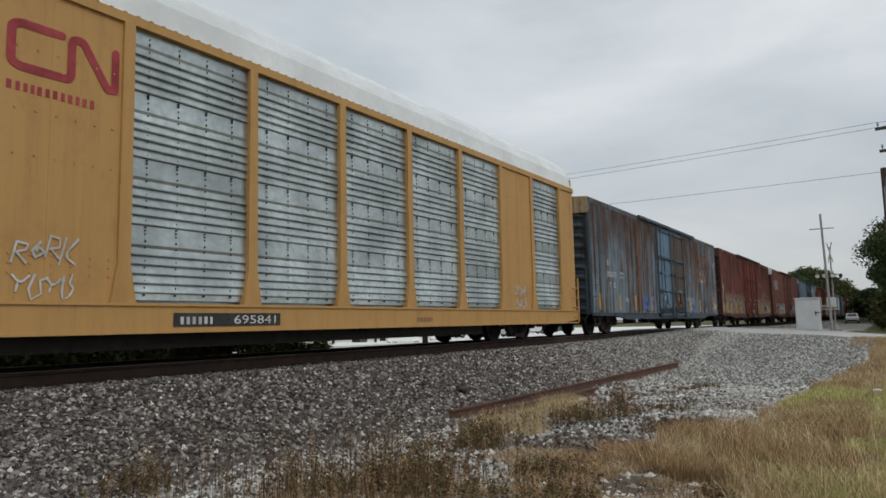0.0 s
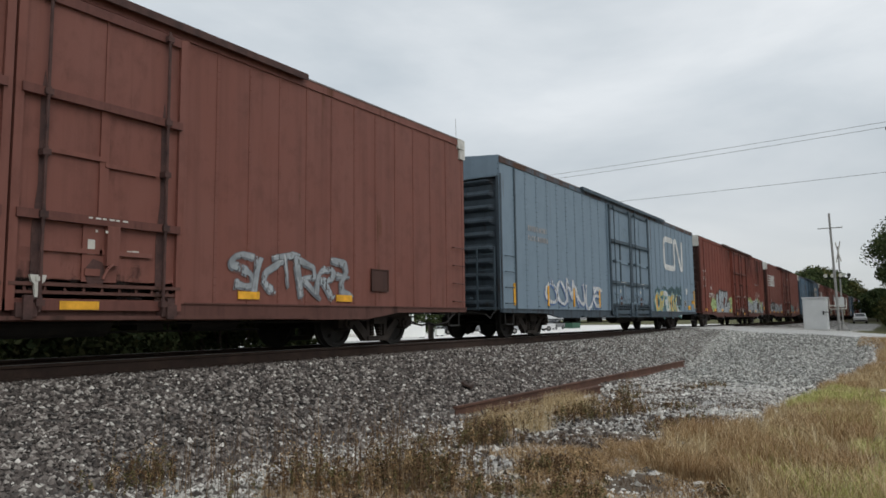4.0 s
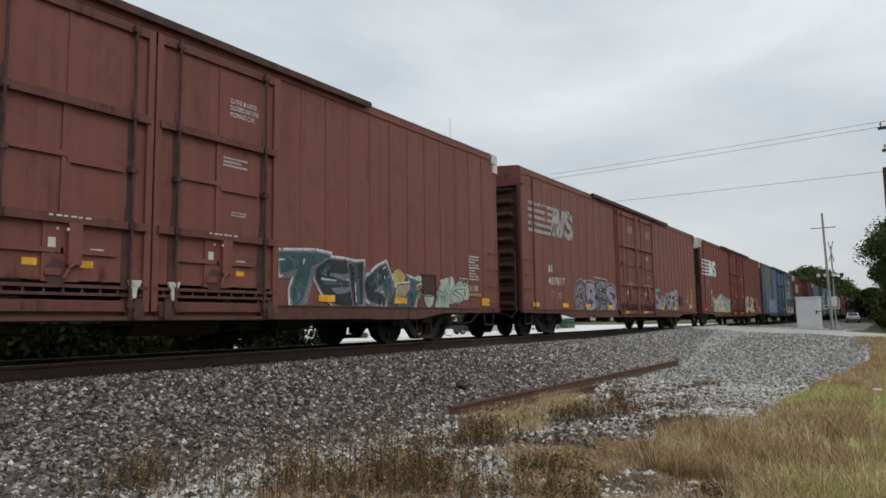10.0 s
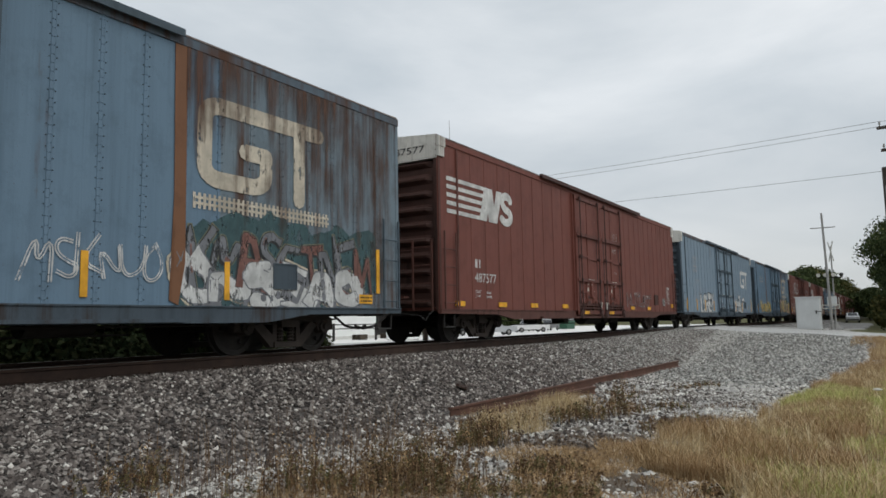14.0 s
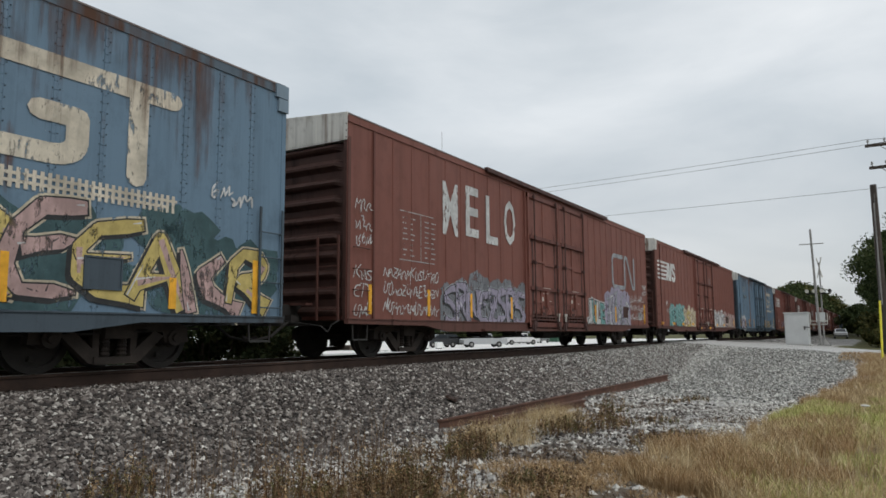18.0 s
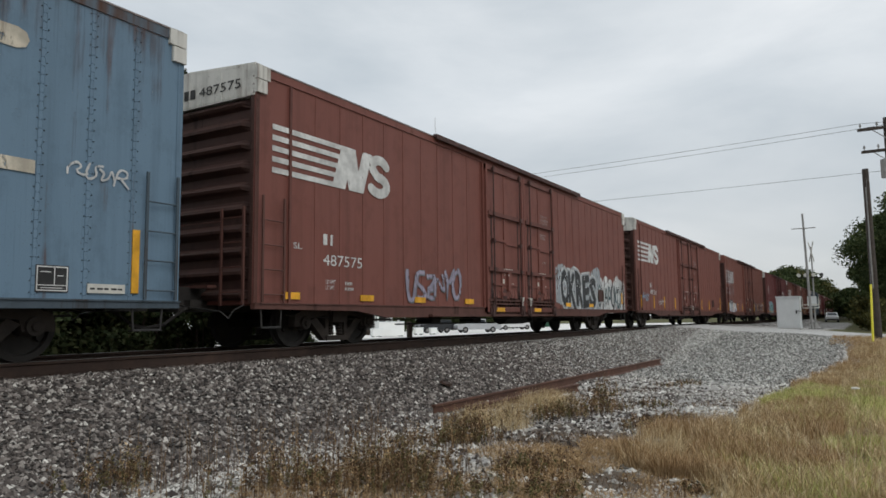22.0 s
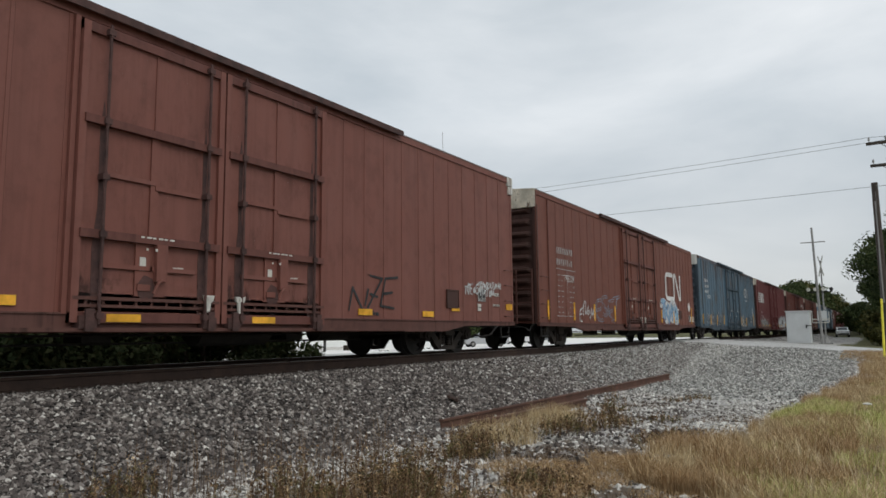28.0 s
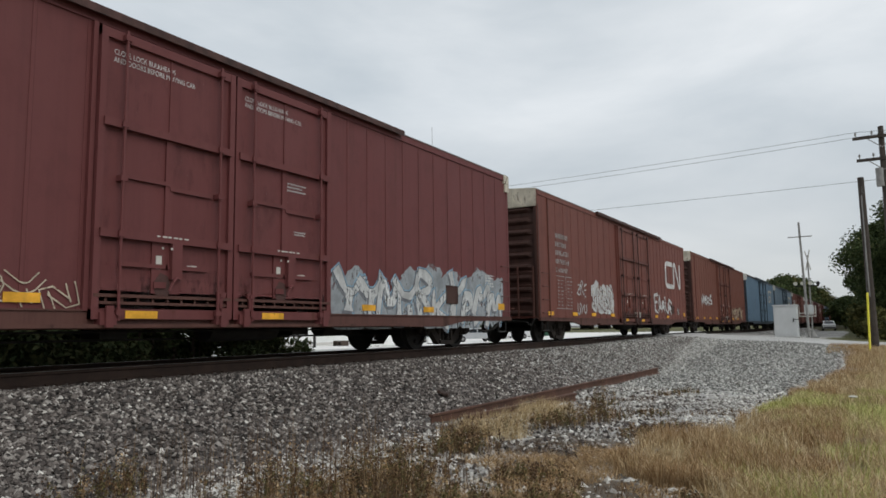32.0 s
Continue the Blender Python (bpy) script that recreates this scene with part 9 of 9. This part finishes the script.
def mast():
    z = ground_height(45, 2.9)
    pole = thing("steel_pole", "tall slim grey pole with a short crossarm", "pole")
    pole.location = (45.0, 2.76, z)
    bm = bmesh.new()
    tube(bm, (0, 0, -0.3), (0, 0.16, 6.55), 0.075, 0.055, 10)
    part("pole", bm, POLE_GREY, pole)
    bm = bmesh.new()
    box(bm, -0.11, -0.05, -0.48, 0.76, 5.68, 5.73)
    part("crossarm", bm, POLE_GREY, pole)
    z = ground_height(45.6, 2.55)
    signal = thing("crossing_signal", "railway crossing signal with crossbuck and lamps", "crossing signal")
    signal.location = (45.6, 2.62, z)
    bm = bmesh.new()
    tube(bm, (0, 0, 0), (0, 0, 4.7), 0.045, 0.04, 10)
    part("mast", bm, POLE_GREY, signal)
    bm = bmesh.new()
    tube(bm, (0, 0, 0), (0, 0, 0.35), 0.28, 0.1, 8)
    box(bm, -0.35, 0.35, -0.35, 0.35, -0.1, 0.06)
    part("base", bm, POLE_GREY, signal)
    for k in (-1, 1):
        bm = bmesh.new()
        slab(bm, [(-0.62, -0.045), (0.62, -0.045), (0.62, 0.045), (-0.62, 0.045)], -0.01, 0.01)
        ob = part("crossbuck_board", bm, PLATE_WHITE, signal, "white crossbuck board")
        ob.matrix_basis = pose(-0.08 - 0.02 * k, 0, 4.4, 0, 0, 32) @ pose(0, 0, 0, 0, k * 66, 0)
    bm = bmesh.new()
    box(bm, -0.2, 0.2, -0.12, 0.34, 1.3, 1.86)
    part("mechanism", bm, CABINET, signal, "", 0.03)
    bm = bmesh.new()
    for zz in (1.2, 1.38):
        rod(bm, [(-0.3, -0.24, zz), (-0.3, 0.6, zz)], 0.03)
    for yy in (-0.24, 0.6):
        rod(bm, [(-0.3, yy, 1.2), (-0.3, yy, 1.8)], 0.022)
    rod(bm, [(-0.3, 0, 1.2), (0, 0, 1.2)], 0.025)
    part("guard_rail", bm, PLATE_WHITE, signal)
    for yy, mm in ((-0.45, LEVER_STEEL), (-0.05, PLATE_WHITE), (0.35, PLATE_WHITE), (0.7, PLATE_WHITE)):
        bm = bmesh.new()
        tube(bm, (-0.14, yy, 3.05), (-0.08, yy, 3.05), 0.09 if mm is LEVER_STEEL else 0.08, 0.09 if mm is LEVER_STEEL else 0.08, 16)
        tube(bm, (-0.30, yy, 3.07), (-0.12, yy, 3.07), 0.10, 0.10, 12)
        part("lamp", bm, mm, signal, "dark hooded crossing lamp" if mm is LEVER_STEEL else "pale housing of a crossing lamp")
    bm = bmesh.new()
    rod(bm, [(-0.08, -0.5, 2.93), (-0.08, 0.75, 2.93)], 0.035)
    part("lamp_arm", bm, DARK_STEEL, signal)
    z = ground_height(58, 1.7)
    post = thing("marker_post", "small white marker post beside the road", "post")
    post.location = (118.0, 1.5, ground_height(118, 1.5))
    bm = bmesh.new()
    box(bm, -0.06, 0.06, -0.3, 0.3, 0, 1.3)
    part("board", bm, PLATE_WHITE, post)


mast()


# ---- behind the track ----
def antenna():
    m = thing("radio_mast", "thin grey radio mast far behind the train", "mast")
    m.location = (98.5, 60.0, -0.2)
    bm = bmesh.new()
    for a in range(3):
        x, y = 0.22 * math.cos(a * 2.094), 0.22 * math.sin(a * 2.094)
        rod(bm, [(x, y, 0), (x, y, 31.0)], 0.03, 5)
    for k in range(60):
        a = k % 3
        p = (0.22 * math.cos(a * 2.094), 0.22 * math.sin(a * 2.094), 0.5 + 0.5 * k)
        q = (0.22 * math.cos((a + 1) * 2.094), 0.22 * math.sin((a + 1) * 2.094), 1.0 + 0.5 * k)
        rod(bm, [p, q], 0.016, 4)
    part("lattice", bm, POLE_GREY, m)
    bm = bmesh.new()
    rod(bm, [(0, 0, 31), (0, 0, 35.2)], 0.04, 6)
    part("aerial", bm, POLE_GREY, m)


antenna()
SIDING = dull("white_metal_siding", (0.80, 0.81, 0.79), 0.06, 0.6, 0.6, 0.0, 0.1)
GLASS = dull("dark_window_glass", (0.03, 0.035, 0.04), 0.2, 2.0, 0.12)
GREEN_STEEL = dull("green_painted_steel", (0.03, 0.10, 0.06), 0.2, 3.0, 0.6)


def warehouse(s0, s1, y, tall, deep, openings, label):
    hut = thing("warehouse", label, "building", "buildings behind the track")
    hut.location = (s0, y, -0.15)
    w = s1 - s0
    bm = bmesh.new()
    at = 0.0
    for a, b, top in sorted(openings) + [(w, w, 0)]:
        box(bm, at, a, 0, 0.25, -0.2, tall)
        if b > a:
            box(bm, a, b, 0, 0.25, top, tall)
        at = b
    box(bm, 0, 0.25, 0.25, deep, -0.2, tall)
    box(bm, w - 0.25, w, 0.25, deep, -0.2, tall)
    box(bm, 0, w, deep - 0.25, deep, -0.2, tall)
    part("wall", bm, SIDING, hut)
    bm = bmesh.new()
    slab(bm, [(-0.4, tall), (w + 0.4, tall), (w + 0.4, tall + 0.18), (-0.4, tall + 0.18)], -0.5, deep + 0.4)
    part("roof", bm, ROOF_WHITE, hut)
    for a, b, top in openings:
        # a near-black sheet paints the shade inside the open doorway
        bm = bmesh.new()
        box(bm, a, b, 0.6, 0.7, -0.1, top)
        part("door", bm, DARK_STEEL, hut, "dark sheet in place of the unlit doorway")
        for x in (a - 0.1, b):
            bm = bmesh.new()
            box(bm, x, x + 0.1, -0.06, 0.0, -0.1, top + 0.1)
            part("door_frame", bm, GREEN_STEEL, hut)
    bm = bmesh.new()
    box(bm, 0, w, -0.04, 0, -0.1, 0.35)
    part("base_course", bm, CONCRETE, hut)


warehouse(49.0, 73.0, 51.0, 5.0, 14, ((17.5, 20.5, 3.0), (21.2, 23.4, 3.4)), "white metal shed beyond the pale lot")
for i in range(13):
    bush((75.5 + 3.6 * i, 56.0 + 1.3 * (i % 3), -0.15), 4.4 + 0.6 * ((i * 7) % 3), 2.5, 360 + i, 2600, None, 0.2)
warehouse(104.0, 132.0, 66.0, 5.0, 16, ((6.0, 10.0, 3.2), (17.0, 20.0, 3.2)), "white metal shed behind the parking lot")


def bollard(x, y, mat, tall, label):
    bm = bmesh.new()
    tube(bm, (0, 0, -0.1), (0, 0, tall), 0.08, 0.08, 10)
    tube(bm, (0, 0, tall), (0, 0, tall + 0.06), 0.08, 0.03, 10)
    ob = part("bollard", bm, mat)
    ob.location = (x, y, ground_height(x, y))
    tagged(ob, label, "bollard", "bollards")


for x in (60.8, 65.2):
    bollard(x, 43.4, GUARD_YELLOW, 1.1, "yellow steel bollard on the pale lot")


def wooden_post():
    post = thing("fence_post", "short weathered wooden post behind the track", "post")
    post.location = (18.55, 12.3, ground_height(18.55, 12.3))
    bm = bmesh.new()
    tube(bm, (0, 0, -0.3), (0, 0.02, 1.12), 0.095, 0.085, 10)
    tube(bm, (0, 0.02, 1.12), (0, 0.02, 1.15), 0.085, 0.05, 10)
    part("post", bm, BARK, post)


wooden_post()


def pipe_fence(x0, x1, y):
    """Dark pipe rails on posts along the lot."""
    fence = thing("pipe_fence", "dark steel pipe fence along the pale lot", "fence")
    fence.location = (x0, y, -0.15)
    for x in (0.0, 0.52 * (x1 - x0), 0.95 * (x1 - x0)):
        bm = bmesh.new()
        box(bm, x - 0.09, x + 0.09, -0.09, 0.09, -0.2, 1.75)
        part("post", bm, DARK_STEEL, fence)
    for z in (1.22, 1.62):
        bm = bmesh.new()
        tube(bm, (0, 0, z), (x1 - x0, 0, z), 0.05, 0.05, 8)
        part("rail", bm, DARK_STEEL, fence)


pipe_fence(52.0, 64.6, 45.0)


def storage_box(x, y, wide, deep, tall, turn):
    """A white metal box with a lid and skids."""
    top = thing("storage_box", "white metal storage box on the pale lot", "box", "boxes on the lot")
    top.matrix_basis = pose(x, y, -0.15, 0, 0, turn)
    bm = bmesh.new()
    box(bm, 0, wide, 0, deep, 0.1, tall)
    part("body", bm, SIDING, top, "", 0.02)
    bm = bmesh.new()
    box(bm, -0.04, wide + 0.04, -0.04, deep + 0.04, tall, tall + 0.06)
    part("lid", bm, ROOF_WHITE, top, "", 0.01)
    for xx in (0.1, wide - 0.2):
        bm = bmesh.new()
        box(bm, xx, xx + 0.1, 0, deep, 0, 0.1)
        part("skid", bm, DARK_STEEL, top)


storage_box(57.2, 41.6, 2.6, 1.6, 1.45, -40)
storage_box(55.9, 41.4, 1.0, 1.0, 0.8, -40)
storage_box(66.0, 43.0, 0.9, 0.8, 0.75, -38)
storage_box(67.6, 42.0, 0.7, 0.7, 0.7, -38)


def pallet_stack(x, y):
    top = thing("pallet_stack", "stack of bare wooden pallets on the lot", "pallets")
    top.location = (x, y, -0.15)
    wood = TIE_WOOD
    def deck(bm):
        box(bm, 0, 1.2, 0, 0.14, 0, 0.02)
    def bearer(bm):
        box(bm, 0, 1.2, 0, 0.09, 0, 0.118)
    def base(bm):
        box(bm, 0, 1.2, 0.5, 0.59, 0, 0.118)
    for k in range(4):
        pallet = place("pallet", mesh_of("pallet_base", base), BARK, top, (0.02 * (k % 2), 0, 0.14 * k))
        for yy in (0, 1.01):
            place("bearer", mesh_of("pallet_bearer", bearer), BARK, pallet, (0, yy, 0))
        for i in range(5):
            place("board", mesh_of("pallet_board", deck), BARK, pallet, (0, i * 0.24, 0.119))


pallet_stack(58.5, 47.0)
pallet_stack(64.0, 47.5)
TYRE = dull("tyre_rubber", (0.018, 0.018, 0.018), 0.2, 8.0, 0.9)
CAR_COATS = {n: dull("car_paint_" + n, c, 0.05, 2.0, 0.3, 0.2, 0.03) for n, c in (("silver", (0.42, 0.43, 0.44)), ("white", (0.68, 0.68, 0.68)), ("dark", (0.035, 0.037, 0.04)), ("grey", (0.16, 0.165, 0.17)), ("green", (0.05, 0.11, 0.08)))}


def vehicle(kind, coat, x, y, turn, label):
    car = thing(kind, label, "pickup truck" if kind == "pickup_truck" else "car", "parked vehicles")
    car.matrix_basis = pose(x, y, ground_height(x, y) + 0.0, 0, 0, turn)
    paint = CAR_COATS[coat]
    pickup = kind == "pickup_truck"
    long = 5.6 if pickup else 4.7
    bm = bmesh.new()
    h = long / 2
    slab(bm, [(-h, 0.45), (-h, 0.95), (-h + 0.15, 1.05), (-0.9, 1.1), (h, 1.08), (h, 0.5), (h - 0.1, 0.4), (-h + 0.1, 0.38)], -0.92, 0.92)
    part("body", bm, paint, car, "", 0.04)
    bm = bmesh.new()
    roof = [(-1.25, 1.08), (-0.6, 1.66), (0.75, 1.70), (1.0, 1.08)] if pickup else [(-1.35, 1.06), (-0.55, 1.62), (1.75, 1.62), (2.2, 1.06)]
    slab(bm, roof, -0.80, 0.80)
    part("cabin", bm, paint, car, "", 0.05)
    for yy in (-0.815, 0.80):
        bm = bmesh.new()
        mid = (roof[1][0] + roof[2][0]) / 2
        for a, b in ((roof[0][0] + 0.25, mid - 0.05), (mid + 0.05, roof[3][0] - 0.25)):
            slab(bm, [(a, 1.12), (max(a, roof[1][0] + 0.05), 1.54), (min(b, roof[2][0]), 1.54), (b, 1.12)], yy, yy + 0.015)
        part("side_window", bm, GLASS, car)
    for (xa, za), (xb, zb), name in ((roof[0], roof[1], "windscreen"), (roof[3], roof[2], "rear_window")):
        bm = bmesh.new()
        out = -0.02 if name == "windscreen" else 0.02
        v = [bm.verts.new(c) for c in ((xa + out + (xb - xa) * 0.1, -0.7, za + 0.07), (xa + out + (xb - xa) * 0.1, 0.7, za + 0.07), (xb + out - (xb - xa) * 0.1, 0.65, zb - 0.05), (xb + out - (xb - xa) * 0.1, -0.65, zb - 0.05))]
        bm.faces.new(v)
        part(name, bm, GLASS, car)
    if pickup:
        bm = bmesh.new()
        box(bm, 1.05, h - 0.1, -0.78, 0.78, 1.082, 1.10)
        part("bed_floor", bm, DARK_STEEL, car)
    for xx in (-h + 0.95, h - 1.1):
        for yy in (-0.86, 0.86):
            def tyre(bm):
                lathe(bm, [(0.2, -0.11), (0.33, -0.11), (0.36, -0.07), (0.36, 0.07), (0.33, 0.11), (0.2, 0.11)], 20)
            def rim(bm):
                lathe(bm, [(0.05, -0.125), (0.19, -0.115), (0.2, 0.115), (0.05, 0.125)], 14)
            wheel = place("wheel", mesh_of("car_tyre", tyre), TYRE, car, (xx, yy, 0.36))
            place("rim", mesh_of("car_rim", rim), BARE_STEEL, wheel)
    for xx, name, mm in ((-h - 0.01, "headlight", PLATE_WHITE), (h - 0.01, "tail_light", RED_MARK)):
        for yy in (-0.72, 0.5):
            bm = bmesh.new()
            box(bm, xx, xx + 0.03, yy, yy + 0.22, 0.78, 0.94)
            part(name, bm, mm, car)
    bm = bmesh.new()
    box(bm, -h - 0.06, -h + 0.05, -0.85, 0.85, 0.42, 0.6)
    part("bumper", bm, BARE_STEEL if pickup else DARK_STEEL, car, "", 0.02)


vehicle("pickup_truck", "silver", 77.6, 41.5, -42, "silver pickup truck parked on the lot")
vehicle("car", "dark", 75.2, 46.2, -34, "dark sport utility car parked on the lot")
vehicle("pickup_truck", "white", 97.6, 45.9, -40, "white pickup truck parked on the lot")
vehicle("car", "silver", 108.0, 51.5, 10, "silver car parked on the lot")
vehicle("pickup_truck", "grey", 114.0, 50.0, 5, "grey pickup truck parked on the lot")
vehicle("car", "white", 132.0, 5.2, 4, "white car standing on the road beside the track")


def dumpster(x, y):
    top = thing("dumpster", "green steel dumpster on the lot", "dumpster")
    top.location = (x, y, -0.15)
    bm = bmesh.new()
    slab(bm, [(0, 0.1), (3.6, 0.1), (3.9, 1.6), (-0.3, 1.6)], 0, 1.8)
    part("bin", bm, GREEN_STEEL, top, "", 0.03)
    bm = bmesh.new()
    box(bm, -0.32, 3.92, -0.05, 1.85, 1.6, 1.66)
    part("lid", bm, DARK_STEEL, top)


dumpster(122.0, 50.0)


# ---- what moves ----
def motions():
    """The train runs by; every car keeps its place in it, and its wheels roll."""
    for car, start in CARS:
        walk(car, [(i - 1.0, pose(start - run, TRACK, RAIL)) for i, run in enumerate(RUN)])
    times = [k / FPS for k in range(0, 32 * FPS + 1)]
    run = np.interp(times, np.arange(-1, 34), RUN)
    shared = {}
    for ob in WHEELSETS:
        key = round(ob.location.x, 2)
        if key not in shared:
            walk(ob, [(t, pose(key, 0, 0.42, 0, -math.degrees(r / 0.42), 0)) for t, r in zip(times, run)])
            shared[key] = ob.animation_data
        else:
            # every axle in the same place of its truck rolls alike
            ob.rotation_mode = "QUATERNION"
            data = ob.animation_data_create()
            data.action, data.action_slot = shared[key].action, shared[key].action_slot


motions()
